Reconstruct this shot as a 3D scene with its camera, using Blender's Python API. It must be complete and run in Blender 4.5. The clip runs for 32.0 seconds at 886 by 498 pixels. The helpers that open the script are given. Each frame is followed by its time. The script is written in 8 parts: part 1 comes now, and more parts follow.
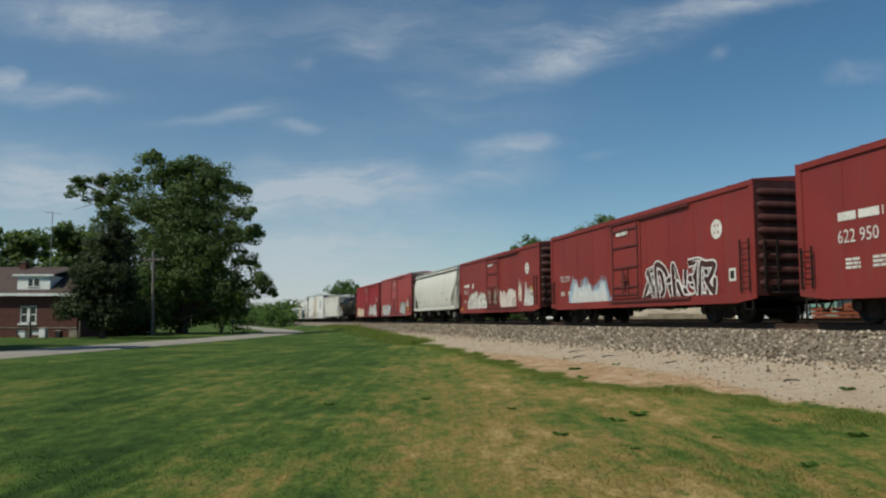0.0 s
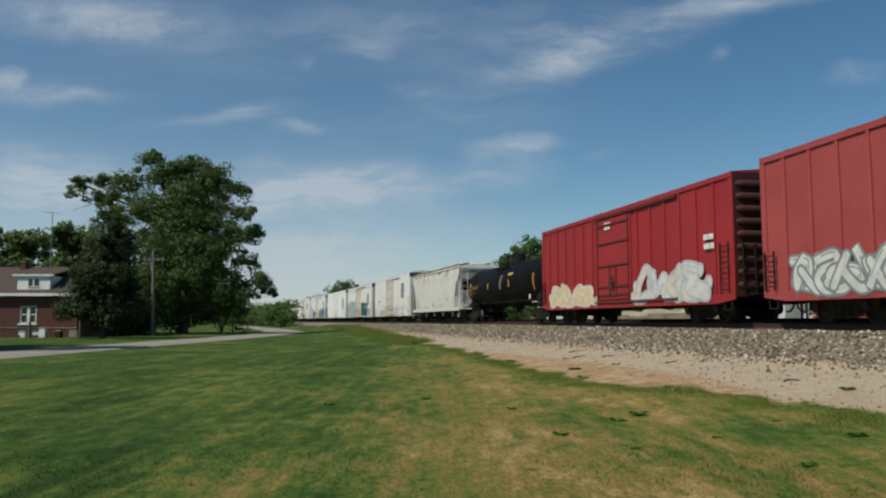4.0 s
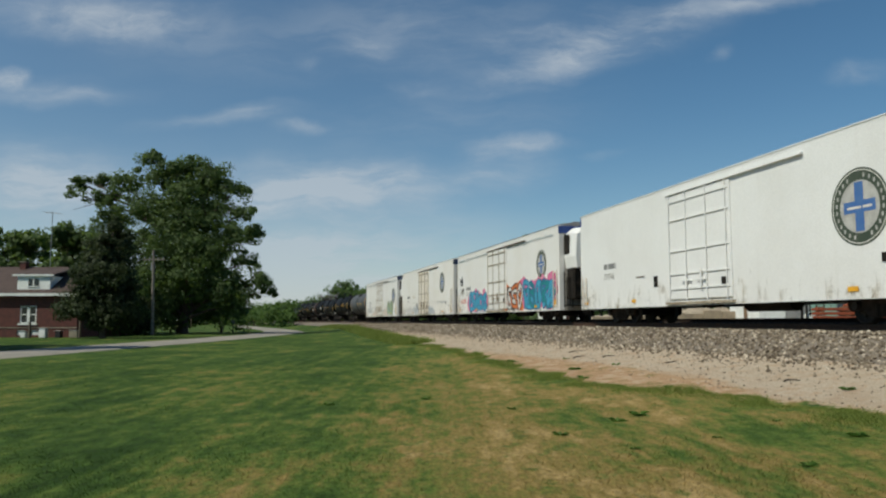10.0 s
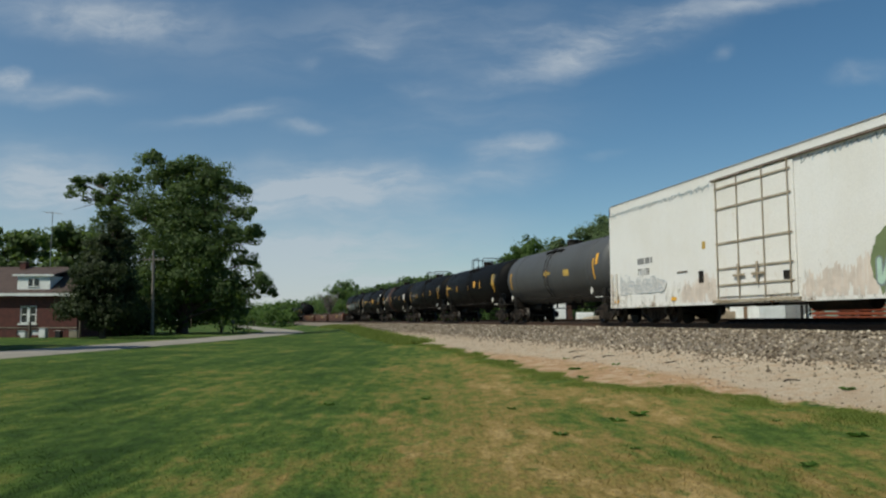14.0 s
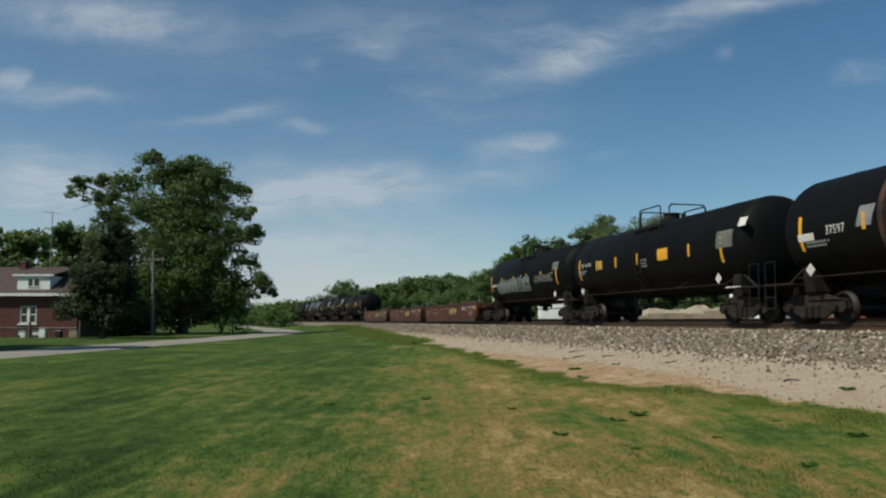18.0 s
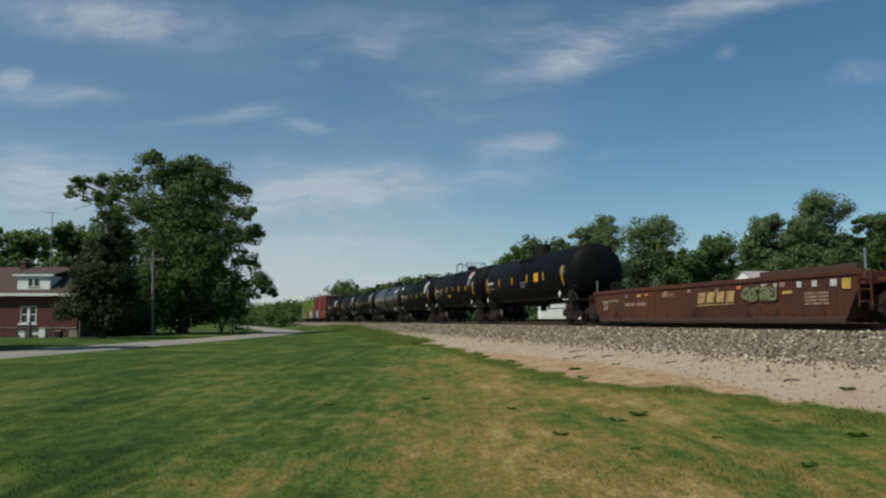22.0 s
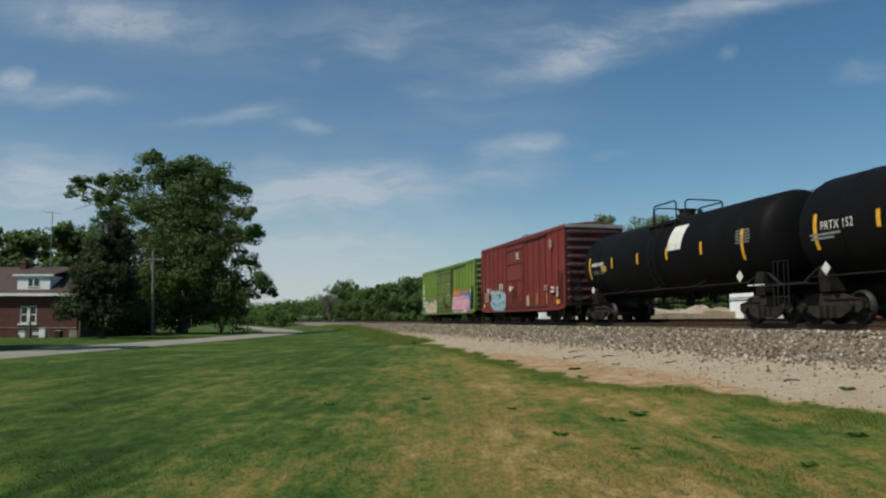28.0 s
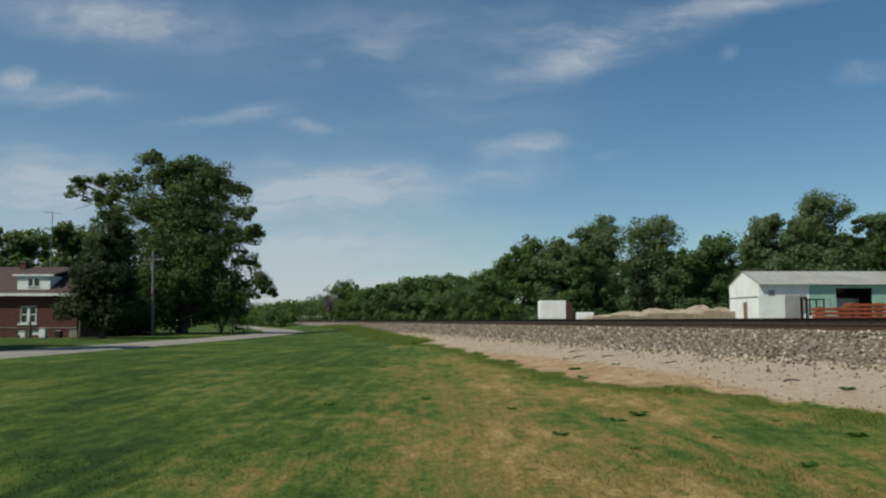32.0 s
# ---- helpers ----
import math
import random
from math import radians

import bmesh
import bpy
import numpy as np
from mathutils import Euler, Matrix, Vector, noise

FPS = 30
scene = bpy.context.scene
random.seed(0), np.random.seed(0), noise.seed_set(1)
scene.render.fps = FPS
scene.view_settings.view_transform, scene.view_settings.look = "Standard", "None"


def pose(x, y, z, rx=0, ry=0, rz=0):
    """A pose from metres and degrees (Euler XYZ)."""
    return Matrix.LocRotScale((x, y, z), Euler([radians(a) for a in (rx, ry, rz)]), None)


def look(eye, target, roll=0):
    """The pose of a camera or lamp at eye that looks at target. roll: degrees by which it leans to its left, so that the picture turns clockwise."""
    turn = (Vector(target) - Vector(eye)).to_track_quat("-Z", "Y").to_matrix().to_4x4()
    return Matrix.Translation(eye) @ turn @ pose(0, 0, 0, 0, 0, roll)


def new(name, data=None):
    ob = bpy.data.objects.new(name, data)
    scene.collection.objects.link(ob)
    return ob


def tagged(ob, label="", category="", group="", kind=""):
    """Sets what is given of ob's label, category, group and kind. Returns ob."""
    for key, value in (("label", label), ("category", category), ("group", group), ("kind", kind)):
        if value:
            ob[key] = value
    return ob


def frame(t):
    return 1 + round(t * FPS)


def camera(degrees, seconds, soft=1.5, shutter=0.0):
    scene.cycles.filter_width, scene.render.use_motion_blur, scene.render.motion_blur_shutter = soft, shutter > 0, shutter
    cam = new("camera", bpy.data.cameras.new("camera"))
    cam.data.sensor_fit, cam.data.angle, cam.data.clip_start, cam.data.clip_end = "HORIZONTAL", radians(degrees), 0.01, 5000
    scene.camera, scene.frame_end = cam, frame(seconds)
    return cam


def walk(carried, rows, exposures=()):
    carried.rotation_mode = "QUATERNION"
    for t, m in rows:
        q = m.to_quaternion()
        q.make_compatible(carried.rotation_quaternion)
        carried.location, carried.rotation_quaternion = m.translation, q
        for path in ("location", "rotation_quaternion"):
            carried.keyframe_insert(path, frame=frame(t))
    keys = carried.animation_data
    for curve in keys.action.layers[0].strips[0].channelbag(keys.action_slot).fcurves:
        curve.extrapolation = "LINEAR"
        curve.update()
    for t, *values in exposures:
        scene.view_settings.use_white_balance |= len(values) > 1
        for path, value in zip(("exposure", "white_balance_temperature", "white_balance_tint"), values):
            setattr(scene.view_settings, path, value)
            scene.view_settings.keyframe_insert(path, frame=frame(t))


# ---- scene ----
# ---------------------------------------------------------------- camera
EYE = (0.0, 0.0, 1.40)
cam = camera(60.0, 32.0, soft=2.2)
VIEW = pose(*EYE, 95.36, 0, 0)
walk(cam, [(0.0, VIEW), (32.0, VIEW)], exposures=[(0.0, 0.15, 6530, 1), (32.0, 0.15, 6530, 1)])

# ---------------------------------------------------------------- world, sun
SUN_ELEV, SUN_LEFT = 53.0, 123.0          # degrees above the horizon, and left of the view
world = bpy.data.worlds.new("sky")
scene.world = world
world.use_nodes = True
wn, wl = world.node_tree.nodes, world.node_tree.links
sky = wn.new("ShaderNodeTexSky")
sky.sky_type, sky.sun_disc = "NISHITA", False
sky.sun_elevation, sky.sun_rotation = radians(SUN_ELEV), radians(-SUN_LEFT)
sky.air_density, sky.dust_density, sky.ozone_density, sky.altitude = 1.0, 0.15, 3.0, 200
hue = wn.new("ShaderNodeHueSaturation")
hue.inputs["Hue"].default_value = 0.4965
hue.inputs["Saturation"].default_value = 1.16
wl.new(sky.outputs[0], hue.inputs["Color"])
wl.new(hue.outputs[0], wn["Background"].inputs[0])
wn["Background"].inputs[1].default_value = 0.0745
sun = new("sun", bpy.data.lights.new("sun", "SUN"))
sun.data.energy, sun.data.angle, sun.data.color = 4.0, radians(0.53), (1.0, 0.93, 0.82)
_a, _e = radians(SUN_LEFT), radians(SUN_ELEV)
SUN_DIR = Vector((-math.sin(_a) * math.cos(_e), math.cos(_a) * math.cos(_e), math.sin(_e)))
sun.matrix_world = look(SUN_DIR * 200, (0, 0, 0))

# ---------------------------------------------------------------- plan of the track
SPEED = 17.67                             # metres a second
TURN = radians(11.3)                      # the near track runs this far left of the view
ALONG = Vector((-math.sin(TURN), math.cos(TURN), 0))
ACROSS = Vector((math.cos(TURN), math.sin(TURN), 0))
BEND = 0.000338                           # the line bends left on its way into the distance
TRACK = 15.04                             # centre line, metres to the right of the eye
RAIL_TOP = 1.323


def bend(l):
    if l < 0:
        return 0.0, 0.0
    if l < 600:
        return BEND * l * l, 2 * BEND * l
    return BEND * 600 * 600 + 2 * BEND * 600 * (l - 600), 2 * BEND * 600


def place(l, p, z=0.0):
    """World point l metres along the line and p metres to the right of the eye's parallel to it."""
    v = ALONG * (l - 2.69) + ACROSS * (p - bend(l)[0])
    return Vector((v.x, v.y, z))


def heading(l):
    """Degrees about z for a car whose front points back along the line, towards the eye."""
    d = -(ALONG - ACROSS * bend(l)[1])
    return math.degrees(math.atan2(d.y, d.x))


# ---------------------------------------------------------------- mesh helper
class Geo:
    def __init__(self):
        self.v, self.f, self.s = [], [], []

    def add(self, vs, fs, smooth=False):
        n = len(self.v)
        self.v.extend(vs)
        self.f.extend([tuple(i + n for i in q) for q in fs])
        self.s.extend([smooth] * len(fs))
        return self

    def box(self, x0, x1, y0, y1, z0, z1, c=0.0):
        if c <= 0:
            vs = [(x, y, z) for x in (x0, x1) for y in (y0, y1) for z in (z0, z1)]
            fs = [(0, 1, 3, 2), (4, 6, 7, 5), (0, 4, 5, 1), (2, 3, 7, 6), (0, 2, 6, 4), (1, 5, 7, 3)]
            return self.add(vs, fs)
        vs, idx = [], {}
        X, Y, Z = (x0, x1), (y0, y1), (z0, z1)
        for i in (0, 1):
            for j in (0, 1):
                for k in (0, 1):
                    sx, sy, sz = (c if i == 0 else -c), (c if j == 0 else -c), (c if k == 0 else -c)
                    for a, d in enumerate(((0, sy, sz), (sx, 0, sz), (sx, sy, 0))):
                        idx[i, j, k, a] = len(vs)
                        vs.append((X[i] + d[0], Y[j] + d[1], Z[k] + d[2]))
        g, fs = idx, []
        for i in (0, 1):
            q = [g[i, 0, 0, 0], g[i, 1, 0, 0], g[i, 1, 1, 0], g[i, 0, 1, 0]]
            fs.append(q if i else q[::-1])
            q = [g[0, i, 0, 1], g[1, i, 0, 1], g[1, i, 1, 1], g[0, i, 1, 1]]
            fs.append(q[::-1] if i else q)
            q = [g[0, 0, i, 2], g[1, 0, i, 2], g[1, 1, i, 2], g[0, 1, i, 2]]
            fs.append(q if i else q[::-1])
        for i in (0, 1):
            for j in (0, 1):
                fs.append([g[0, i, j, 1], g[1, i, j, 1], g[1, i, j, 2], g[0, i, j, 2]])
                fs.append([g[i, 0, j, 0], g[i, 1, j, 0], g[i, 1, j, 2], g[i, 0, j, 2]])
                fs.append([g[i, j, 0, 0], g[i, j, 1, 0], g[i, j, 1, 1], g[i, j, 0, 1]])
        fs += [[g[i, j, k, 0], g[i, j, k, 1], g[i, j, k, 2]] for i in (0, 1) for j in (0, 1) for k in (0, 1)]
        return self.add(vs, fs)

    def cyl(self, p, q, r, r2=None, n=10, caps=True, smooth=True):
        p, q = Vector(p), Vector(q)
        r2 = r if r2 is None else r2
        w = (q - p).normalized()
        a = w.orthogonal().normalized()
        b = w.cross(a)
        vs = []
        for c, rad in ((p, r), (q, r2)):
            for i in range(n):
                t = 2 * math.pi * i / n
                vs.append(tuple(c + a * (rad * math.cos(t)) + b * (rad * math.sin(t))))
        self.add(vs, [(i, (i + 1) % n, n + (i + 1) % n, n + i) for i in range(n)], smooth)
        if caps:
            self.add(vs[:n], [tuple(range(n))[::-1]])
            self.add(vs[n:], [tuple(range(n))])
        return self

    def pipe(self, pts, r, n=6):
        for a, b in zip(pts, pts[1:]):
            self.cyl(a, b, r, n=n)
        return self

    def lathe(self, prof, n=32, z=0.0, y=0.0, smooth=True):
        """prof: (x, radius) along the x axis."""
        vs = []
        for x, r in prof:
            for i in range(n):
                t = 2 * math.pi * i / n
                vs.append((x, y + r * math.sin(t), z + r * math.cos(t)))
        fs = []
        for k in range(len(prof) - 1):
            for i in range(n):
                j = (i + 1) % n
                fs.append((k * n + i, k * n + j, (k + 1) * n + j, (k + 1) * n + i))
        self.add(vs, fs, smooth)
        self.add(vs[:n], [tuple(range(n))])
        return self.add(vs[-n:], [tuple(range(n))[::-1]])

    def prism(self, poly, y0, y1):
        """poly: points (x, z), pushed from y0 to y1."""
        n = len(poly)
        vs = [(x, y0, z) for x, z in poly] + [(x, y1, z) for x, z in poly]
        fs = [(i, (i + 1) % n, n + (i + 1) % n, n + i) for i in range(n)]
        fs += [tuple(range(n))[::-1], tuple(range(n, 2 * n))]
        return self.add(vs, fs)

    def loft(self, rings, caps=True, smooth=False):
        n = len(rings[0])
        vs = [tuple(p) for r in rings for p in r]
        fs = []
        for k in range(len(rings) - 1):
            for i in range(n):
                j = (i + 1) % n
                fs.append((k * n + i, k * n + j, (k + 1) * n + j, (k + 1) * n + i))
        self.add(vs, fs, smooth)
        if caps:
            self.add(rings[0], [tuple(range(n))[::-1]])
            self.add(rings[-1], [tuple(range(n))])
        return self

    def mesh(self, name, material=None):
        me = bpy.data.meshes.new(name)
        me.from_pydata([tuple(p) for p in self.v], [], [tuple(q) for q in self.f])
        me.polygons.foreach_set("use_smooth", self.s)
        if material:
            me.materials.append(material)
        me.update()
        if len(me.polygons) < 4000:
            b = bmesh.new()
            b.from_mesh(me)
            bmesh.ops.recalc_face_normals(b, faces=b.faces)
            b.to_mesh(me)
            b.free()
        return me


def wall_with_holes(w0, w1, h0, h1, y0, y1, holes):
    """One connected wall slab with rectangular openings (x0, x1, z0, z1) through it."""
    xs = sorted({w0, w1, *[v for q in holes for v in q[:2]]})
    zs = sorted({h0, h1, *[v for q in holes for v in q[2:]]})
    nx, nz = len(xs), len(zs)
    g = Geo()
    g.v = [(x, y, z) for y in (y0, y1) for x in xs for z in zs]
    solid = {(i, j) for i in range(nx - 1) for j in range(nz - 1) if not any(a <= xs[i] and xs[i + 1] <= b and c <= zs[j] and zs[j + 1] <= d for a, b, c, d in holes)}
    at_ = lambda k, i, j: k * nx * nz + i * nz + j
    for i, j in solid:
        g.f.append((at_(0, i, j), at_(0, i + 1, j), at_(0, i + 1, j + 1), at_(0, i, j + 1)))
        g.f.append((at_(1, i, j + 1), at_(1, i + 1, j + 1), at_(1, i + 1, j), at_(1, i, j)))
        for di, dj, a, b in ((-1, 0, (i, j), (i, j + 1)), (1, 0, (i + 1, j), (i + 1, j + 1)), (0, -1, (i, j), (i + 1, j)), (0, 1, (i, j + 1), (i + 1, j + 1))):
            if (i + di, j + dj) not in solid:
                g.f.append((at_(0, *a), at_(0, *b), at_(1, *b), at_(1, *a)))
    g.s = [False] * len(g.f)
    return g


def quads_mesh(name, verts, per, material, smooth=False):
    """A mesh of loose faces of 'per' corners from an array (faces * per, 3)."""
    n = len(verts) // per
    me = bpy.data.meshes.new(name)
    me.vertices.add(len(verts))
    me.vertices.foreach_set("co", np.asarray(verts, dtype=np.float32).ravel())
    me.loops.add(n * per)
    me.loops.foreach_set("vertex_index", np.arange(n * per, dtype=np.int32))
    me.polygons.add(n)
    me.polygons.foreach_set("loop_start", np.arange(0, n * per, per, dtype=np.int32))
    me.update(calc_edges=True)
    me.materials.append(material)
    return me


def thing(name, label, category, group="", kind="", data=None, at=None):
    ob = new(name, data)
    if at is not None:
        ob.matrix_basis = at
    return tagged(ob, label, category, group, kind)


def part(name, geo, material, parent, label="", at=None):
    me = geo if isinstance(geo, bpy.types.Mesh) else geo.mesh(name, material)
    ob = new(name, me)
    ob.parent = parent
    if at is not None:
        ob.matrix_basis = at
    if label:
        tagged(ob, label)
    return ob


# ---------------------------------------------------------------- materials
def nodes_of(name):
    m = bpy.data.materials.new(name)
    m.use_nodes = True
    nt = m.node_tree
    return m, nt.nodes, nt.links, nt.nodes["Principled BSDF"]


def noise_node(n, l, vec, scale, detail=4.0, rough=0.55):
    t = n.new("ShaderNodeTexNoise")
    t.inputs["Scale"].default_value, t.inputs["Detail"].default_value, t.inputs["Roughness"].default_value = scale, detail, rough
    if vec is not None:
        l.new(vec, t.inputs["Vector"])
    return t.outputs["Fac"]


def span(n, l, val, a, b, c=0.0, d=1.0):
    t = n.new("ShaderNodeMapRange")
    t.interpolation_type = "SMOOTHSTEP"
    for i, x in zip((1, 2, 3, 4), (a, b, c, d)):
        t.inputs[i].default_value = x
    l.new(val, t.inputs[0])
    return t.outputs[0]


def calc(n, l, op, a, b=None):
    t = n.new("ShaderNodeMath")
    t.operation = op
    for i, x in enumerate((a, b)):
        if x is None:
            continue
        if isinstance(x, (int, float)):
            t.inputs[i].default_value = x
        else:
            l.new(x, t.inputs[i])
    return t.outputs[0]


def blend(n, l, fac, a, b, kind="MIX"):
    t = n.new("ShaderNodeMix")
    t.data_type, t.blend_type = "RGBA", kind
    for sock, x in ((t.inputs[0], fac), (t.inputs[6], a), (t.inputs[7], b)):
        if isinstance(x, (int, float)):
            sock.default_value = x
        elif isinstance(x, tuple):
            sock.default_value = (*x, 1.0)
        else:
            l.new(x, sock)
    return t.outputs[2]


def coords(n, l, scale=(1, 1, 1), which="Object"):
    t = n.new("ShaderNodeTexCoord")
    m = n.new("ShaderNodeMapping")
    m.inputs["Scale"].default_value = scale
    l.new(t.outputs[which], m.inputs[0])
    return m.outputs[0]


def bump(n, l, bsdf, height, strength=0.2, dist=0.02):
    t = n.new("ShaderNodeBump")
    t.inputs["Strength"].default_value, t.inputs["Distance"].default_value = strength, dist
    l.new(height, t.inputs["Height"])
    l.new(t.outputs[0], bsdf.inputs["Normal"])


def surface(name, base, other=None, scale=1.5, rough=0.6, metal=0.0, grain=18.0, relief=0.15, streak=None, streak_amount=0.35, spots=None, spot_amount=0.3, coat=0.0, grainy=0.12, shine=0.5):
    """A paint, wood, steel or stone: patches of a second colour, fine grain, upright streaks and worn spots."""
    m, n, l, b = nodes_of(name)
    o = coords(n, l)
    other = other or tuple(c * 0.75 for c in base)
    col = blend(n, l, span(n, l, noise_node(n, l, o, scale), 0.35, 0.68), base, other)
    if streak:
        v = coords(n, l, (1.0, 1.0, 0.07))
        col = blend(n, l, span(n, l, noise_node(n, l, v, 3.2, 6.0, 0.7), 0.5, 0.75, 0.0, streak_amount), col, streak)
    if spots:
        col = blend(n, l, span(n, l, noise_node(n, l, o, 2.6, 8.0, 0.72), 0.60, 0.68, 0.0, spot_amount), col, spots)
    fine = noise_node(n, l, o, grain, 5.0, 0.65)
    g = span(n, l, fine, 0.25, 0.75, 1.0 - grainy, 1.0 + grainy)
    cc = n.new("ShaderNodeCombineColor")
    for i in range(3):
        l.new(g, cc.inputs[i])
    col = blend(n, l, 1.0, col, cc.outputs[0], "MULTIPLY")
    l.new(col, b.inputs["Base Color"])
    l.new(span(n, l, fine, 0.2, 0.8, max(rough - 0.12, 0.05), min(rough + 0.12, 1.0)), b.inputs["Roughness"])
    b.inputs["Metallic"].default_value = metal
    b.inputs["Specular IOR Level"].default_value = shine
    if coat:
        b.inputs["Coat Weight"].default_value, b.inputs["Coat Roughness"].default_value = coat, 0.12
    if relief:
        bump(n, l, b, fine, relief, 0.01)
    return m


def leaf_material(name, dark, light, through_col):
    m, n, l, b = nodes_of(name)
    g = n.new("ShaderNodeNewGeometry")
    o = coords(n, l)
    col = blend(n, l, g.outputs["Random Per Island"], dark, light)
    col = blend(n, l, span(n, l, noise_node(n, l, o, 0.35, 2.0), 0.35, 0.7, 0.0, 0.35), col, dark)
    l.new(col, b.inputs["Base Color"])
    b.inputs["Roughness"].default_value = 0.62
    b.inputs["Specular IOR Level"].default_value = 0.25
    t = n.new("ShaderNodeBsdfTranslucent")
    t.inputs[0].default_value = (*through_col, 1)
    mix = n.new("ShaderNodeMixShader")
    mix.inputs[0].default_value = 0.42
    l.new(b.outputs[0], mix.inputs[1])
    l.new(t.outputs[0], mix.inputs[2])
    l.new(mix.outputs[0], n["Material Output"].inputs[0])
    return m


def ramp(n, l, val, stops):
    r = n.new("ShaderNodeValToRGB")
    els = r.color_ramp.elements
    while len(els) < len(stops):
        els.new(0.5)
    for e, (pos, c) in zip(els, stops):
        e.position, e.color = pos, (*c, 1)
    l.new(val, r.inputs[0])
    return r.outputs[0]


def weighted(n, l, terms):
    """Sum of (value - 0.5) * weight."""
    total = None
    for v, w in terms:
        e = calc(n, l, "MULTIPLY", calc(n, l, "SUBTRACT", v, 0.5), w)
        total = e if total is None else calc(n, l, "ADD", total, e)
    return total


def lawn_edge(along):
    """Where the turf ends, in metres across, at a place along the line."""
    return np.interp(along, (0, 11, 14.5, 16.5, 20, 25, 30, 36, 58, 78, 100), (7.6, 7.6, 7.55, 6.7, 6.45, 6.75, 7.2, 7.6, 8.3, 9.6, 11.2))


def lawn_colour(n, l):
    """Mown grass: dark and bright green turf, straw patches, drier in the middle of the plot, lush along its edge."""
    g = n.new("ShaderNodeNewGeometry")
    pos = g.outputs["Position"]
    sep = n.new("ShaderNodeSeparateXYZ")
    l.new(pos, sep.inputs[0])

    def mapped(sx, sy, turn=0.0):
        mp = n.new("ShaderNodeMapping")
        mp.inputs["Rotation"].default_value = (0, 0, turn)
        mp.inputs["Scale"].default_value = (sx, sy, 1.0)
        l.new(pos, mp.inputs[0])
        return mp.outputs[0]

    big = noise_node(n, l, mapped(0.30, 0.17), 1.0, 2.0, 0.5)
    mid = noise_node(n, l, mapped(0.85, 0.34, -TURN), 1.0, 4.0, 0.62)
    rows = noise_node(n, l, mapped(2.6, 0.10, -TURN * 0.4), 1.0, 3.0, 0.6)
    small = noise_node(n, l, mapped(3.6, 1.5), 1.0, 5.0, 0.70)
    side = calc(n, l, "ADD", span(n, l, sep.outputs[0], -3.6, 1.2, -0.23, 0.15), span(n, l, sep.outputs[1], 12.0, 36.0, 0.07, 0.01))
    across = calc(n, l, "ADD", calc(n, l, "MULTIPLY", sep.outputs[0], math.cos(TURN)), calc(n, l, "MULTIPLY", sep.outputs[1], math.sin(TURN)))
    across = calc(n, l, "ADD", across, weighted(n, l, [(mid, 2.0)]))
    fringe = span(n, l, across, 5.6, 7.0, 0.0, -0.14)
    d = calc(n, l, "ADD", weighted(n, l, [(big, 1.05), (mid, 1.2), (rows, 0.6), (small, 1.35)]), calc(n, l, "ADD", side, fringe))
    d = calc(n, l, "ADD", d, 0.46)
    col = ramp(n, l, d, ((0.0, (0.021, 0.043, 0.008)), (0.20, (0.036, 0.066, 0.013)), (0.40, (0.068, 0.100, 0.020)), (0.56, (0.126, 0.122, 0.032)), (0.74, (0.188, 0.136, 0.046)), (1.0, (0.295, 0.213, 0.092))))
    tuft = span(n, l, noise_node(n, l, mapped(2.6, 1.5), 1.0, 5.0, 0.72), 0.53, 0.63, 0.0, 0.68)
    col = blend(n, l, tuft, col, blend(n, l, span(n, l, small, 0.35, 0.65), (0.038, 0.074, 0.014), (0.070, 0.116, 0.023)))
    fine = noise_node(n, l, mapped(20.0, 8.0), 1.0, 4.0, 0.75)
    g2 = span(n, l, fine, 0.28, 0.72, 0.68, 1.38)
    cc = n.new("ShaderNodeCombineColor")
    for i in range(3):
        l.new(g2, cc.inputs[i])
    return blend(n, l, 1.0, col, cc.outputs[0], "MULTIPLY"), small


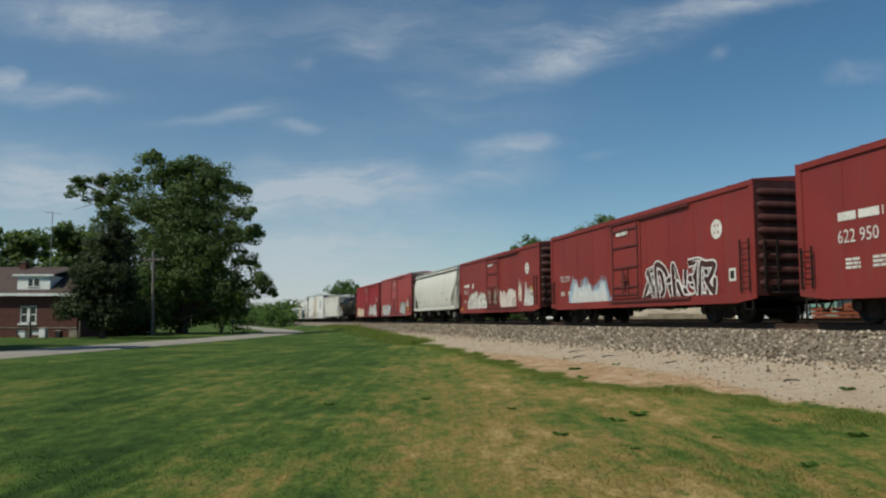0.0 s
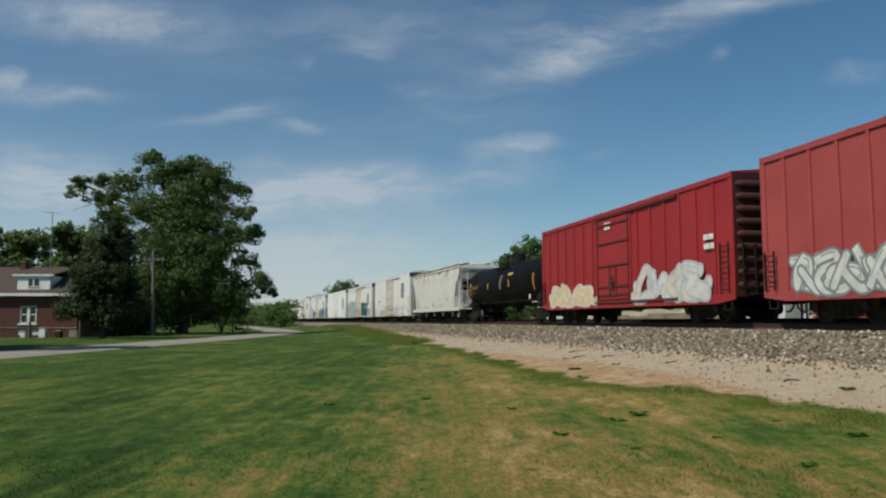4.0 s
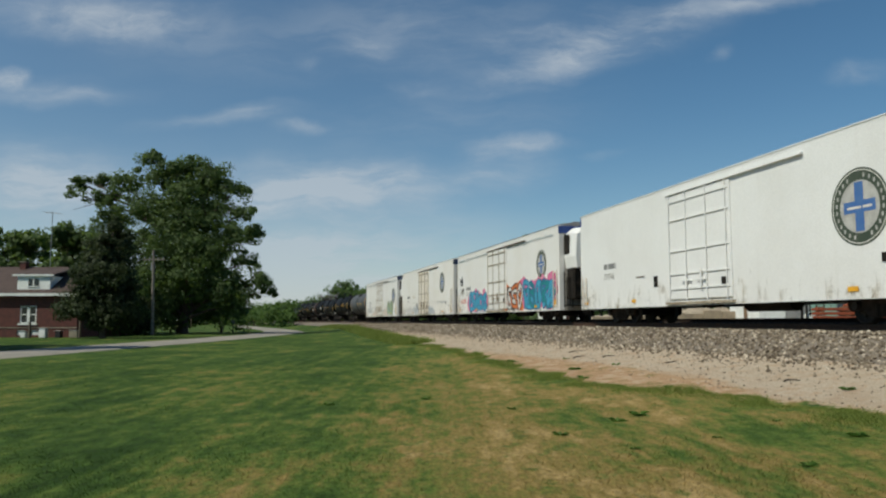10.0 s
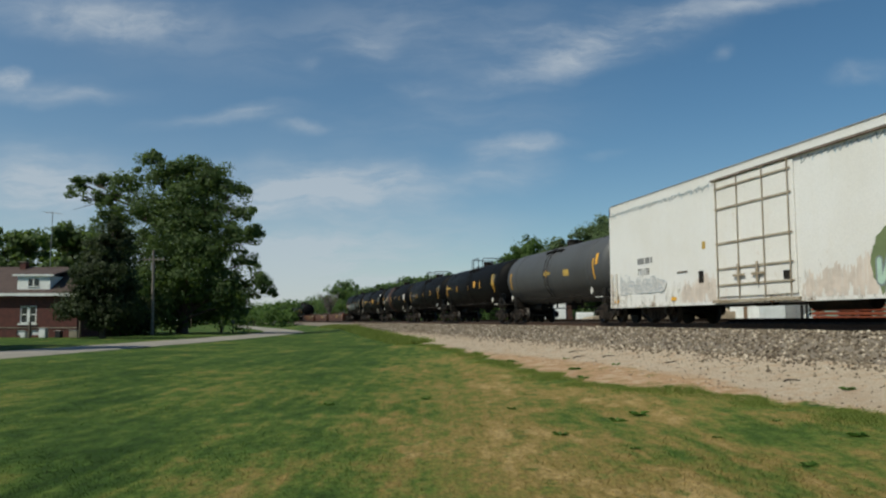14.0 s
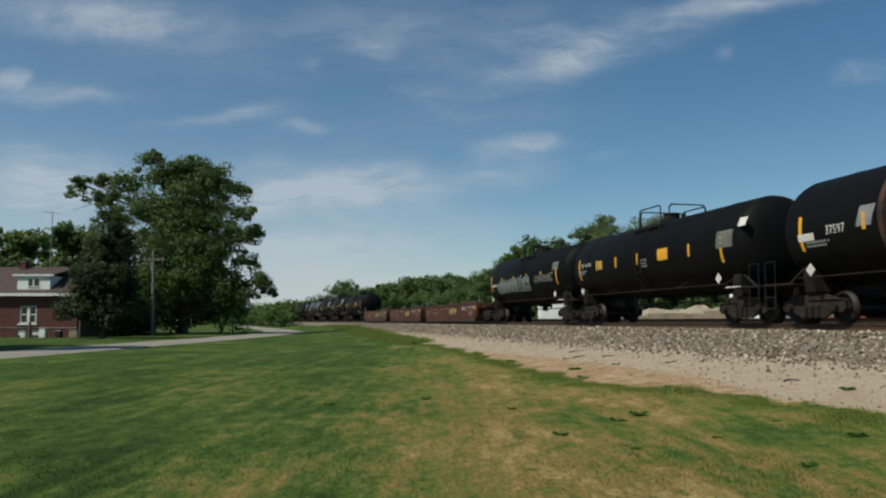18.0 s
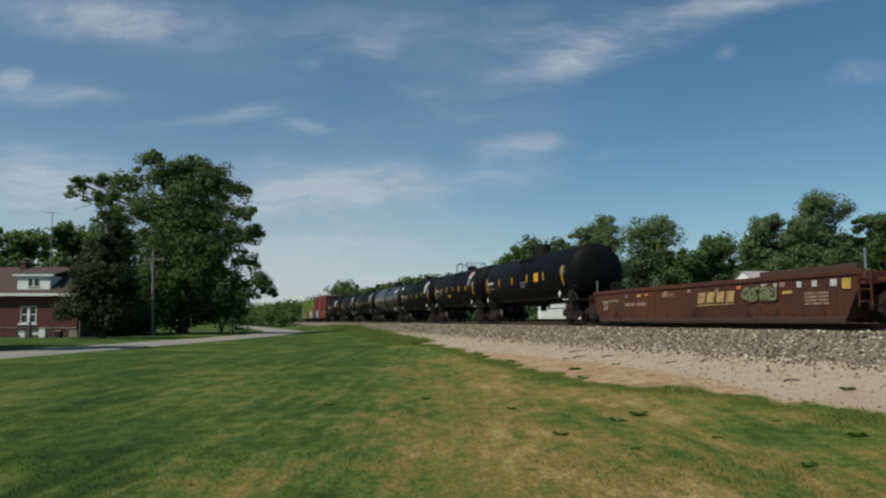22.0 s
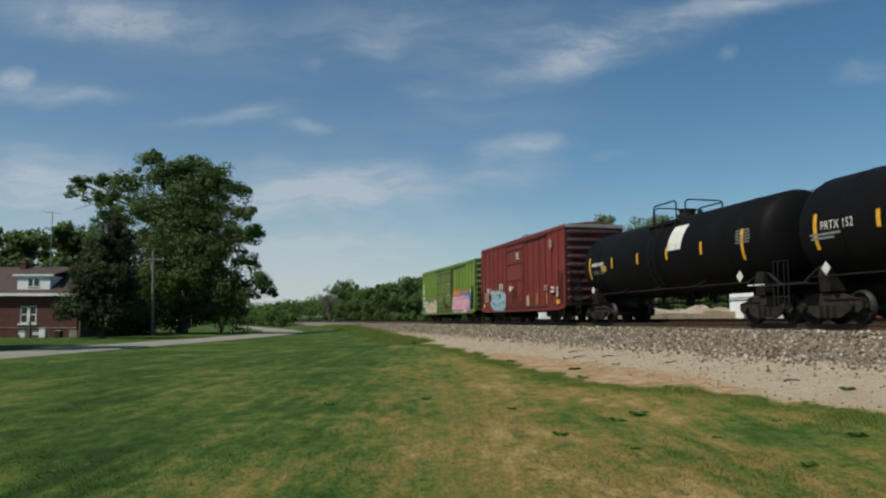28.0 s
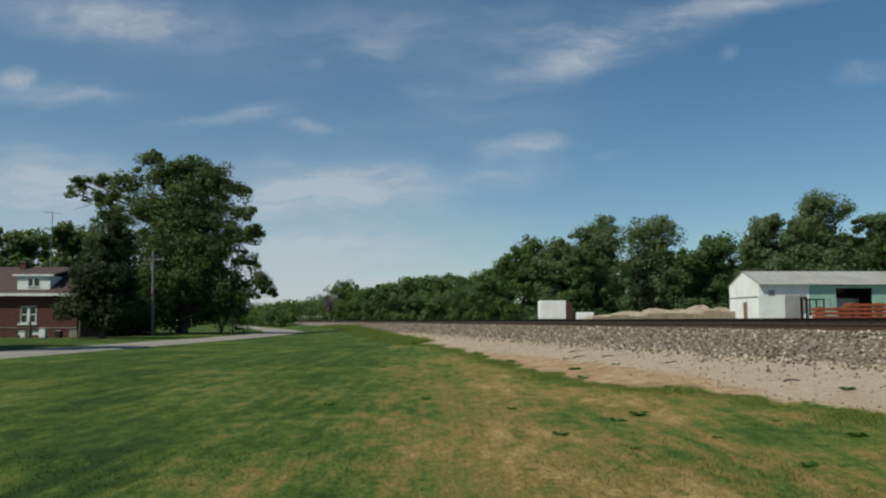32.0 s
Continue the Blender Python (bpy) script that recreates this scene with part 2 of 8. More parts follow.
def ground_material():
    m, n, l, b = nodes_of("ground_turf_and_gravel")
    turf, small = lawn_colour(n, l)
    at = {}
    for key in ("along", "across", "past_edge"):
        a = n.new("ShaderNodeAttribute")
        a.attribute_name = key
        at[key] = a.outputs["Fac"]
    g = n.new("ShaderNodeNewGeometry")
    pos = g.outputs["Position"]
    wob = noise_node(n, l, pos, 0.5, 4.0, 0.65)
    lump = noise_node(n, l, pos, 3.0, 5.0, 0.7)
    tiny = noise_node(n, l, pos, 26.0, 5.0, 0.75)
    wave = weighted(n, l, [(wob, 1.3), (lump, 1.3), (noise_node(n, l, pos, 9.0, 4.0, 0.7), 0.8)])
    p = calc(n, l, "ADD", at["across"], wave)
    edge = calc(n, l, "ADD", at["past_edge"], wave)
    earth = ramp(n, l, tiny, ((0.30, (0.20, 0.120, 0.066)), (0.5, (0.31, 0.195, 0.112)), (0.72, (0.40, 0.275, 0.17))))
    grit = ramp(n, l, tiny, ((0.28, (0.19, 0.155, 0.116)), (0.44, (0.32, 0.262, 0.198)), (0.72, (0.50, 0.420, 0.325))))
    grit = blend(n, l, span(n, l, lump, 0.50, 0.64, 0.0, 0.65), grit, earth)
    grit = blend(n, l, span(n, l, noise_node(n, l, pos, 1.1, 5.0, 0.7), 0.50, 0.64, 0.0, 0.6), grit, (0.29, 0.22, 0.155))
    fade = span(n, l, at["along"], 58.0, 74.0, 1.0, 0.0)
    sown = noise_node(n, l, pos, 2.2, 6.0, 0.75)
    earth = blend(n, l, span(n, l, sown, 0.50, 0.60, 0.0, 0.7), earth, (0.40, 0.315, 0.225))
    earth = blend(n, l, span(n, l, sown, 0.46, 0.36, 0.0, 0.8), earth, (0.105, 0.110, 0.028))
    col = blend(n, l, calc(n, l, "MULTIPLY", span(n, l, edge, -0.08, 0.14), fade), turf, earth)
    bare = calc(n, l, "MULTIPLY", span(n, l, at["along"], 13.0, 17.0, 0.0, 0.75), span(n, l, at["along"], 24.0, 34.0, 1.0, 0.0))
    both = calc(n, l, "MULTIPLY", span(n, l, calc(n, l, "SUBTRACT", p, bare), 7.40, 7.90), span(n, l, edge, 0.0, 0.25))
    col = blend(n, l, calc(n, l, "MULTIPLY", both, fade), col, grit)
    far = span(n, l, at["across"], 17.0, 18.5)
    yard = blend(n, l, span(n, l, wob, 0.4, 0.6), (0.20, 0.165, 0.12), (0.08, 0.09, 0.03))
    col = blend(n, l, far, col, yard)
    l.new(col, b.inputs["Base Color"])
    b.inputs["Roughness"].default_value = 0.95
    b.inputs["Specular IOR Level"].default_value = 0.1
    bump(n, l, b, calc(n, l, "ADD", small, calc(n, l, "MULTIPLY", tiny, 0.6)), 0.6, 0.05)
    return m


M = {}
M["ground"] = ground_material()


def grass_material():
    m, n, l, b = nodes_of("grass_blades")
    turf, _ = lawn_colour(n, l)
    col = blend(n, l, 1.0, turf, (1.35, 1.35, 1.35), "MULTIPLY")
    l.new(col, b.inputs["Base Color"])
    b.inputs["Roughness"].default_value = 0.7
    b.inputs["Specular IOR Level"].default_value = 0.2
    t = n.new("ShaderNodeBsdfTranslucent")
    l.new(col, t.inputs[0])
    mix = n.new("ShaderNodeMixShader")
    mix.inputs[0].default_value = 0.45
    l.new(b.outputs[0], mix.inputs[1])
    l.new(t.outputs[0], mix.inputs[2])
    l.new(mix.outputs[0], n["Material Output"].inputs[0])
    return m


def stones_material():
    m, n, l, b = nodes_of("ballast_stone")
    g = n.new("ShaderNodeNewGeometry")
    r = ramp(n, l, g.outputs["Random Per Island"], ((0.0, (0.060, 0.046, 0.034)), (0.30, (0.165, 0.133, 0.098)), (0.72, (0.255, 0.210, 0.158)), (1.0, (0.60, 0.52, 0.42))))
    f = noise_node(n, l, coords(n, l), 30.0)
    col = blend(n, l, span(n, l, f, 0.35, 0.7, 0.0, 0.4), r, (0.17, 0.13, 0.10))
    l.new(col, b.inputs["Base Color"])
    b.inputs["Roughness"].default_value = 0.95
    b.inputs["Specular IOR Level"].default_value = 0.08
    return m


M["grass"] = grass_material()
M["tall_grass"] = leaf_material("tall_grass", (0.100, 0.155, 0.025), (0.220, 0.240, 0.058), (0.20, 0.25, 0.05))
M["stone"] = stones_material()
M["ballast"] = surface("ballast_bed", (0.12, 0.097, 0.075), (0.18, 0.149, 0.117), 9.0, 0.95, grain=60.0, relief=0.9, grainy=0.35)
M["asphalt"] = surface("pale_worn_road", (0.25, 0.225, 0.19), (0.19, 0.17, 0.145), 0.5, 0.9, grain=30.0, relief=0.2)
M["tie"] = surface("creosoted_timber", (0.030, 0.022, 0.017), (0.055, 0.040, 0.030), 4.0, 0.9, grain=25.0, relief=0.5)
M["rail"] = surface("rusty_rail_steel", (0.045, 0.023, 0.013), (0.075, 0.036, 0.018), 6.0, 0.75, grain=40.0)
M["rail_head"] = surface("polished_rail_head", (0.055, 0.046, 0.040), (0.035, 0.028, 0.024), 3.0, 0.55, 0.5, relief=0.03)
# near-black steel of the far rail and the second track
M["rail_dark"] = surface("black_rail_steel", (0.014, 0.010, 0.008), (0.024, 0.016, 0.012), 6.0, 0.8, grain=40.0, shine=0.1)
M["leaf_big"] = leaf_material("leaves_walnut", (0.034, 0.060, 0.018), (0.104, 0.152, 0.046), (0.14, 0.21, 0.04))
M["leaf_oak"] = leaf_material("leaves_oak", (0.036, 0.071, 0.022), (0.112, 0.172, 0.056), (0.130, 0.205, 0.044))
M["leaf_pale"] = leaf_material("leaves_pale_poplar", (0.070, 0.110, 0.045), (0.150, 0.205, 0.088), (0.150, 0.210, 0.070))
M["leaf_dark"] = leaf_material("needles_dark", (0.018, 0.028, 0.010), (0.050, 0.070, 0.024), (0.045, 0.065, 0.015))
M["leaf_bush"] = leaf_material("leaves_bush", (0.036, 0.076, 0.018), (0.110, 0.172, 0.042), (0.12, 0.200, 0.036))
M["weed"] = leaf_material("leaves_weed", (0.045, 0.105, 0.018), (0.105, 0.195, 0.040), (0.12, 0.22, 0.035))
M["bark"] = surface("bark", (0.075, 0.055, 0.040), (0.12, 0.095, 0.075), 5.0, 0.95, grain=22.0, relief=0.8, streak=(0.03, 0.022, 0.016))
M["dead_twig"] = surface("bare_grey_twigs", (0.16, 0.13, 0.115), None, 2.0, 0.9)
M["pole"] = surface("weathered_pole", (0.20, 0.175, 0.15), (0.13, 0.11, 0.09), 2.0, 0.9, grain=30.0, streak=(0.08, 0.06, 0.05))
M["brick"] = surface("red_brick", (0.098, 0.031, 0.024), (0.068, 0.024, 0.019), 3.0, 0.9, grain=12.0, relief=0.3)
M["roof"] = surface("brown_shingle", (0.060, 0.038, 0.032), (0.045, 0.028, 0.024), 1.0, 0.92, grain=14.0, relief=0.5)
M["trim"] = surface("white_trim", (0.72, 0.72, 0.70), (0.60, 0.60, 0.58), 1.5, 0.6, relief=0.05)
M["siding"] = surface("white_siding", (0.82, 0.82, 0.79), (0.74, 0.735, 0.70), 0.7, 0.6, streak=(0.45, 0.44, 0.40), streak_amount=0.3, relief=0.05)
M["siding_green"] = surface("mint_siding", (0.30, 0.47, 0.38), (0.25, 0.40, 0.33), 0.7, 0.6, streak=(0.22, 0.30, 0.26), relief=0.05)
M["tin"] = surface("grey_sheet_roof", (0.38, 0.365, 0.345), (0.31, 0.295, 0.275), 0.4, 0.6, 0.2, streak=(0.2, 0.17, 0.15), relief=0.05)
M["dark"] = surface("dark_interior", (0.012, 0.012, 0.013), None, 1.0, 0.9)
M["door_wood"] = surface("brown_door", (0.20, 0.125, 0.07), None, 2.0, 0.7)
M["concrete"] = surface("stained_concrete", (0.27, 0.235, 0.185), (0.18, 0.155, 0.12), 0.6, 0.92, grain=14.0, streak=(0.12, 0.10, 0.08))
M["bin"] = surface("tan_stained_slabs", (0.33, 0.26, 0.18), (0.24, 0.19, 0.135), 0.7, 0.92, grain=14.0, streak=(0.14, 0.11, 0.08))
M["cinder"] = surface("dark_cinder_bed", (0.022, 0.018, 0.015), (0.040, 0.031, 0.025), 4.0, 0.95, grain=40.0, relief=0.6)
M["sand"] = surface("pale_gravel_heap", (0.33, 0.275, 0.205), (0.24, 0.195, 0.145), 0.9, 0.95, grain=10.0, relief=0.6)
M["orange_steel"] = surface("orange_racks", (0.30, 0.065, 0.022), (0.22, 0.050, 0.022), 2.0, 0.7, spots=(0.10, 0.03, 0.015))
M["glass"] = surface("window_glass", (0.02, 0.024, 0.028), None, 1.0, 0.08, relief=0.0, grainy=0.02)
M["metal_grey"] = surface("galvanised", (0.32, 0.32, 0.32), None, 3.0, 0.45, 0.7)

# ---------------------------------------------------------------- ground, line and road
def ground_height(p):
    pts = ((-1e5, 0.0), (5.2, 0.0), (7.5, 0.16), (9.3, 0.34), (11.2, 0.57), (12.5, 0.62), (17.6, 0.62), (19.0, 0.75), (1e5, 0.75))
    for (a, za), (b, zb) in zip(pts, pts[1:]):
        if a <= p <= b:
            return za + (zb - za) * (p - a) / (b - a)
    return 0.0


def build_ground():
    ls = [-1500, -700, -300, -120, -60] + [-40 + 2.0 * i for i in range(51)] + [66, 72, 80, 90, 100, 115, 130, 150, 175, 200, 230, 260, 300, 350, 400, 450, 500, 550, 600, 800, 1200, 2000, 3200]
    ps = [-3500, -1500, -700, -300, -150, -80, -50, -35, -25, -18, -12, -8, -5, -2, 0, 2, 4, 5.2, 6, 6.7, 7.5, 8.3, 9.3, 10.2, 11.2, 12.5, 15, 17.6, 19, 22, 26, 32, 40, 55, 80, 120, 200, 400, 900, 2000, 3500]
    g = Geo()
    along, across, past = [], [], []
    r = random.Random(3)
    for l in ls:
        for p in ps:
            z = ground_height(p)
            if -30 < l < 60 and -10 < p < 5:
                z += r.uniform(-0.012, 0.012)
            g.v.append(tuple(place(l, p, z)))
            along.append(l)
            across.append(p)
            past.append(p - float(lawn_edge(l)))
    n = len(ps)
    for i in range(len(ls) - 1):
        for j in range(n - 1):
            g.f.append((i * n + j, i * n + j + 1, (i + 1) * n + j + 1, (i + 1) * n + j))
            g.s.append(True)
    me = g.mesh("ground", M["ground"])
    for key, vals in (("along", along), ("across", across), ("past_edge", past)):
        a = me.attributes.new(key, "FLOAT", "POINT")
        a.data.foreach_set("value", vals)
    thing("ground", "mown lawn with dry straw patches, bare earth and pale grit beside the line", "ground", kind="structure", data=me)


build_ground()


def strip(l_list, prof):
    """A long band with a cross profile of (p, z) points, swept along the line."""
    g = Geo()
    g.loft([[tuple(place(l, p, z)) for p, z in prof] for l in l_list], True, False)
    return g


LINE = [-640, -150] + [-145 + 5 * i for i in range(150)]
BED_TOP = RAIL_TOP - 0.19
bed = thing("ballast", "grey-brown crushed stone ballast bank under the track", "ballast", kind="structure",
            data=strip(LINE, [(10.9, 0.45), (11.2, 0.56), (12.85, BED_TOP - 0.05), (13.6, BED_TOP), (16.5, BED_TOP), (17.2, BED_TOP - 0.05), (18.8, 0.66), (19.1, 0.55)]).mesh("ballast", M["ballast"]))


def build_stones():
    """Loose stones over the near face of the bank."""
    rng = np.random.default_rng(5)
    base = np.array([(1, 0, 0), (-1, 0, 0), (0, 1, 0), (0, -1, 0), (0, 0, 1), (0, 0, -1)], dtype=float)
    tri = np.array([(0, 2, 4), (2, 1, 4), (1, 3, 4), (3, 0, 4), (2, 0, 5), (1, 2, 5), (3, 1, 5), (0, 3, 5)])
    out_v, out_f, k = [], [], 0
    count = 50000
    L = -6 + 116 * rng.random(count) ** 2.0
    Pp = 9.3 + 4.6 * rng.random(count) ** 0.75
    for l, p in zip(L, Pp):
        z = 0.56 + (p - 11.2) * (BED_TOP - 0.61) / 1.65 if p < 12.85 else BED_TOP - 0.03
        if p < 11.2:
            if rng.random() > 0.012 + 0.85 * ((p - 9.3) / 1.9) ** 1.9:
                continue
            z = ground_height(p)
        s = rng.uniform(0.024, 0.052) * (1.4 if rng.random() < 0.08 else 1.0) * (1.0 if p > 10.5 else 0.8)
        q = base * rng.uniform(0.65, 1.25, (6, 1)) * s * rng.uniform(0.7, 1.3, (1, 3))
        a, b = rng.uniform(0, 6.28, 2)
        ra = np.array([[math.cos(a), -math.sin(a), 0], [math.sin(a), math.cos(a), 0], [0, 0, 1]])
        rb = np.array([[1, 0, 0], [0, math.cos(b), -math.sin(b)], [0, math.sin(b), math.cos(b)]])
        q = q @ ra.T @ rb.T
        w = place(l, p, z)
        out_v.append(q + np.array((w.x, w.y, w.z + 0.4 * s)))
        out_f.append(tri + k)
        k += 6
    # fine gravel scattered over the grit strip
    for _ in range(6000):
        l, p = -2 + 52 * rng.random() ** 1.6, rng.uniform(7.7, 10.9)
        if p < lawn_edge(l) + 0.15:
            continue
        s = 0.006 + 0.020 * rng.random() ** 2.5
        w = place(l, p, ground_height(p) + 0.3 * s)
        q = base * rng.uniform(0.65, 1.25, (6, 1)) * s * rng.uniform(0.7, 1.3, (1, 3))
        a = rng.uniform(0, 6.28)
        ra = np.array([[math.cos(a), -math.sin(a), 0], [math.sin(a), math.cos(a), 0], [0, 0, 1]])
        out_v.append(q @ ra.T + np.array((w.x, w.y, w.z)))
        out_f.append(tri + k)
        k += 6
    me = bpy.data.meshes.new("ballast_stones")
    V, F = np.concatenate(out_v), np.concatenate(out_f)
    me.from_pydata(V.tolist(), [], F.tolist())
    me.materials.append(M["stone"])
    me.update()
    thing("ballast_stones", "loose grey and tan crushed stones on the bank", "stones", kind="stuff", data=me)


build_stones()

# rails, ties
track = thing("railway_track", "rusty steel rails on dark timber ties", "track", kind="structure")
for p0 in (TRACK - 0.755, TRACK + 0.755):
    z = RAIL_TOP
    web = [(p0 - 0.07, z - 0.178), (p0 + 0.07, z - 0.178), (p0 + 0.07, z - 0.16), (p0 + 0.012, z - 0.14), (p0 + 0.012, z - 0.045), (p0 + 0.036, z - 0.035), (p0 + 0.036, z - 0.006), (p0 - 0.036, z - 0.006), (p0 - 0.036, z - 0.035), (p0 - 0.012, z - 0.045), (p0 - 0.012, z - 0.14), (p0 - 0.07, z - 0.16)]
    r_ = part("rail", strip(LINE, web), M["rail" if p0 < TRACK else "rail_dark"], track)
    part("rail_head", strip(LINE, [(p0 - 0.034, z - 0.006), (p0 + 0.034, z - 0.006), (p0 + 0.028, z), (p0 - 0.028, z)]), M["rail_head"], r_)
tie_mesh = Geo().box(-0.115, 0.115, -1.3, 1.3, -0.18, 0.0, 0.012).mesh("tie", M["tie"])
far_ties = Geo()
for i in range(640):
    l = -30 + 0.52 * i
    if l < 100:
        w = place(l, TRACK, RAIL_TOP - 0.172)
        part("tie", tie_mesh, None, track, at=pose(w.x, w.y, w.z, 0, 0, heading(l) + random.Random(i).uniform(-1.5, 1.5)))
    else:
        w = place(l, TRACK, RAIL_TOP - 0.172)
        a = Matrix.Rotation(radians(heading(l)), 3, "Z")
        far_ties.add([tuple(w + a @ Vector(c)) for c in ((-.11, -1.3, -.1), (.11, -1.3, -.1), (.11, 1.3, -.1), (-.11, 1.3, -.1), (-.11, -1.3, 0), (.11, -1.3, 0), (.11, 1.3, 0), (-.11, 1.3, 0))],
                     [(4, 5, 6, 7), (0, 4, 7, 3), (1, 2, 6, 5), (0, 1, 5, 4), (3, 7, 6, 2)])
part("far_ties", far_ties, M["tie"], track)

# a second, little used track beyond on a dark cinder bed
P2 = TRACK + 5.4
thing("cinder_bed", "dark cinder bed of a second track", "ballast", kind="structure", data=strip(LINE, [(P2 - 2.4, 0.6), (P2 - 1.7, 1.30), (P2 + 1.7, 1.34), (P2 + 2.6, 0.6)]).mesh("cinder_bed", M["cinder"]))
side_track = thing("siding_track", "dark rusty rails of a second track beyond", "track", kind="structure")
for p0 in (P2 - 0.755, P2 + 0.755):
    z = 1.51
    part("rail", strip(LINE, [(p0 - 0.07, z - 0.178), (p0 + 0.07, z - 0.178), (p0 + 0.07, z - 0.16), (p0 + 0.012, z - 0.14), (p0 + 0.012, z - 0.045), (p0 + 0.036, z - 0.035), (p0 + 0.036, z), (p0 - 0.036, z), (p0 - 0.036, z - 0.035), (p0 - 0.012, z - 0.045), (p0 - 0.012, z - 0.14), (p0 - 0.07, z - 0.16)]), M["rail_dark"], side_track)
for i in range(150):
    w = place(-20 + 0.52 * i, P2, 1.345)
    part("tie", tie_mesh, None, side_track, at=pose(w.x, w.y, w.z, 0, 0, heading(-20 + 0.52 * i)))

# the pale road along the line, bending away in the distance
road_pts = [(-18.2, -40), (-18.2, 0), (-18.4, 25), (-18.0, 40), (-17.6, 60), (-18.0, 78), (-19.5, 95), (-23.5, 112), (-29, 130), (-41, 165), (-58, 225), (-75, 285), (-130, 480), (-200, 720), (-420, 1500)]
rg = Geo()
rings = []
for i, (x, y) in enumerate(road_pts):
    a, b = Vector(road_pts[max(i - 1, 0)]), Vector(road_pts[min(i + 1, len(road_pts) - 1)])
    d = (b - a).normalized()
    o = Vector((d.y, -d.x))
    w = 2.0 if y < 90 else 2.5
    rings.append([(x - o.x * w, y - o.y * w, 0.0), (x - o.x * (w - 0.2), y - o.y * (w - 0.2), 0.045), (x + o.x * (w - 0.2), y + o.y * (w - 0.2), 0.045), (x + o.x * w, y + o.y * w, 0.0)])
rg.loft(rings, True, False)
thing("road", "pale worn narrow road with grass edges", "road", kind="structure", data=rg.mesh("road", M["asphalt"]))


# ---------------------------------------------------------------- grass and weeds
def build_grass():
    rng = np.random.default_rng(9)
    n = 120000
    y = 4.6 + 22 * rng.random(n) ** 1.8
    x = (rng.random(n) - 0.5) * 1.35 * (y + 1.5)
    al = y * math.cos(TURN) - x * math.sin(TURN) + 2.69
    keep = x * math.cos(TURN) + y * math.sin(TURN) < lawn_edge(al) + 0.12 * np.sin(y * 2.3) + rng.normal(0, 0.12, n)
    x, y = x[keep], y[keep]
    m = 42000
    le = 8.0 + 34 * rng.random(m) ** 1.5
    clump = 0.5 + 0.5 * np.sin(le * 2.1) * np.sin(le * 0.83 + 1.0)
    pe = lawn_edge(le) + 0.16 * np.sin(le * 1.3) + 0.14 * np.sin(le * 3.7) - np.abs(rng.normal(0, 0.30, m)) * (0.6 + clump)
    # tall grass up the far face of the bank
    m2 = 26000
    l2 = 44 + 80 * rng.random(m2)
    p2 = lawn_edge(l2) - 0.6 + 1.3 * rng.random(m2) - 1.1 * rng.random(m2) ** 2
    le, pe = np.concatenate((le, l2)), np.concatenate((pe, p2))
    ob_ = pe - np.where(le > 0, BEND * le * le, 0)
    xe = -math.sin(TURN) * (le - 2.69) + math.cos(TURN) * ob_
    ye = math.cos(TURN) * (le - 2.69) + math.sin(TURN) * ob_
    rough = len(x)
    p = np.concatenate((x * math.cos(TURN) + y * math.sin(TURN), pe))
    x, y = np.concatenate((x, xe)), np.concatenate((y, ye))
    n = len(x)
    h = rng.uniform(0.012, 0.034, n) * (1 + 0.6 * (np.sin(x * 1.7) * np.sin(y * 1.3 + 1) > 0.4))
    h[rough:rough + m] = rng.uniform(0.03, 0.11, m) * (0.25 + 1.3 * clump ** 1.5)
    h[rough + m:] = rng.uniform(0.10, 0.34, m2)
    a = rng.uniform(0, 2 * math.pi, n)
    w = rng.uniform(0.0025, 0.006, n)
    w[rough + m:] *= 5
    lean = rng.uniform(0.5, 1.6, n) * h
    b = rng.uniform(0, 2 * math.pi, n)
    z = np.interp(p, (5.2, 7.5, 9.3, 11.2, 12.85), (0.0, 0.16, 0.34, 0.57, 1.08)) - 0.004
    v = np.zeros((n, 3, 3))
    v[:, 0] = np.stack((x - w * np.cos(a), y - w * np.sin(a), z), 1)
    v[:, 1] = np.stack((x + w * np.cos(a), y + w * np.sin(a), z), 1)
    v[:, 2] = np.stack((x + lean * np.cos(b), y + lean * np.sin(b), z + h), 1)
    thing("grass", "short mown grass blades, green and straw coloured", "grass", kind="stuff", data=quads_mesh("grass", v[:rough].reshape(-1, 3), 3, M["grass"]))
    thing("tall_grass", "taller bright green grass along the edge of the lawn", "grass", kind="stuff", data=quads_mesh("tall_grass", v[rough:].reshape(-1, 3), 3, M["tall_grass"]))


build_grass()


def weed(x, y, z, size, seed, leaves=34):
    """A low broad-leaved weed: a rosette of folded pointed leaves."""
    r = random.Random(seed)
    g = Geo()
    g.v.append((0.0, 0.0, 0.0))
    for i in range(leaves):
        a, ln, up = r.uniform(0, 6.283), size * r.uniform(0.45, 1.0), r.uniform(0.1, 0.6)
        d, o = Vector((math.cos(a), math.sin(a), 0)), Vector((-math.sin(a), math.cos(a), 0))
        w = ln * r.uniform(0.12, 0.2)
        n = len(g.v)
        g.v += [tuple(d * ln * 0.55 + o * w + Vector((0, 0, ln * up * 0.7))), tuple(d * ln + Vector((0, 0, ln * up * 0.5))), tuple(d * ln * 0.55 - o * w + Vector((0, 0, ln * up * 0.7)))]
        g.f += [(0, n, n + 1), (0, n + 1, n + 2)]
        g.s += [False, False]
    ob = thing("weed", "low green broad-leaved weed in the dry lawn", "weed", "weeds in the lawn", data=g.mesh("weed", M["weed"]))
    ob.location = (x, y, z)
    return ob


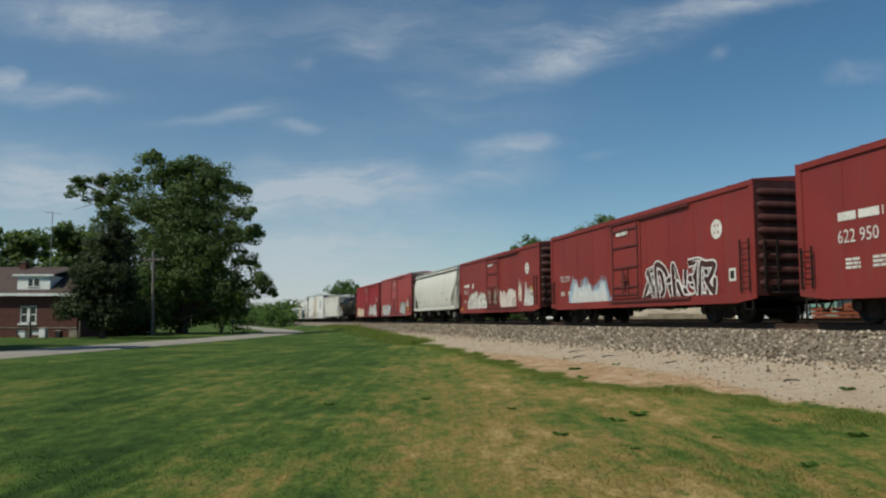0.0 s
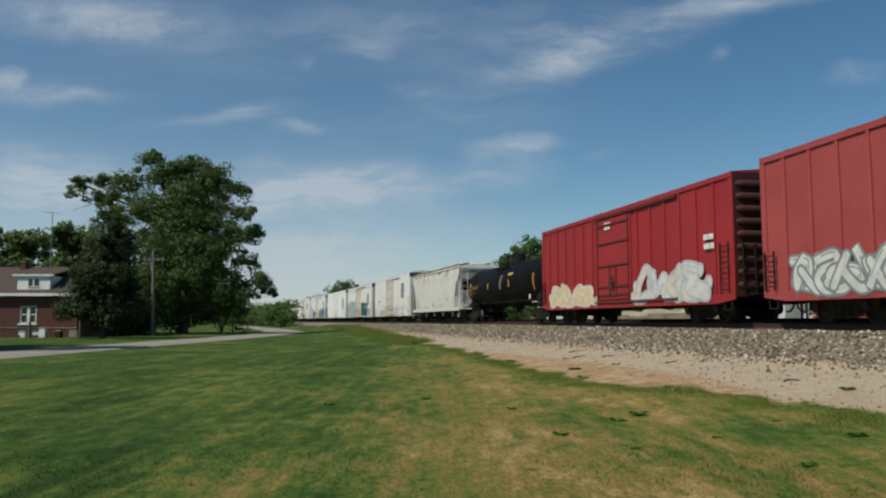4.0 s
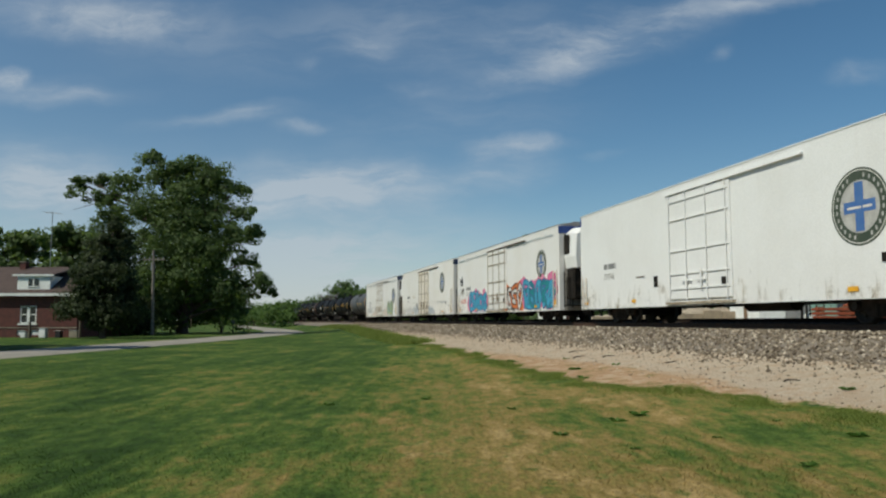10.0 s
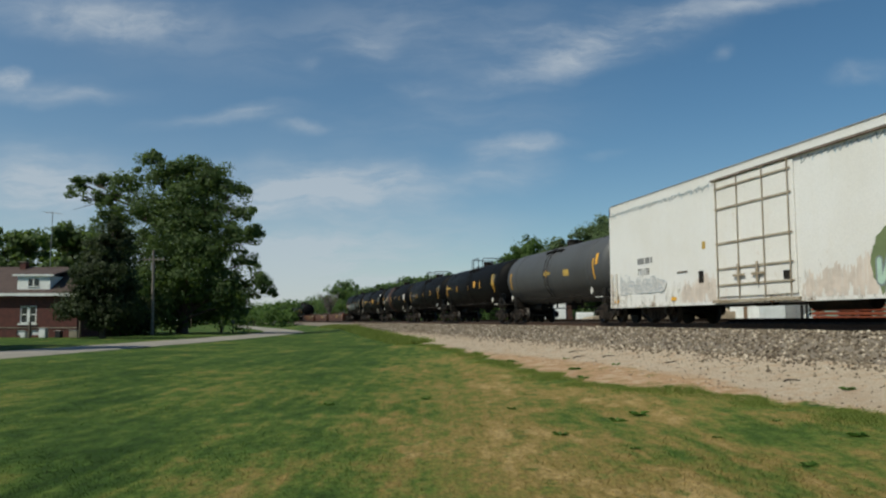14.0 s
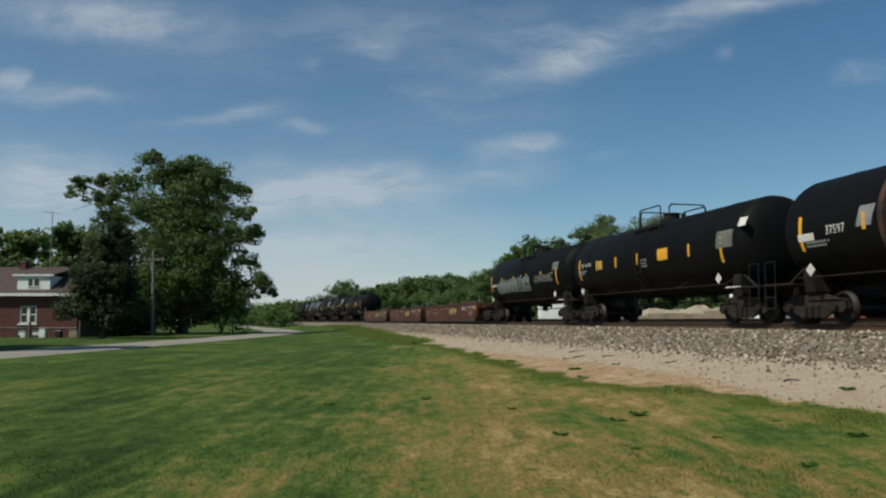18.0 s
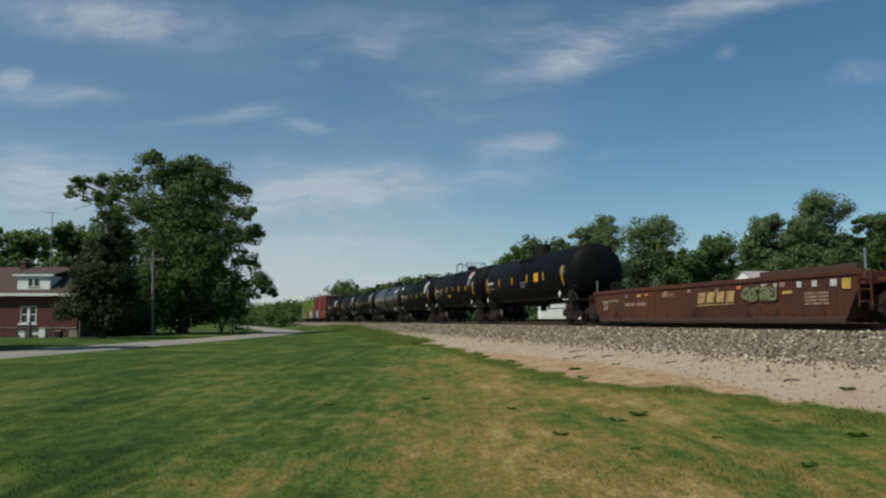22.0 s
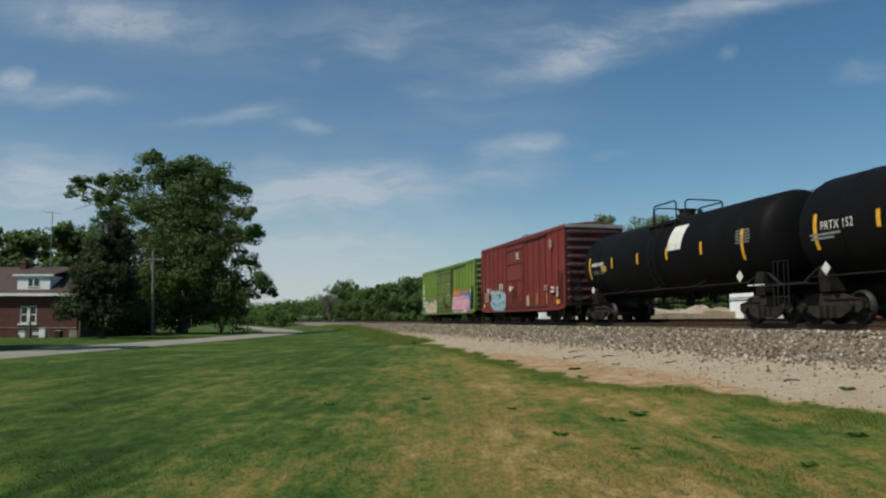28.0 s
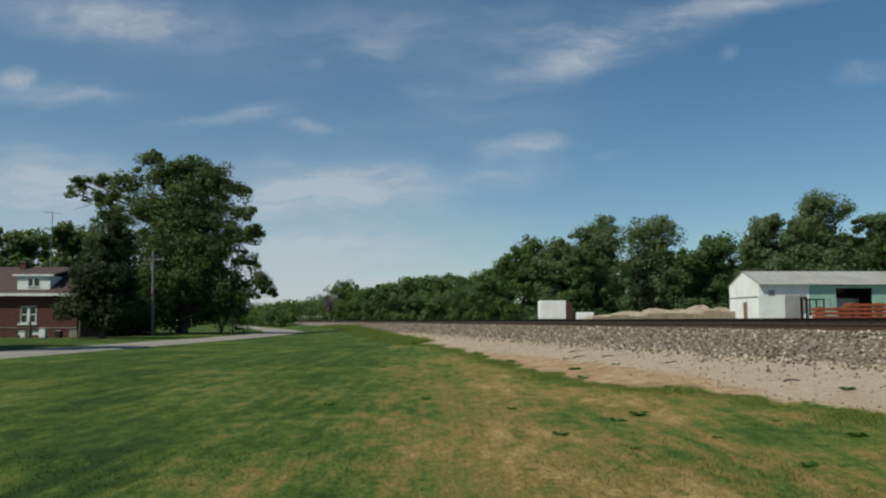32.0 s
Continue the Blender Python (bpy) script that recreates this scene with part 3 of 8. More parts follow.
for _i, (_x, _y, _z, _s) in enumerate(((2.45, 10.9, 0.0, 0.16), (2.92, 11.6, 0.0, 0.20), (1.45, 9.6, 0.0, 0.13), (4.75, 8.95, 0.0, 0.15), (3.55, 7.6, 0.0, 0.12), (3.4, 20.0, 0.12, 0.22), (3.2, 17.6, 0.10, 0.20),
                                        (2.2, 24.0, 0.05, 0.24), (1.3, 30.0, 0.1, 0.26), (4.3, 14.8, 0.12, 0.14), (-0.3, 14.0, 0.0, 0.12), (-1.9, 13.0, 0.0, 0.12), (1.1, 12.4, 0.0, 0.10), (5.2, 10.4, 0.1, 0.10))):
    weed(_x, _y, ground_height(_x * math.cos(TURN) + _y * math.sin(TURN)), _s, 40 + _i)
for _i, (_x, _y) in enumerate(((6.5, 12.5), (3.75, 23.5), (4.5, 20.2), (3.3, 9.4), (2.1, 8.6), (4.4, 10.3))):
    weed(_x, _y, ground_height(_x * math.cos(TURN) + _y * math.sin(TURN)), 0.08 if _i > 2 else 0.16, 80 + _i, 30)


# ---------------------------------------------------------------- trees
def leaf_cloud(rng, lobes, count, size, puff=0.36, per=64):
    """Corners of loose leaf faces, gathered in tufts that sit on the shells of ellipsoid lobes, with gaps between."""
    c = np.array([q[0] for q in lobes], dtype=float)
    rad = np.array([q[1] for q in lobes], dtype=float)
    wgt = (rad.prod(1)) ** 0.66
    tufts = max(count // per, len(lobes) * 3)
    k = rng.choice(len(lobes), tufts, p=wgt / wgt.sum())
    d = rng.normal(size=(tufts, 3))
    d /= np.linalg.norm(d, axis=1)[:, None]
    d[:, 2] = np.where(d[:, 2] < -0.6, -d[:, 2] * 0.7, d[:, 2])
    mid = c[k] + d * rad[k] * (0.92 - 0.62 * rng.random(tufts) ** 1.7)[:, None]
    tr = puff * rad[k].mean(1) * rng.uniform(0.55, 1.35, tufts)
    j = np.repeat(np.arange(tufts), per)
    count = len(j)
    e = rng.normal(size=(count, 3))
    e /= np.linalg.norm(e, axis=1)[:, None]
    e[:, 2] = e[:, 2] * 0.85 + 0.12
    rr = 1.0 - 0.55 * rng.random(count) ** 1.8 + 0.14 * np.abs(rng.normal(size=count))
    pos = mid[j] + e * (tr[j] * rr)[:, None] * np.array((1.0, 1.0, 0.92))
    nrm = e + 0.45 * d[j] + rng.normal(scale=0.42, size=(count, 3)) + np.array((0, 0, 0.25))
    nrm /= np.linalg.norm(nrm, axis=1)[:, None]
    ref = rng.normal(size=(count, 3))
    a = np.cross(nrm, ref)
    a /= np.linalg.norm(a, axis=1)[:, None]
    b = np.cross(nrm, a)
    s = size * rng.uniform(0.6, 1.35, count)[:, None]
    v = np.stack((pos - a * s * 0.8, pos + b * s * 0.42, pos + a * s * 0.8, pos - b * s * 0.42), 1)
    return v.reshape(-1, 3)


def crown_lobes(rng, h, w, low, count, big=0.34, depth=1.0):
    """Ellipsoid lobes that together fill a crown of height h and width w, down to low * h."""
    lobes = []
    for i in range(count):
        t = (i + 0.5) / count
        zz = low + (1 - low) * (0.12 + 0.80 * rng.random() ** 0.8)
        girth = math.sin(math.pi * min(max((zz - low) / (1 - low), 0.0), 1.0) ** 0.75) ** 0.6
        a = 2.4 * i + rng.uniform(-0.5, 0.5)
        f = rng.uniform(0.35, 0.78) * girth
        s = rng.uniform(0.65, 1.15) * big * w / 2
        lobes.append((np.array((math.cos(a) * w / 2 * f, math.sin(a) * w / 2 * f * depth, zz * h)), np.array((s * rng.uniform(0.9, 1.3), s * rng.uniform(0.9, 1.3), s * rng.uniform(0.75, 1.05)))))
    mid = h * (1 + low) / 2
    lobes.append((np.array((0, 0, mid)), np.array((w * 0.30, w * 0.30 * depth, h * (1 - low) * 0.36))))
    top = max(c[2] + r[2] for c, r in lobes)
    lo = min(c[2] - r[2] for c, r in lobes)
    wide = max(abs(c[0]) + r[0] for c, r in lobes)
    kz, kx = (h - low * h) / (top - lo), (w / 2) / wide
    return [(np.array((c[0] * kx, c[1] * kx, low * h + (c[2] - lo) * kz)), np.array((r[0] * max(kx, 1.0), r[1] * max(kx, 1.0), r[2] * kz))) for c, r in lobes]


def tree(name, label, x, y, z, h, w, seed, leaf="leaf_oak", size=0.42, count=5200, low=0.16, lobes=16, big=0.36, category="tree", group="", extra=(), trunk=None, skirt=0, puff=0.36):
    rng = np.random.default_rng(seed)
    ob = thing(name, label, category, group, at=pose(x, y, z))
    L = crown_lobes(rng, h, w, low, lobes, big) + [(np.array(a, dtype=float), np.array(b, dtype=float)) for a, b in extra]
    for k in range(skirt):
        a = 6.283 * k / skirt + rng.uniform(-0.4, 0.4)
        L.append((np.array((math.cos(a) * w * 0.34, math.sin(a) * w * 0.34, h * rng.uniform(0.06, 0.16))), np.array((w * 0.22, w * 0.22, h * rng.uniform(0.10, 0.16)))))
    r0 = trunk or 0.016 * h + 0.05
    g = Geo()
    pts = [Vector((0, 0, -0.1))]
    for k in range(1, 6):
        pts.append(Vector((rng.normal(0, 0.012 * h), rng.normal(0, 0.012 * h), h * 0.70 * k / 5)))
    for k in range(5):
        g.cyl(pts[k], pts[k + 1], r0 * (1.25 if k == 0 else 1 - 0.16 * k), r0 * (1 - 0.16 * (k + 1)), n=9, caps=False)
    for c, rad in L:
        c = Vector(c)
        t = min(max((c.z - rad[2]) / (h * 0.70), 0.15), 0.92) * 0.8
        k = min(int(t * 5), 4)
        s = pts[k].lerp(pts[k + 1], t * 5 - k)
        mid = s.lerp(c, 0.5) + Vector((0, 0, 0.06 * (c - s).length))
        g.cyl(s, mid, r0 * 0.42, r0 * 0.28, n=6, caps=False)
        g.cyl(mid, c, r0 * 0.28, r0 * 0.10, n=6, caps=False)
        for _ in range(3):
            e = c + Vector(rng.normal(size=3)) * float(rad[0]) * 0.45
            g.cyl(mid.lerp(c, 0.6), e, r0 * 0.13, r0 * 0.03, n=5, caps=False)
    part("trunk", g, M["bark"], ob)
    part("crown", quads_mesh("crown", leaf_cloud(rng, L, count, size, puff), 4, M[leaf]), None, ob)
    return ob


def bush(x, y, z, h, w, seed, leaf="leaf_bush", count=1600, size=0.28, label="dense green roadside bush", group="bushes along the line"):
    rng = np.random.default_rng(seed)
    ob = thing("bush", label, "bush", group, at=pose(x, y, z))
    L = []
    for i in range(9):
        a, f = rng.uniform(0, 6.283), rng.uniform(0.1, 0.75)
        s = rng.uniform(0.22, 0.36) * w
        zz = rng.uniform(0.14, 0.72) * h
        L.append((np.array((math.cos(a) * w / 2 * f, math.sin(a) * w / 2 * f, zz)), np.array((s, s, min(h - zz, h * 0.42)))))
    g = Geo()
    for c, rad in L:
        g.cyl((rng.normal(0, 0.1), rng.normal(0, 0.1), -0.05), tuple(c), 0.05, 0.02, n=5, caps=False)
    part("stem", g, M["bark"], ob)
    part("crown", quads_mesh("crown", leaf_cloud(rng, L, count, size, 0.46, 48), 4, M[leaf]), None, ob)
    return ob


# the great tree beside the road, with long drooping limbs towards the line
HIGH = [(-12.2, 0, 15.4, 1.2), (-11.2, 0, 17.0, 0.9), (-3.6, 0, 19.5, 0.9), (-12.0, 0, 16.6, 1.2), (-10.0, 0.4, 16.8, 1.3), (-9.2, 0, 14.6, 1.5), (-7.0, 0, 16.2, 1.9), (-4.3, 0, 18.7, 1.6), (-2.6, 0.4, 17.0, 2.2), (0.3, 0, 18.0, 1.9), (3.0, 0, 17.2, 1.9), (4.9, 0, 15.6, 1.7),
        (-4.0, -1, 13.4, 2.6), (0.2, -1.5, 14.0, 2.8), (3.4, -1, 12.6, 2.6)]
# the lowest lobes fill in for the shade under the crown
LOW = [(6.6, -0.5, 13.2, 1.3), (7.6, 0, 10.9, 1.2), (6.0, -1, 10.2, 1.9), (6.9, -1, 7.6, 1.5), (8.0, -1, 5.4, 1.7), (9.2, -0.5, 4.4, 1.0), (-8.4, 0, 12.2, 1.9), (-8.8, 0, 9.8, 1.9), (-6.4, -1, 8.4, 2.6), (-1.6, -2, 9.4, 3.0), (2.4, -2, 8.4, 3.0),
       (-7.0, -1, 4.4, 2.8), (-2.6, -2, 5.0, 3.0), (1.6, -2, 4.6, 2.8), (5.0, -1.5, 4.6, 2.4), (5.6, -1, 2.9, 1.5), (-8.6, -2, 1.8, 2.0), (-5.2, -3, 1.8, 2.2), (-2.0, -3, 1.7, 2.0)]
tree("tree", "great dark walnut tree with a wide ragged crown beside the road", -28.4, 84.5, 0.0, 19.0, 12.0, 11, "leaf_big", 0.21, 92000, 0.10, 20, 0.24, trunk=0.45,
     extra=[((a, b, c), (d * 1.2, d * 1.15, d * 0.95)) for a, b, c, d in HIGH + LOW], puff=0.34)
tree("tree", "dense dark evergreen before the brick house", -27.3, 62.0, 0.0, 9.9, 6.4, 12, "leaf_dark", 0.15, 46000, 0.04, 26, 0.36, extra=[((-1.9, -0.3, 2.4), (2.0, 2.0, 1.6)), ((1.2, -0.3, 2.3), (2.2, 2.0, 1.6)), ((0, 0, 4.6), (2.6, 2.2, 2.4)), ((0.6, 0, 1.4), (2.4, 1.8, 1.2))], puff=0.34)
# shrubs added to stand for the dark shade beneath the great tree
bush(-30.6, 74.5, 0.0, 6.0, 5.0, 491, "leaf_big", 6000, 0.2, "added dark shrub filling in the shade under the great tree", "shrubs under the great tree")
for _i, (_x, _y, _h, _w) in enumerate(((-36, 90, 6.5, 9), (-31.5, 92, 6.0, 9), (-27.0, 94, 5.4, 8), (-39.5, 84, 7.5, 8), (-33.5, 82.0, 6.5, 8), (-29.5, 86, 5.5, 8))):
    bush(_x, _y, 0.0, _h, _w, 500 + _i, "leaf_big", 3400, 0.30, "added dark shrub filling in the shade under the great tree", "shrubs under the great tree")
for _i, (_x, _y, _h, _w) in enumerate(((-33.0, 70.5, 4.6, 5.5), (-30.0, 76.5, 4.2, 5.0))):
    bush(_x, _y, 0.0, _h, _w, 520 + _i, "leaf_dark", 6000, 0.2, "added dark shrub filling in the shade under the great tree", "shrubs under the great tree")
tree("tree", "tree behind the brick house", -42.5, 88.0, 0.0, 12.6, 11.0, 13, "leaf_big", 0.40, 9000, 0.12, 18, 0.42)
tree("tree", "tree behind the brick house", -52.5, 92.0, 0.0, 13.2, 13.0, 14, "leaf_big", 0.40, 9000, 0.12, 18, 0.42)
# trees out of view to the side of the road, which shade it
tree("tree", "broad tree beyond the road", -27.6, 33.0, 0.0, 15.5, 9.0, 15, "leaf_big", 0.45, 9000, 0.2, 16, 0.42)
tree("tree", "broad tree beyond the road", -30.6, 39.0, 0.0, 15.0, 8.0, 16, "leaf_big", 0.45, 3500, 0.25, 14, 0.36)

# the wood beyond the line
WOOD = "trees of the wood beyond the line"
FAR_WOOD = (
        (-104, 500, 13, 30, "leaf_oak", 2200), (-90, 475, 13.5, 28, "leaf_bush", 2200), (-76, 450, 14, 26, "leaf_oak", 2200), (-66, 435, 15, 24, "leaf_oak", 2400), (-58, 420, 15, 26, "leaf_oak", 2600), (-48, 380, 13, 24, "leaf_oak", 2600), (-42, 338, 19.0, 17, "leaf_oak", 3200), (-34, 318, 14, 18, "leaf_bush", 2600), (-25, 300, 15, 17, "leaf_oak", 3000),
        (-17, 275, 15, 16, "leaf_oak", 3000), (-9, 245, 15.2, 15, "leaf_oak", 3400), (-3, 228, 14.4, 13, "leaf_bush", 3000), (2, 210, 13.6, 13, "leaf_oak", 3400), (7, 195, 12.8, 12, "leaf_oak", 3200), (11, 178, 13.4, 11, "leaf_oak", 3600))
NEAR_WOOD = (
        (16.2, 152, 17.6, 11, "leaf_bush", 4600), (21.5, 147, 16.2, 10, "leaf_pale", 4200), (26, 143, 14.8, 9, "leaf_oak", 3600), (30.6, 152, 21.8, 12, "leaf_pale", 5200), (38.8, 143, 20.3, 12, "leaf_pale", 5200), (44.2, 140, 13.8, 8, "leaf_oak", 3400),
        (50.5, 141, 17.0, 10, "leaf_oak", 4200), (55.6, 131, 18.8, 10, "leaf_pale", 4600), (60.0, 128, 17.8, 9, "leaf_oak", 4200), (61.6, 124, 21.2, 12.5, "leaf_pale", 5800), (69.5, 123, 18.0, 10, "leaf_oak", 4200), (76, 126, 16, 12, "leaf_oak", 3200), (86, 126, 17, 13, "leaf_oak", 2600))
for _i, (_x, _y, _h, _w, _k, _n) in enumerate(FAR_WOOD + NEAR_WOOD):
    tree("tree", "tall leafy tree at the edge of the wood" if _k != "leaf_pale" else "tall tree with paler silvery leaves", _x, _y, 0.7, _h * 1.06 - 0.7, _w * 1.2, 200 + _i, _k, 0.33 if _y < 200 else 0.62, int(_n * (4.0 if _y < 200 else 2.4)), 0.05, 24, 0.44, "tree", WOOD, skirt=6)
# a second rank behind and lower trees that fill the wood's foot
for _i, (_x, _y, _h, _w) in enumerate(((-30, 345, 15, 20), (-12, 285, 14, 18), (0, 250, 13.5, 16), (9, 215, 12.5, 15), (14, 190, 13, 13), (20, 172, 16, 13), (26.5, 166, 16, 13), (35, 165, 17.5, 13), (42, 160, 16, 12), (48, 158, 15, 12), (54, 152, 17, 12), (60, 148, 17.5, 12), (67, 145, 17.5, 13), (74, 142, 17, 13), (82, 140, 17, 14))):
    tree("tree", "leafy tree inside the wood", _x, _y, 0.7, _h, _w, 260 + _i, "leaf_oak", 0.48, 9000, 0.0, 18, 0.46, "tree", WOOD, skirt=5)
for _i in range(52):
    _t = _i / 51
    _r = random.Random(300 + _i)
    _y = 124 + 250 * (1 - _t) ** 1.5 + _r.uniform(-5, 5)
    _x = (-0.125 + 0.72 * _t) * _y + _r.uniform(-2, 2)
    if 29 < _x < 33 and _y < 130:
        continue
    bush(_x, _y, 0.6, _r.uniform(6.0, 10.0), _r.uniform(8, 11), 300 + _i, _r.choice(("leaf_oak", "leaf_bush", "leaf_oak", "leaf_oak")), 4200, 0.36, "low leafy tree filling the foot of the wood", WOOD)
tree("tree", "dark blue-green conifer before the wood", 31.0, 121.0, 0.7, 9.6, 4.6, 28, "leaf_dark", 0.3, 5200, 0.02, 18, 0.34, "tree", WOOD)

# hedge between road and line, far off
for _i in range(4, 26):
    _l = 118 + 11.0 * _i
    _r = random.Random(400 + _i)
    _w = place(_l, TRACK - 5.5 - 0.03 * (_l - 118) * 0.4 - _r.uniform(0, 2.0), 0)
    _hh = 2.2 + min(max((_l - 118) / 60.0, 0), 1) * 3.6 + _r.uniform(-0.5, 0.6)
    bush(_w.x, _w.y, 0.0, _hh, _r.uniform(6.5, 9.5), 400 + _i, "leaf_bush", 1500, 0.34)


# ---------------------------------------------------------------- clouds
def build_clouds():
    """A far sheet of thin high cloud that drifts slowly."""
    m = bpy.data.materials.new("thin_high_cloud")
    m.use_nodes = True
    n, l = m.node_tree.nodes, m.node_tree.links
    n.remove(n["Principled BSDF"])
    tc = n.new("ShaderNodeTexCoord")
    nz = n.new("ShaderNodeTexNoise")
    nz.inputs["Scale"].default_value, nz.inputs["Detail"].default_value = 0.0042, 5.0
    l.new(tc.outputs["Object"], nz.inputs["Vector"])
    half = n.new("ShaderNodeVectorMath")
    half.operation = "SUBTRACT"
    l.new(nz.outputs["Color"], half.inputs[0])
    half.inputs[1].default_value = (0.5, 0.5, 0.5)
    far_ = n.new("ShaderNodeVectorMath")
    far_.operation = "MULTIPLY_ADD"
    l.new(half.outputs[0], far_.inputs[0])
    far_.inputs[1].default_value = (230, 0, 110)
    l.new(tc.outputs["Object"], far_.inputs[2])
    v = far_.outputs[0]

    def streaks(turn, sx, sz, scale, lo, hi):
        mp = n.new("ShaderNodeMapping")
        mp.inputs["Rotation"].default_value = (0, radians(turn), 0)
        mp.inputs["Scale"].default_value = (sx, 1, sz)
        l.new(v, mp.inputs[0])
        return span(n, l, noise_node(n, l, mp.outputs[0], scale, 6.0, 0.62), lo, hi, 0.18, 0.95)

    flat = streaks(8, 0.0007, 0.0032, 2.2, 0.36, 0.72)
    rise = streaks(20, 0.0009, 0.0036, 2.2, 0.36, 0.72)
    puff = streaks(5, 0.0016, 0.0034, 2.5, 0.30, 0.70)
    total = None
    # centre x, z, half width, half height, tilt, strength, texture
    upper = (
        (-1334, 1203, 508, 121, -4, 1.60, puff),
        (-1452, 1274, 663, 99, 0, 0.80, flat),
        (-1725, 965, 85, 52, 0, 2.5, puff),
        (-1640, 922, 353, 61, 0, 0.60, flat),
        (582, 1081, 597, 99, 18, 1.35, rise),
        (835, 1179, 663, 132, 18, 0.65, rise),
        (1273, 1279, 353, 53, 8, 1.30, rise),
        (-146, 1179, 663, 221, 6, 0.75, flat),
        (401, 1132, 575, 176, 12, 0.70, rise),
        (-799, 818, 265, 48, 9, 1.30, rise),
        (-1024, 795, 265, 39, 4, 0.70, flat),
        (-561, 772, 132, 35, 2, 0.96, puff),
        (-282, 1097, 121, 57, -8, 1.04, puff),
        (-543, 1043, 66, 30, 0, 0.48, puff),
    )
    lower = (
        (317, 687, 243, 50, 2, 1.9, rise),
        (237, 589, 287, 99, 6, 1.20, rise),
        (-322, 544, 575, 99, 3, 2.04, flat),
        (-680, 532, 353, 132, 2, 1.63, flat),
        (-1621, 532, 486, 188, 0, 2.31, flat),
        (-498, 307, 840, 309, 0, 1.63, flat),
        (-1071, 151, 1548, 199, 0, 1.22, flat),
        (665, 669, 88, 24, 12, 1.00, rise),
        (1660, 992, 132, 57, 4, 0.88, puff),
        (1117, 1074, 53, 35, 30, 0.56, puff),
        (-99, 917, 132, 44, 0, 0.56, puff),
        (-1503, 894, 376, 48, 2, 0.80, flat),
        (-9, 795, 730, 199, 6, 0.40, flat),
        (-828, 1085, 663, 199, 0, 0.30, flat),
    )
    for cx, cz, rx, rz, tilt, power, tex in upper + lower:
        mp = n.new("ShaderNodeMapping")
        mp.vector_type = "TEXTURE"
        mp.inputs["Location"].default_value = (cx, 0, cz)
        mp.inputs["Rotation"].default_value = (0, radians(-tilt), 0)
        mp.inputs["Scale"].default_value = (rx, 1, rz)
        l.new(v, mp.inputs[0])
        ln = n.new("ShaderNodeVectorMath")
        ln.operation = "LENGTH"
        l.new(mp.outputs[0], ln.inputs[0])
        e = calc(n, l, "MULTIPLY", span(n, l, ln.outputs["Value"], -0.15, 1.3, power, 0.0), tex)
        total = e if total is None else calc(n, l, "ADD", total, e)
    sep = n.new("ShaderNodeSeparateXYZ")
    l.new(v, sep.inputs[0])
    haze = calc(n, l, "MULTIPLY", span(n, l, sep.outputs[2], 0.0, 900.0, 0.72, 0.0), span(n, l, sep.outputs[0], -700.0, 500.0, 1.0, 0.22))
    haze = calc(n, l, "ADD", haze, span(n, l, sep.outputs[0], -2200.0, 1400.0, 0.20, 0.0))
    haze = calc(n, l, "ADD", haze, span(n, l, sep.outputs[2], -40.0, 330.0, 0.75, 0.0))
    total = calc(n, l, "ADD", total, haze)
    alpha = calc(n, l, "MINIMUM", calc(n, l, "MULTIPLY", total, 0.44), 0.72)
    em = n.new("ShaderNodeEmission")
    em.inputs[0].default_value = (0.585, 0.615, 0.70, 1)
    em.inputs[1].default_value = 0.79
    tr = n.new("ShaderNodeBsdfTransparent")
    mx = n.new("ShaderNodeMixShader")
    l.new(alpha, mx.inputs[0])
    l.new(tr.outputs[0], mx.inputs[1])
    l.new(em.outputs[0], mx.inputs[2])
    l.new(mx.outputs[0], n["Material Output"].inputs[0])
    g = Geo()
    g.add([(-3600, 0, -40), (3600, 0, -40), (3600, 0, 2600), (-3600, 0, 2600)], [(0, 1, 2, 3)])
    return thing("backdrop_clouds", "thin white streaks of high cloud in a blue sky", "clouds", kind="structure", data=g.mesh("backdrop_clouds", m), at=pose(0, 3000, 0))


clouds = build_clouds()


def cloud_drift():
    walk(clouds, [(0.0, pose(-20, 3000, 0)), (16.0, pose(0, 3000, 0)), (32.0, pose(20, 3000, 0))])

# ---------------------------------------------------------------- train: paints
GRIME = (0.10, 0.085, 0.07)


def car_paint(name, base, other, rough=0.55, streak=GRIME, amount=0.35, spots=None, spot_amount=0.25, coat=0.0, shine=0.4):
    return surface(name, base, other, 0.45, rough, 0.0, 26.0, 0.06, streak, amount, spots, spot_amount, coat, 0.07, shine)


# grimy underframe black; also stands for shade on hopper bays and end sheets
M["under"] = surface("black_grimy_shade_steel", (0.010, 0.009, 0.008), (0.022, 0.017, 0.013), 3.0, 0.85, grain=20.0, shine=0.2)
M["truck"] = surface("brown_dusty_cast_steel", (0.018, 0.013, 0.010), (0.036, 0.026, 0.020), 4.0, 0.85, grain=25.0, shine=0.2)
M["wheel"] = surface("worn_wheel_steel", (0.013, 0.010, 0.008), (0.026, 0.019, 0.015), 5.0, 0.6, 0.3)
M["red_a"] = car_paint("oxide_red_paint", (0.205, 0.026, 0.021), (0.172, 0.022, 0.019), spots=(0.27, 0.10, 0.085), spot_amount=0.2, amount=0.22)
M["red_e"] = car_paint("faded_red_paint", (0.335, 0.058, 0.055), (0.28, 0.046, 0.045), spots=(0.42, 0.16, 0.14), amount=0.22)
M["red_f"] = car_paint("deep_red_paint", (0.29, 0.018, 0.022), (0.25, 0.017, 0.021), amount=0.2)
M["red_x"] = car_paint("brown_red_paint", (0.165, 0.023, 0.018), (0.135, 0.019, 0.016), amount=0.3)
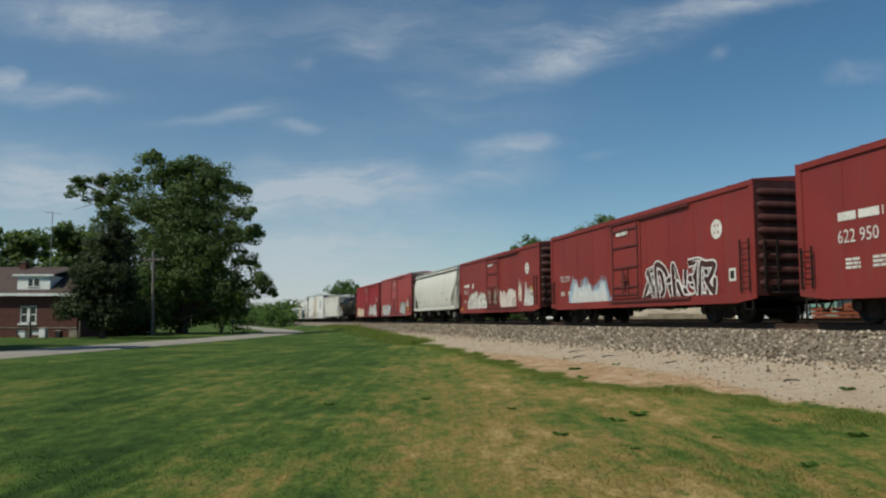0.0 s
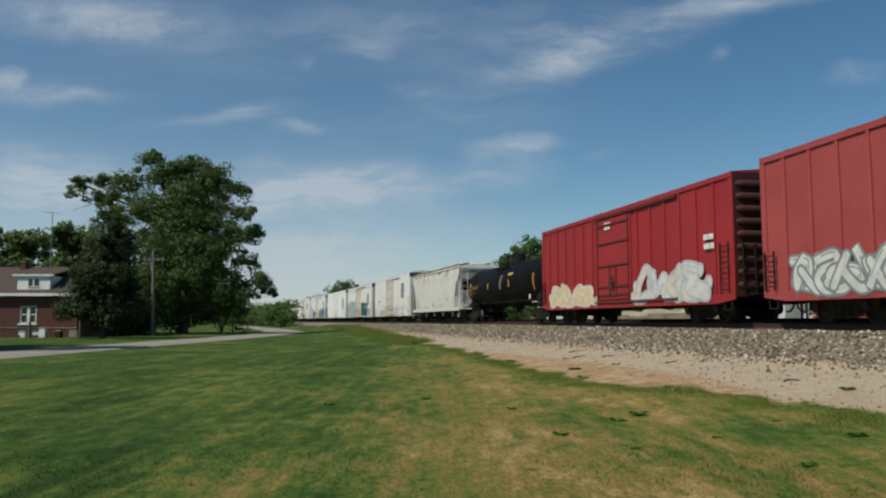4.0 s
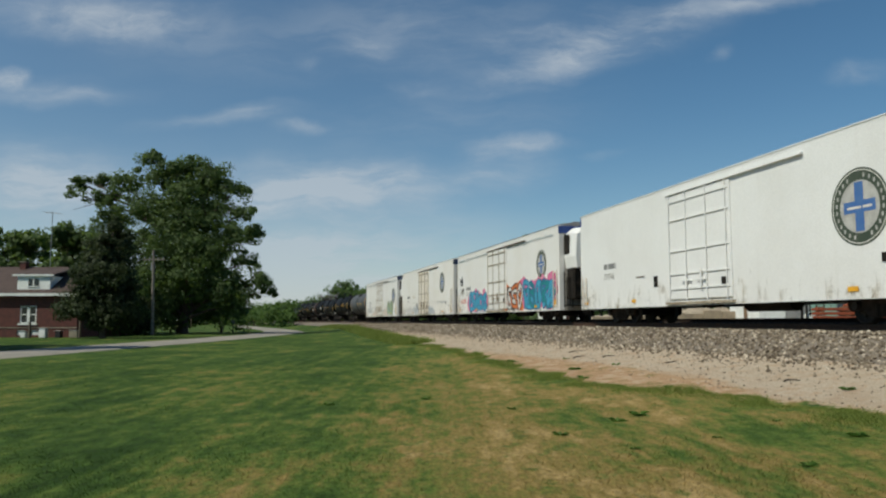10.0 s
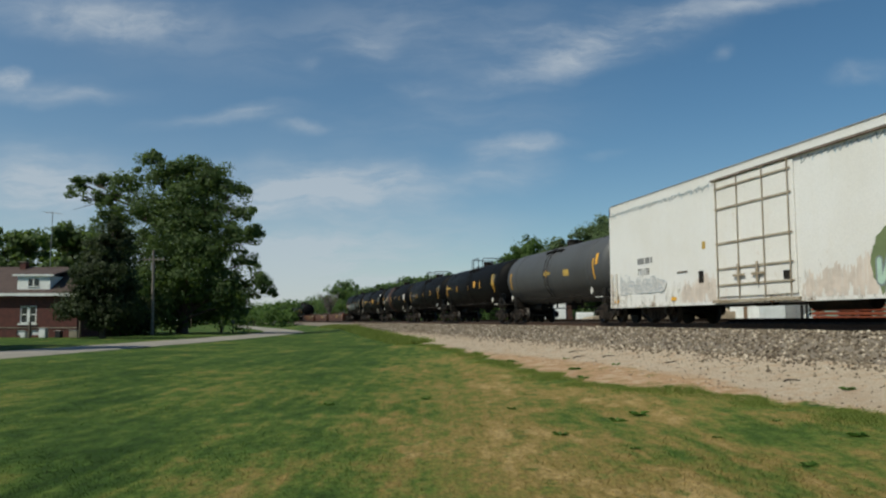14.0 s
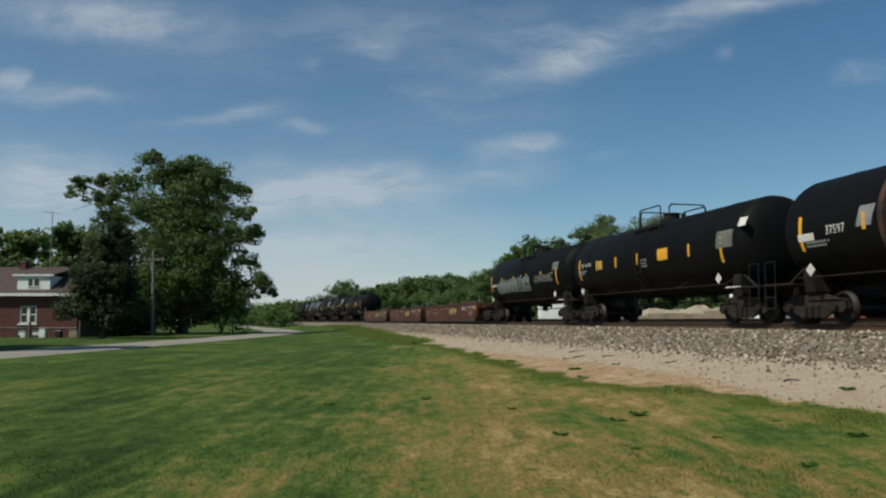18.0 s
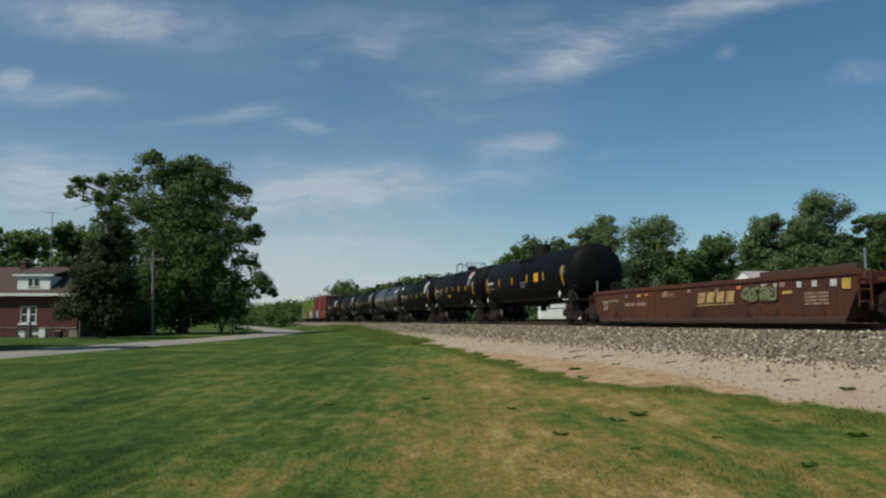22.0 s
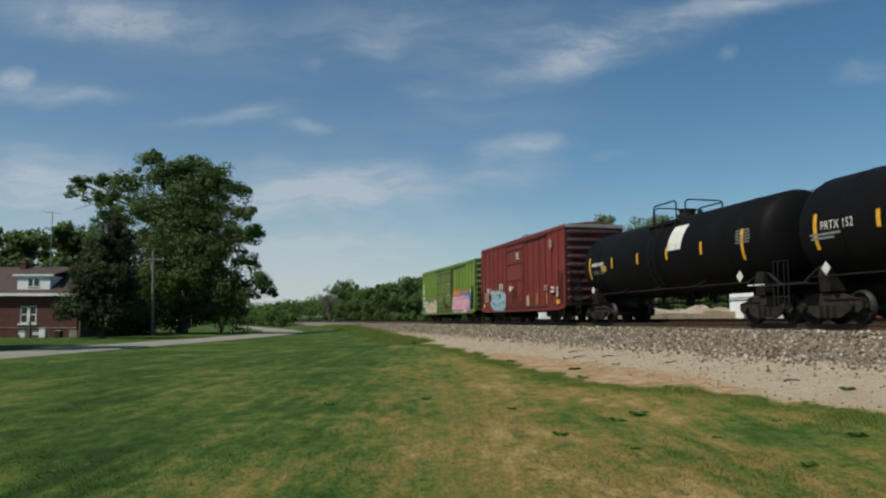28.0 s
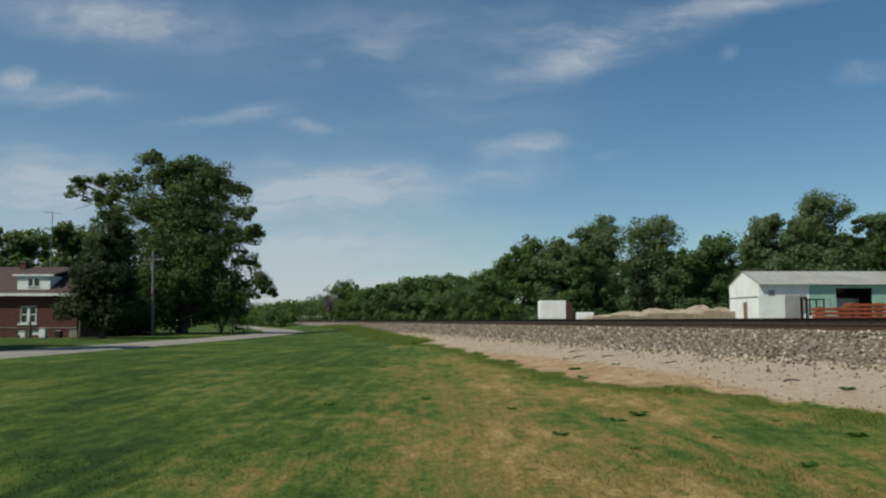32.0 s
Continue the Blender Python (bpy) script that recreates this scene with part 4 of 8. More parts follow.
# dark end paint that also carries the shade on the end faces
M["red_end"] = car_paint("shaded_dark_red_end", (0.060, 0.016, 0.013), (0.040, 0.012, 0.010), amount=0.4)
M["mark_tank"] = surface("dull_grey_spray", (0.13, 0.135, 0.118), (0.09, 0.094, 0.08), 3.0, 0.8, relief=0.0)
M["mark_mustard"] = surface("worn_mustard_stencil", (0.38, 0.26, 0.11), (0.22, 0.13, 0.05), 4.0, 0.8, relief=0.0)
M["green_y"] = car_paint("lime_green_paint", (0.150, 0.218, 0.034), (0.110, 0.168, 0.028), spots=(0.12, 0.075, 0.03), spot_amount=0.6, amount=0.2, streak=(0.12, 0.13, 0.05))
M["green_door"] = car_paint("grimy_green_door_paint", (0.145, 0.21, 0.036), (0.095, 0.13, 0.03), streak=(0.05, 0.055, 0.02), amount=0.7, spots=(0.09, 0.05, 0.022), spot_amount=0.75)
# darker green for the end faces: grime plus their shade in the colour
M["green_dark"] = car_paint("grimy_shaded_green_end", (0.085, 0.14, 0.03), (0.06, 0.09, 0.025), spots=(0.10, 0.06, 0.03), spot_amount=0.5)
M["white_a"] = car_paint("white_reefer_paint", (0.685, 0.672, 0.658), (0.65, 0.63, 0.60), streak=(0.55, 0.48, 0.38), amount=0.18, spots=(0.5, 0.40, 0.30), spot_amount=0.26)
M["white_b"] = car_paint("cream_reefer_paint", (0.69, 0.670, 0.645), (0.65, 0.622, 0.58), streak=(0.58, 0.48, 0.36), amount=0.22, spots=(0.46, 0.33, 0.23), spot_amount=0.36)
M["white_c"] = car_paint("clean_white_paint", (0.71, 0.706, 0.70), (0.67, 0.662, 0.65), streak=(0.5, 0.46, 0.4), amount=0.12)
# dusty end white; the end faces' shade is mixed into the grey
M["white_end"] = car_paint("dusty_shaded_white_end", (0.46, 0.43, 0.385), (0.34, 0.30, 0.25), streak=(0.15, 0.11, 0.08), amount=0.7)
M["reefer_door"] = car_paint("yellowed_door_paint", (0.67, 0.615, 0.54), (0.58, 0.515, 0.43), streak=(0.26, 0.16, 0.09), amount=0.7, spots=(0.28, 0.14, 0.065), spot_amount=0.6)
M["reefer_roof"] = surface("bare_roof_metal", (0.33, 0.32, 0.31), (0.26, 0.245, 0.23), 0.8, 0.55, 0.3)
M["blue"] = car_paint("blue_band_paint", (0.022, 0.055, 0.22), (0.02, 0.045, 0.17))
M["navy"] = car_paint("faded_navy_paint", (0.035, 0.055, 0.11), (0.03, 0.04, 0.08))
M["hopper_d"] = car_paint("pale_grey_hopper_paint", (0.57, 0.552, 0.505), (0.52, 0.50, 0.45), streak=(0.35, 0.32, 0.25), amount=0.2)
M["hopper_h"] = car_paint("stained_cream_hopper_paint", (0.60, 0.578, 0.548), (0.55, 0.523, 0.485), streak=(0.40, 0.28, 0.16), amount=0.40, spots=(0.46, 0.35, 0.2), spot_amount=0.3)
M["rust"] = surface("orange_rust", (0.32, 0.11, 0.040), (0.20, 0.07, 0.03), 3.0, 0.9)
M["tank"] = car_paint("satin_black_tank_paint", (0.0045, 0.0045, 0.005), (0.006, 0.006, 0.006), 0.58, (0.016, 0.0145, 0.013), 0.35, shine=0.07)
M["tank_gloss"] = car_paint("glossy_black_tank_paint", (0.005, 0.006, 0.008), (0.006, 0.007, 0.009), 0.36, (0.012, 0.012, 0.012), 0.15, coat=0.22, shine=0.15)
M["tank_grey"] = car_paint("dusty_grey_tank_paint", (0.062, 0.064, 0.068), (0.050, 0.050, 0.052), 0.6, (0.09, 0.08, 0.07), 0.4)
M["tank_rust"] = surface("rust_stained_tank", (0.085, 0.030, 0.014), (0.022, 0.013, 0.010), 2.8, 0.8, streak=(0.012, 0.009, 0.008), streak_amount=0.8)
M["well"] = car_paint("brown_well_car_paint", (0.078, 0.022, 0.009), (0.050, 0.016, 0.008), 0.65, (0.13, 0.058, 0.026), 0.35, (0.030, 0.016, 0.012), 0.6)
M["well_dark"] = surface("dark_brown_steel", (0.050, 0.022, 0.016), (0.035, 0.018, 0.014), 2.0, 0.8)
M["yellow"] = surface("yellow_reflector", (0.70, 0.36, 0.02), (0.62, 0.30, 0.02), 4.0, 0.45, relief=0.02)
M["mark_white"] = surface("white_stencil", (0.62, 0.60, 0.56), (0.5, 0.48, 0.44), 5.0, 0.7, relief=0.0)
M["mark_faded"] = surface("faded_stencil", (0.27, 0.17, 0.13), (0.20, 0.12, 0.09), 5.0, 0.8, relief=0.0)
M["mark_grey"] = surface("grey_stencil", (0.22, 0.22, 0.22), (0.16, 0.16, 0.16), 5.0, 0.7, relief=0.0)
M["mark_black"] = surface("black_stencil", (0.03, 0.03, 0.03), None, 5.0, 0.7, relief=0.0)
M["mark_yellow"] = surface("yellow_stencil", (0.46, 0.30, 0.06), (0.36, 0.24, 0.06), 5.0, 0.7, relief=0.0)
M["mark_coral"] = surface("faded_red_mark", (0.50, 0.16, 0.13), None, 5.0, 0.7, relief=0.0)
M["mark_teal"] = surface("faded_blue_mark", (0.05, 0.11, 0.15), None, 5.0, 0.7, relief=0.0)
M["mark_dim"] = surface("weathered_white_mark", (0.44, 0.43, 0.41), (0.33, 0.32, 0.30), 4.0, 0.7, relief=0.0)
M["mark_blue"] = surface("blue_emblem", (0.045, 0.12, 0.33), (0.06, 0.14, 0.33), 5.0, 0.7, relief=0.0)
M["mark_olive"] = surface("dark_green_emblem", (0.035, 0.052, 0.034), (0.05, 0.065, 0.045), 5.0, 0.7, relief=0.0)
for _k, _c in dict(g_white=(0.60, 0.58, 0.56), g_black=(0.016, 0.018, 0.02), g_teal=(0.015, 0.22, 0.24), g_cyan=(0.06, 0.34, 0.50), g_purple=(0.20, 0.03, 0.22), g_orange=(0.62, 0.17, 0.045),
                   g_pink=(0.62, 0.16, 0.30), g_mint=(0.40, 0.55, 0.45), g_lilac=(0.46, 0.46, 0.62), g_blue=(0.05, 0.13, 0.28), g_cream=(0.66, 0.50, 0.30), g_grey=(0.42, 0.45, 0.48),
                   g_blush=(0.62, 0.53, 0.46), g_moss=(0.15, 0.19, 0.085), g_dust=(0.50, 0.475, 0.42), g_slate=(0.19, 0.225, 0.235), g_tan=(0.35, 0.30, 0.25), g_coral=(0.62, 0.16, 0.15), g_sky=(0.30, 0.45, 0.56), g_lime=(0.40, 0.48, 0.20)).items():
    M[_k] = surface("spray_" + _k[2:], _c, tuple(x * 0.8 for x in _c), 2.5, 0.65, relief=0.0, grainy=0.06)

# car red darkened for grime and for the shade on door rods and bars
M["red_rod"] = surface("grimy_shaded_red_steel", (0.105, 0.019, 0.016), (0.065, 0.014, 0.012), 3.0, 0.7)
M["white_rod"] = surface("grimy_white_steel", (0.36, 0.31, 0.24), (0.25, 0.20, 0.14), 2.0, 0.7)
M["green_rod"] = surface("grimy_dark_green_steel", (0.055, 0.085, 0.028), (0.035, 0.05, 0.02), 3.0, 0.7)
M["track_grey"] = surface("grimy_door_track", (0.11, 0.085, 0.066), (0.17, 0.13, 0.10), 3.0, 0.8)
M["board"] = surface("dark_grating", (0.075, 0.078, 0.080), (0.05, 0.05, 0.05), 6.0, 0.7)
M["board_rust"] = surface("rusty_roof_edge", (0.20, 0.125, 0.075), (0.12, 0.07, 0.045), 3.0, 0.8)
M["pipe_black"] = surface("blue_black_pipe_paint", (0.010, 0.014, 0.020), None, 3.0, 0.6, shine=0.2)
M["hopper_seam"] = surface("dirty_weld_seam", (0.47, 0.43, 0.37), (0.38, 0.32, 0.25), 2.0, 0.8)
M["hopper_bay"] = surface("dusty_hopper_bottom", (0.10, 0.085, 0.066), (0.05, 0.042, 0.034), 1.2, 0.85, streak=(0.03, 0.026, 0.022), streak_amount=0.6)


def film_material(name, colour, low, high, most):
    """Thin dirty film with bare gaps, on well cars painted shade: splashed and streaked between the heights low and
    high on a car's side.
    """
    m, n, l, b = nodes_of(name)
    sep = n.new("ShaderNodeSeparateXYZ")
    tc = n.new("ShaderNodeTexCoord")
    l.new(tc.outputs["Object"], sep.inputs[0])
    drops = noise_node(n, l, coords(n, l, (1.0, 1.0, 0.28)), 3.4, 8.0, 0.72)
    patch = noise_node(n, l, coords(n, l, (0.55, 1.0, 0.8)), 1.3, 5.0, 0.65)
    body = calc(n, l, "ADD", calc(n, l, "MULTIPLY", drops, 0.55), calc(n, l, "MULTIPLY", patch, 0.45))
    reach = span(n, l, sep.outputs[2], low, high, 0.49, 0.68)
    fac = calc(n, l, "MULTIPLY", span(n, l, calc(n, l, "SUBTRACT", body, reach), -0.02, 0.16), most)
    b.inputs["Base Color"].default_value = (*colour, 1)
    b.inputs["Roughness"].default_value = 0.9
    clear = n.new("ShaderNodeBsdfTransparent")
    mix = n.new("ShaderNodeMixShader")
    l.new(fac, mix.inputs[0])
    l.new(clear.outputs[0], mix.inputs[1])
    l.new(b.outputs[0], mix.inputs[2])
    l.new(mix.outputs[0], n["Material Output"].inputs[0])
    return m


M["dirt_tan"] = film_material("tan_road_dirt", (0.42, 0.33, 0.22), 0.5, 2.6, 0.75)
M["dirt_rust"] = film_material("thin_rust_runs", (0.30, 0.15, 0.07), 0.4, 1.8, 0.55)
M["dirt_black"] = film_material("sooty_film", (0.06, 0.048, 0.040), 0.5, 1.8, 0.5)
# shade low on the well cars' sides, painted as a dark film
M["well_shade"] = film_material("dark_lower_well_shade", (0.020, 0.011, 0.008), 0.15, 1.25, 0.85)
M["rust_eave"] = film_material("rust_runs_from_the_eave", (0.40, 0.265, 0.165), 4.15, 2.6, 0.42)
M["tan_eave"] = film_material("tan_film_under_the_eave", (0.52, 0.42, 0.325), 3.5, 2.4, 0.62)
M["dirt_pale"] = film_material("chalky_rubbed_paint", (0.62, 0.50, 0.46), 0.7, 2.3, 0.55)

HALF = 1.55      # half a car's width


# ---------------------------------------------------------------- train: markings
def letters(text, height, squeeze=1.0):
    """Vertices and faces of a line of writing, x to the right and z up, from (0, 0)."""
    cu = bpy.data.curves.new("writing", "FONT")
    cu.body, cu.size, cu.resolution_u = text, height * 1.38, 2
    ob = bpy.data.objects.new("writing", cu)
    scene.collection.objects.link(ob)
    me = bpy.data.meshes.new_from_object(ob)
    vs = [(v.co.x * squeeze, 0.0, v.co.y) for v in me.vertices]
    fs = [tuple(p.vertices) for p in me.polygons]
    bpy.data.objects.remove(ob)
    bpy.data.curves.remove(cu)
    bpy.data.meshes.remove(me)
    return vs, fs


def flat_text(car, text, x, z, h, mat, y=None, squeeze=0.9, name="lettering"):
    vs, fs = letters(text, h, squeeze)
    y = -HALF - 0.006 if y is None else y
    g = Geo().add([(x + a, y, z + c) for a, _, c in vs], fs)
    return part(name, g, M[mat], car)


def bars(car, x, z, w, h, rows, mat, y=None, seed=0, name="stencil"):
    """Small unreadable writing as plain bars."""
    r = random.Random(seed)
    y = -HALF - 0.006 if y is None else y
    g = Geo()
    step = h / rows
    for i in range(rows):
        a, zz = x, z + h - (i + 1) * step
        while a < x + w - 0.02:
            b = min(a + r.uniform(0.25, 0.6) * w, x + w)
            g.add([(a, y, zz), (b, y, zz), (b, y, zz + step * 0.62), (a, y, zz + step * 0.62)], [(0, 1, 2, 3)])
            a = b + 0.06 * w
    return part(name, g, M[mat], car)


def plate(car, x, z, w, h, mat, y=None, name="placard", tilt=0.0):
    y = -HALF - 0.007 if y is None else y
    ca, sa = math.cos(tilt), math.sin(tilt)
    pts = [(-w / 2, -h / 2), (w / 2, -h / 2), (w / 2, h / 2), (-w / 2, h / 2)]
    g = Geo().prism([(x + a * ca - b * sa, z + a * sa + b * ca) for a, b in pts], y, y - 0.004)
    return part(name, g, M[mat], car)


def disc(car, x, z, r, mat, y, name="emblem", r_in=0.0, squash=1.0, n=28, label=""):
    g = Geo()
    ring = [(math.cos(2 * math.pi * i / n), math.sin(2 * math.pi * i / n)) for i in range(n)]
    if r_in:
        vs = [(x + a * r * squash, y, z + b * r) for a, b in ring] + [(x + a * r_in * squash, y, z + b * r_in) for a, b in ring]
        g.add(vs, [(i, (i + 1) % n, n + (i + 1) % n, n + i) for i in range(n)])
    else:
        g.add([(x + a * r * squash, y, z + b * r) for a, b in ring], [tuple(range(n))])
    return part(name, g, M[mat], car, label)


def scrawl(r, n=6):
    """An abstract bent stroke in the unit square: no letter of any alphabet."""
    x, out = r.uniform(0.0, 0.3), []
    for k in range(n):
        out.append((min(max(x, -0.15), 1.15), (0.05 + 0.9 * ((k + r.randrange(2)) % 2)) * r.uniform(0.55, 1.0) + r.uniform(0.0, 0.15)))
        x += r.uniform(-0.22, 0.55)
    return out


def ribbon(g, pts, w, y, step):
    for i, (a, b) in enumerate(zip(pts, pts[1:])):
        d = Vector((b[0] - a[0], b[1] - a[1]))
        if d.length < 1e-4:
            continue
        o = Vector((-d.y, d.x)).normalized() * (w / 2)
        yy = y - step * (2 * i)
        g.add([(a[0] - o.x, yy, a[1] - o.y), (b[0] - o.x, yy, b[1] - o.y), (b[0] + o.x, yy, b[1] + o.y), (a[0] + o.x, yy, a[1] + o.y)], [(0, 1, 2, 3)])
        yy -= step
        g.add([(b[0] + w / 2 * math.cos(t * math.pi / 4), yy, b[1] + w / 2 * math.sin(t * math.pi / 4)) for t in range(8)], [tuple(range(8))])


GLYPHS = (
    ((0.1, 0.0), (0.1, 0.7), (0.35, 1.0), (0.7, 0.95), (0.9, 0.65), (0.85, 0.0)),
    ((0.15, 0.0), (0.2, 0.95), (0.7, 1.0), (0.9, 0.75), (0.65, 0.5), (0.3, 0.45), (0.95, 0.0)),
    ((0.85, 0.85), (0.5, 1.0), (0.15, 0.75), (0.45, 0.5), (0.85, 0.35), (0.6, 0.02), (0.1, 0.1)),
    ((0.05, 0.95), (0.35, 0.08), (0.55, 0.8), (0.95, 0.05)),
    ((0.5, 1.0), (0.12, 0.7), (0.1, 0.3), (0.5, 0.0), (0.9, 0.3), (0.88, 0.7), (0.45, 0.95)),
    ((0.1, 1.0), (0.15, 0.1), (0.6, 0.0), (0.95, 0.3), (0.9, 0.95)),
    ((0.9, 0.95), (0.2, 0.9), (0.15, 0.5), (0.75, 0.5), (0.15, 0.45), (0.2, 0.05), (0.95, 0.1)),
)


def wrap(g, y0):
    """Bend flat side markings round a tank's shell; heights become lengths along the curve."""
    out = []
    for x, y, z in g.v:
        r = TANK_R + 0.008 + (y0 - y)
        out.append((x, -r * math.cos(z / r), TANK_Z + r * math.sin(z / r)))
    g.v = out


def graffiti(car, x0, x1, z0, z1, glyphs, fill, outline, cloud=None, second=None, seed=0, weight=1.0, y=None, label="", tank=False):
    """A sprayed piece of unreadable rounded shapes with wide outlines, on ragged patches of a third colour."""
    r = random.Random(seed)
    y = -HALF - 0.006 if y is None else y
    h, step = z1 - z0, (x1 - x0) / glyphs
    wide = 0.34 * min(step, h * 0.8) * (0.8 + 0.2 * weight)
    back, edge, body, body2, shine = Geo(), Geo(), Geo(), Geo(), Geo()
    if cloud:
        for i in range(glyphs * 4):
            cx, cz = r.uniform(x0, x1), z0 + h * r.uniform(0.25, 0.72)
            rx, rz = step * r.uniform(0.35, 0.75), h * r.uniform(0.26, 0.40)
            n = 18
            back.add([(cx + rx * math.cos(6.283 * k / n) * (q := r.uniform(0.82, 1.15)), y - 0.00008 * i, min(max(cz + rz * math.sin(6.283 * k / n) * q, z0 - 0.02), z1 + 0.06 * h)) for k in range(n)], [tuple(range(n))])

    def curve(P):
        out = []
        for k in range(len(P) - 1):
            a, b, c, d = P[max(k - 1, 0)], P[k], P[k + 1], P[min(k + 2, len(P) - 1)]
            for s in range(5):
                t = s / 5
                out.append(tuple(0.5 * (2 * b[j] + (c[j] - a[j]) * t + (2 * a[j] - 5 * b[j] + 4 * c[j] - d[j]) * t * t + (3 * b[j] - a[j] - 3 * c[j] + d[j]) * t ** 3) for j in (0, 1)))
        out.append(P[-1])
        return out

    for i in range(glyphs):
        for layer in (0, 1):
            gw, gh = step * r.uniform(1.15, 1.5), h * (r.uniform(0.86, 1.0) if layer else r.uniform(0.6, 0.95))
            cx = x0 + (i + (0.5 if layer else r.uniform(0.0, 1.0))) * step
            cx = min(max(cx, x0 + gw / 2), x1 - gw / 2)
            flip, lean = r.random() < 0.5, r.uniform(-0.35, 0.35)
            yy = y - 0.004 - 0.0012 * (2 * i + layer)
            pts = []
            for u, w in r.choice(GLYPHS):
                u, w = (1 - u if flip else u) + r.uniform(-0.22, 0.22), w + r.uniform(-0.18, 0.18)
                pts.append((cx + (u - 0.5) * (gw - wide) + lean * (w - 0.5) * gw, z0 + wide / 2 + min(max(w, 0), 1) * (gh - wide)))
            pts.append((pts[-1][0] + r.uniform(-0.5, 0.5) * gw, z0 + wide / 2 + r.random() * (gh - wide)))
            line = curve(pts)
            line = [(min(max(a, x0 - 0.1), x1 + 0.1), min(max(b, z0 + wide / 2), z1 - wide / 2)) for a, b in line]
            ribbon(edge, line, wide, yy, 0.000002)
            tgt = body2 if second and (i + layer) % 2 else body
            ribbon(tgt, line, wide * 0.60, yy - 0.0005, 0.000002)
            bit = line[2:2 + r.randint(4, 8)]
            ribbon(shine, [(a - wide * 0.12, b + wide * 0.12) for a, b in bit], wide * 0.10, yy - 0.0009, 0.000001)
            for _ in range(2):
                a, b = r.choice(line)
                ribbon(edge, [(a, b), (a + r.uniform(-.01, .01), max(b - wide / 2 - r.uniform(0.05, 0.25) * h, z0 - 0.02))], 0.022, yy + 0.0003, 0.000001)
    sets = [("graffiti", back, cloud)] if cloud else []
    sets += [("graffiti_outline" if cloud else "graffiti", edge, outline), ("graffiti_fill", body, fill), ("graffiti_fill", body2, second), ("graffiti_shine", shine, outline)]
    root = None
    for name, g, mat in sets:
        if not g.f:
            continue
        if tank:
            wrap(g, y)
        if root is None:
            root = part(name, g, M[mat], car, label)
        else:
            part(name, g, M[mat], root)
    return root


def tag(car, x0, x1, z0, z1, mat, seed, w=0.05, glyphs=4, y=None):
    """A thin one-colour scribble."""
    r = random.Random(seed)
    y = -HALF - 0.006 if y is None else y
    glyphs = int(glyphs * 1.7)
    g, step = Geo(), (x1 - x0) / glyphs
    w *= 0.8
    for i in range(glyphs):
        pts = scrawl(r, r.randint(6, 9))
        ribbon(g, [(x0 + i * step + p[0] * step * 1.1 + r.uniform(-.05, .05) * step, z0 + p[1] * (z1 - z0) * r.uniform(0.85, 1.0)) for p in pts], w, y, 0.00005)
    return part("scribble", g, M[mat], car)


def drip_line(car, x0, x1, z, mat, seed, y=None):
    """The ragged sprayed line under a reefer's roof edge: a dripping zigzag over a pale blue mist."""
    r = random.Random(seed)
    y = -HALF - 0.006 if y is None else y
    g, pale = Geo(), Geo()
    pts, x = [], x0
    while x < x1:
        pts += [(x, z + r.uniform(-0.03, 0.05)), (x + r.uniform(0.02, 0.06), z - r.uniform(0.06, 0.17))]
        x += r.uniform(0.12, 0.30)
    ribbon(g, pts, 0.026, y - 0.002, 0.00002)
    for a, b in pts[::2]:
        ribbon(pale, [(a + 0.05, b + 0.02), (a + r.uniform(0.0, 0.10), b - r.uniform(0.02, 0.16))], 0.03, y, 0.00002)
    part("scribble", pale, M["g_sky"], car)
    return part("scribble", g, M[mat], car)


def smear(car, x0, x1, z0, z1, mat, seed, y=None, n=None):
    """A patch of painted-over or rubbed lettering: upright chalky strokes with a ragged top and gaps."""
    r = random.Random(seed)
    y = -HALF - 0.006 if y is None else y
    ph = [r.uniform(0, 6.28) for _ in range(3)]
    n = n or int((x1 - x0) / 0.055)
    g = Geo()
    dx = (x1 - x0) / n
    for i in range(n):
        t = (i + 0.5) / n
        k = 0.74 + 0.13 * math.sin(5 * t + ph[0]) + 0.10 * math.sin(17 * t + ph[1]) + r.uniform(-0.14, 0.12)
        k *= min(1.0, 0.35 + 6 * min(t, 1 - t))
        a, top = x0 + i * dx, z0 + (z1 - z0) * min(max(k, 0.1), 1.0)
        low = z0 + (z1 - z0) * (r.uniform(0.0, 0.3) if r.random() < 0.3 else 0.0)
        if top - low < 0.05:
            continue
        w = dx * r.uniform(0.8, 1.25)
        g.add([(a, y - 0.00004 * (i % 5), low), (a + w, y - 0.00004 * (i % 5), low), (a + w * 0.9, y - 0.00004 * (i % 5), top), (a + w * 0.2, y - 0.00004 * (i % 5), top + r.uniform(-0.04, 0.03))], [(0, 1, 2, 3)])
    return part("paint_patch", g, M[mat], car)


def dirt_shade(car, h, mats, z0=0.61, z1=2.6, y=None):
    """Dirty films over the whole of a car's near side; the well cars' one paints shade."""
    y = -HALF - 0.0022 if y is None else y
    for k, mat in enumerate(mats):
        part("dirt_shade_film", Geo().add([(-h + 0.05, y - 0.0006 * k, z0), (h - 0.05, y - 0.0006 * k, z0), (h - 0.05, y - 0.0006 * k, z1), (-h + 0.05, y - 0.0006 * k, z1)], [(0, 1, 2, 3)]), M[mat], car)


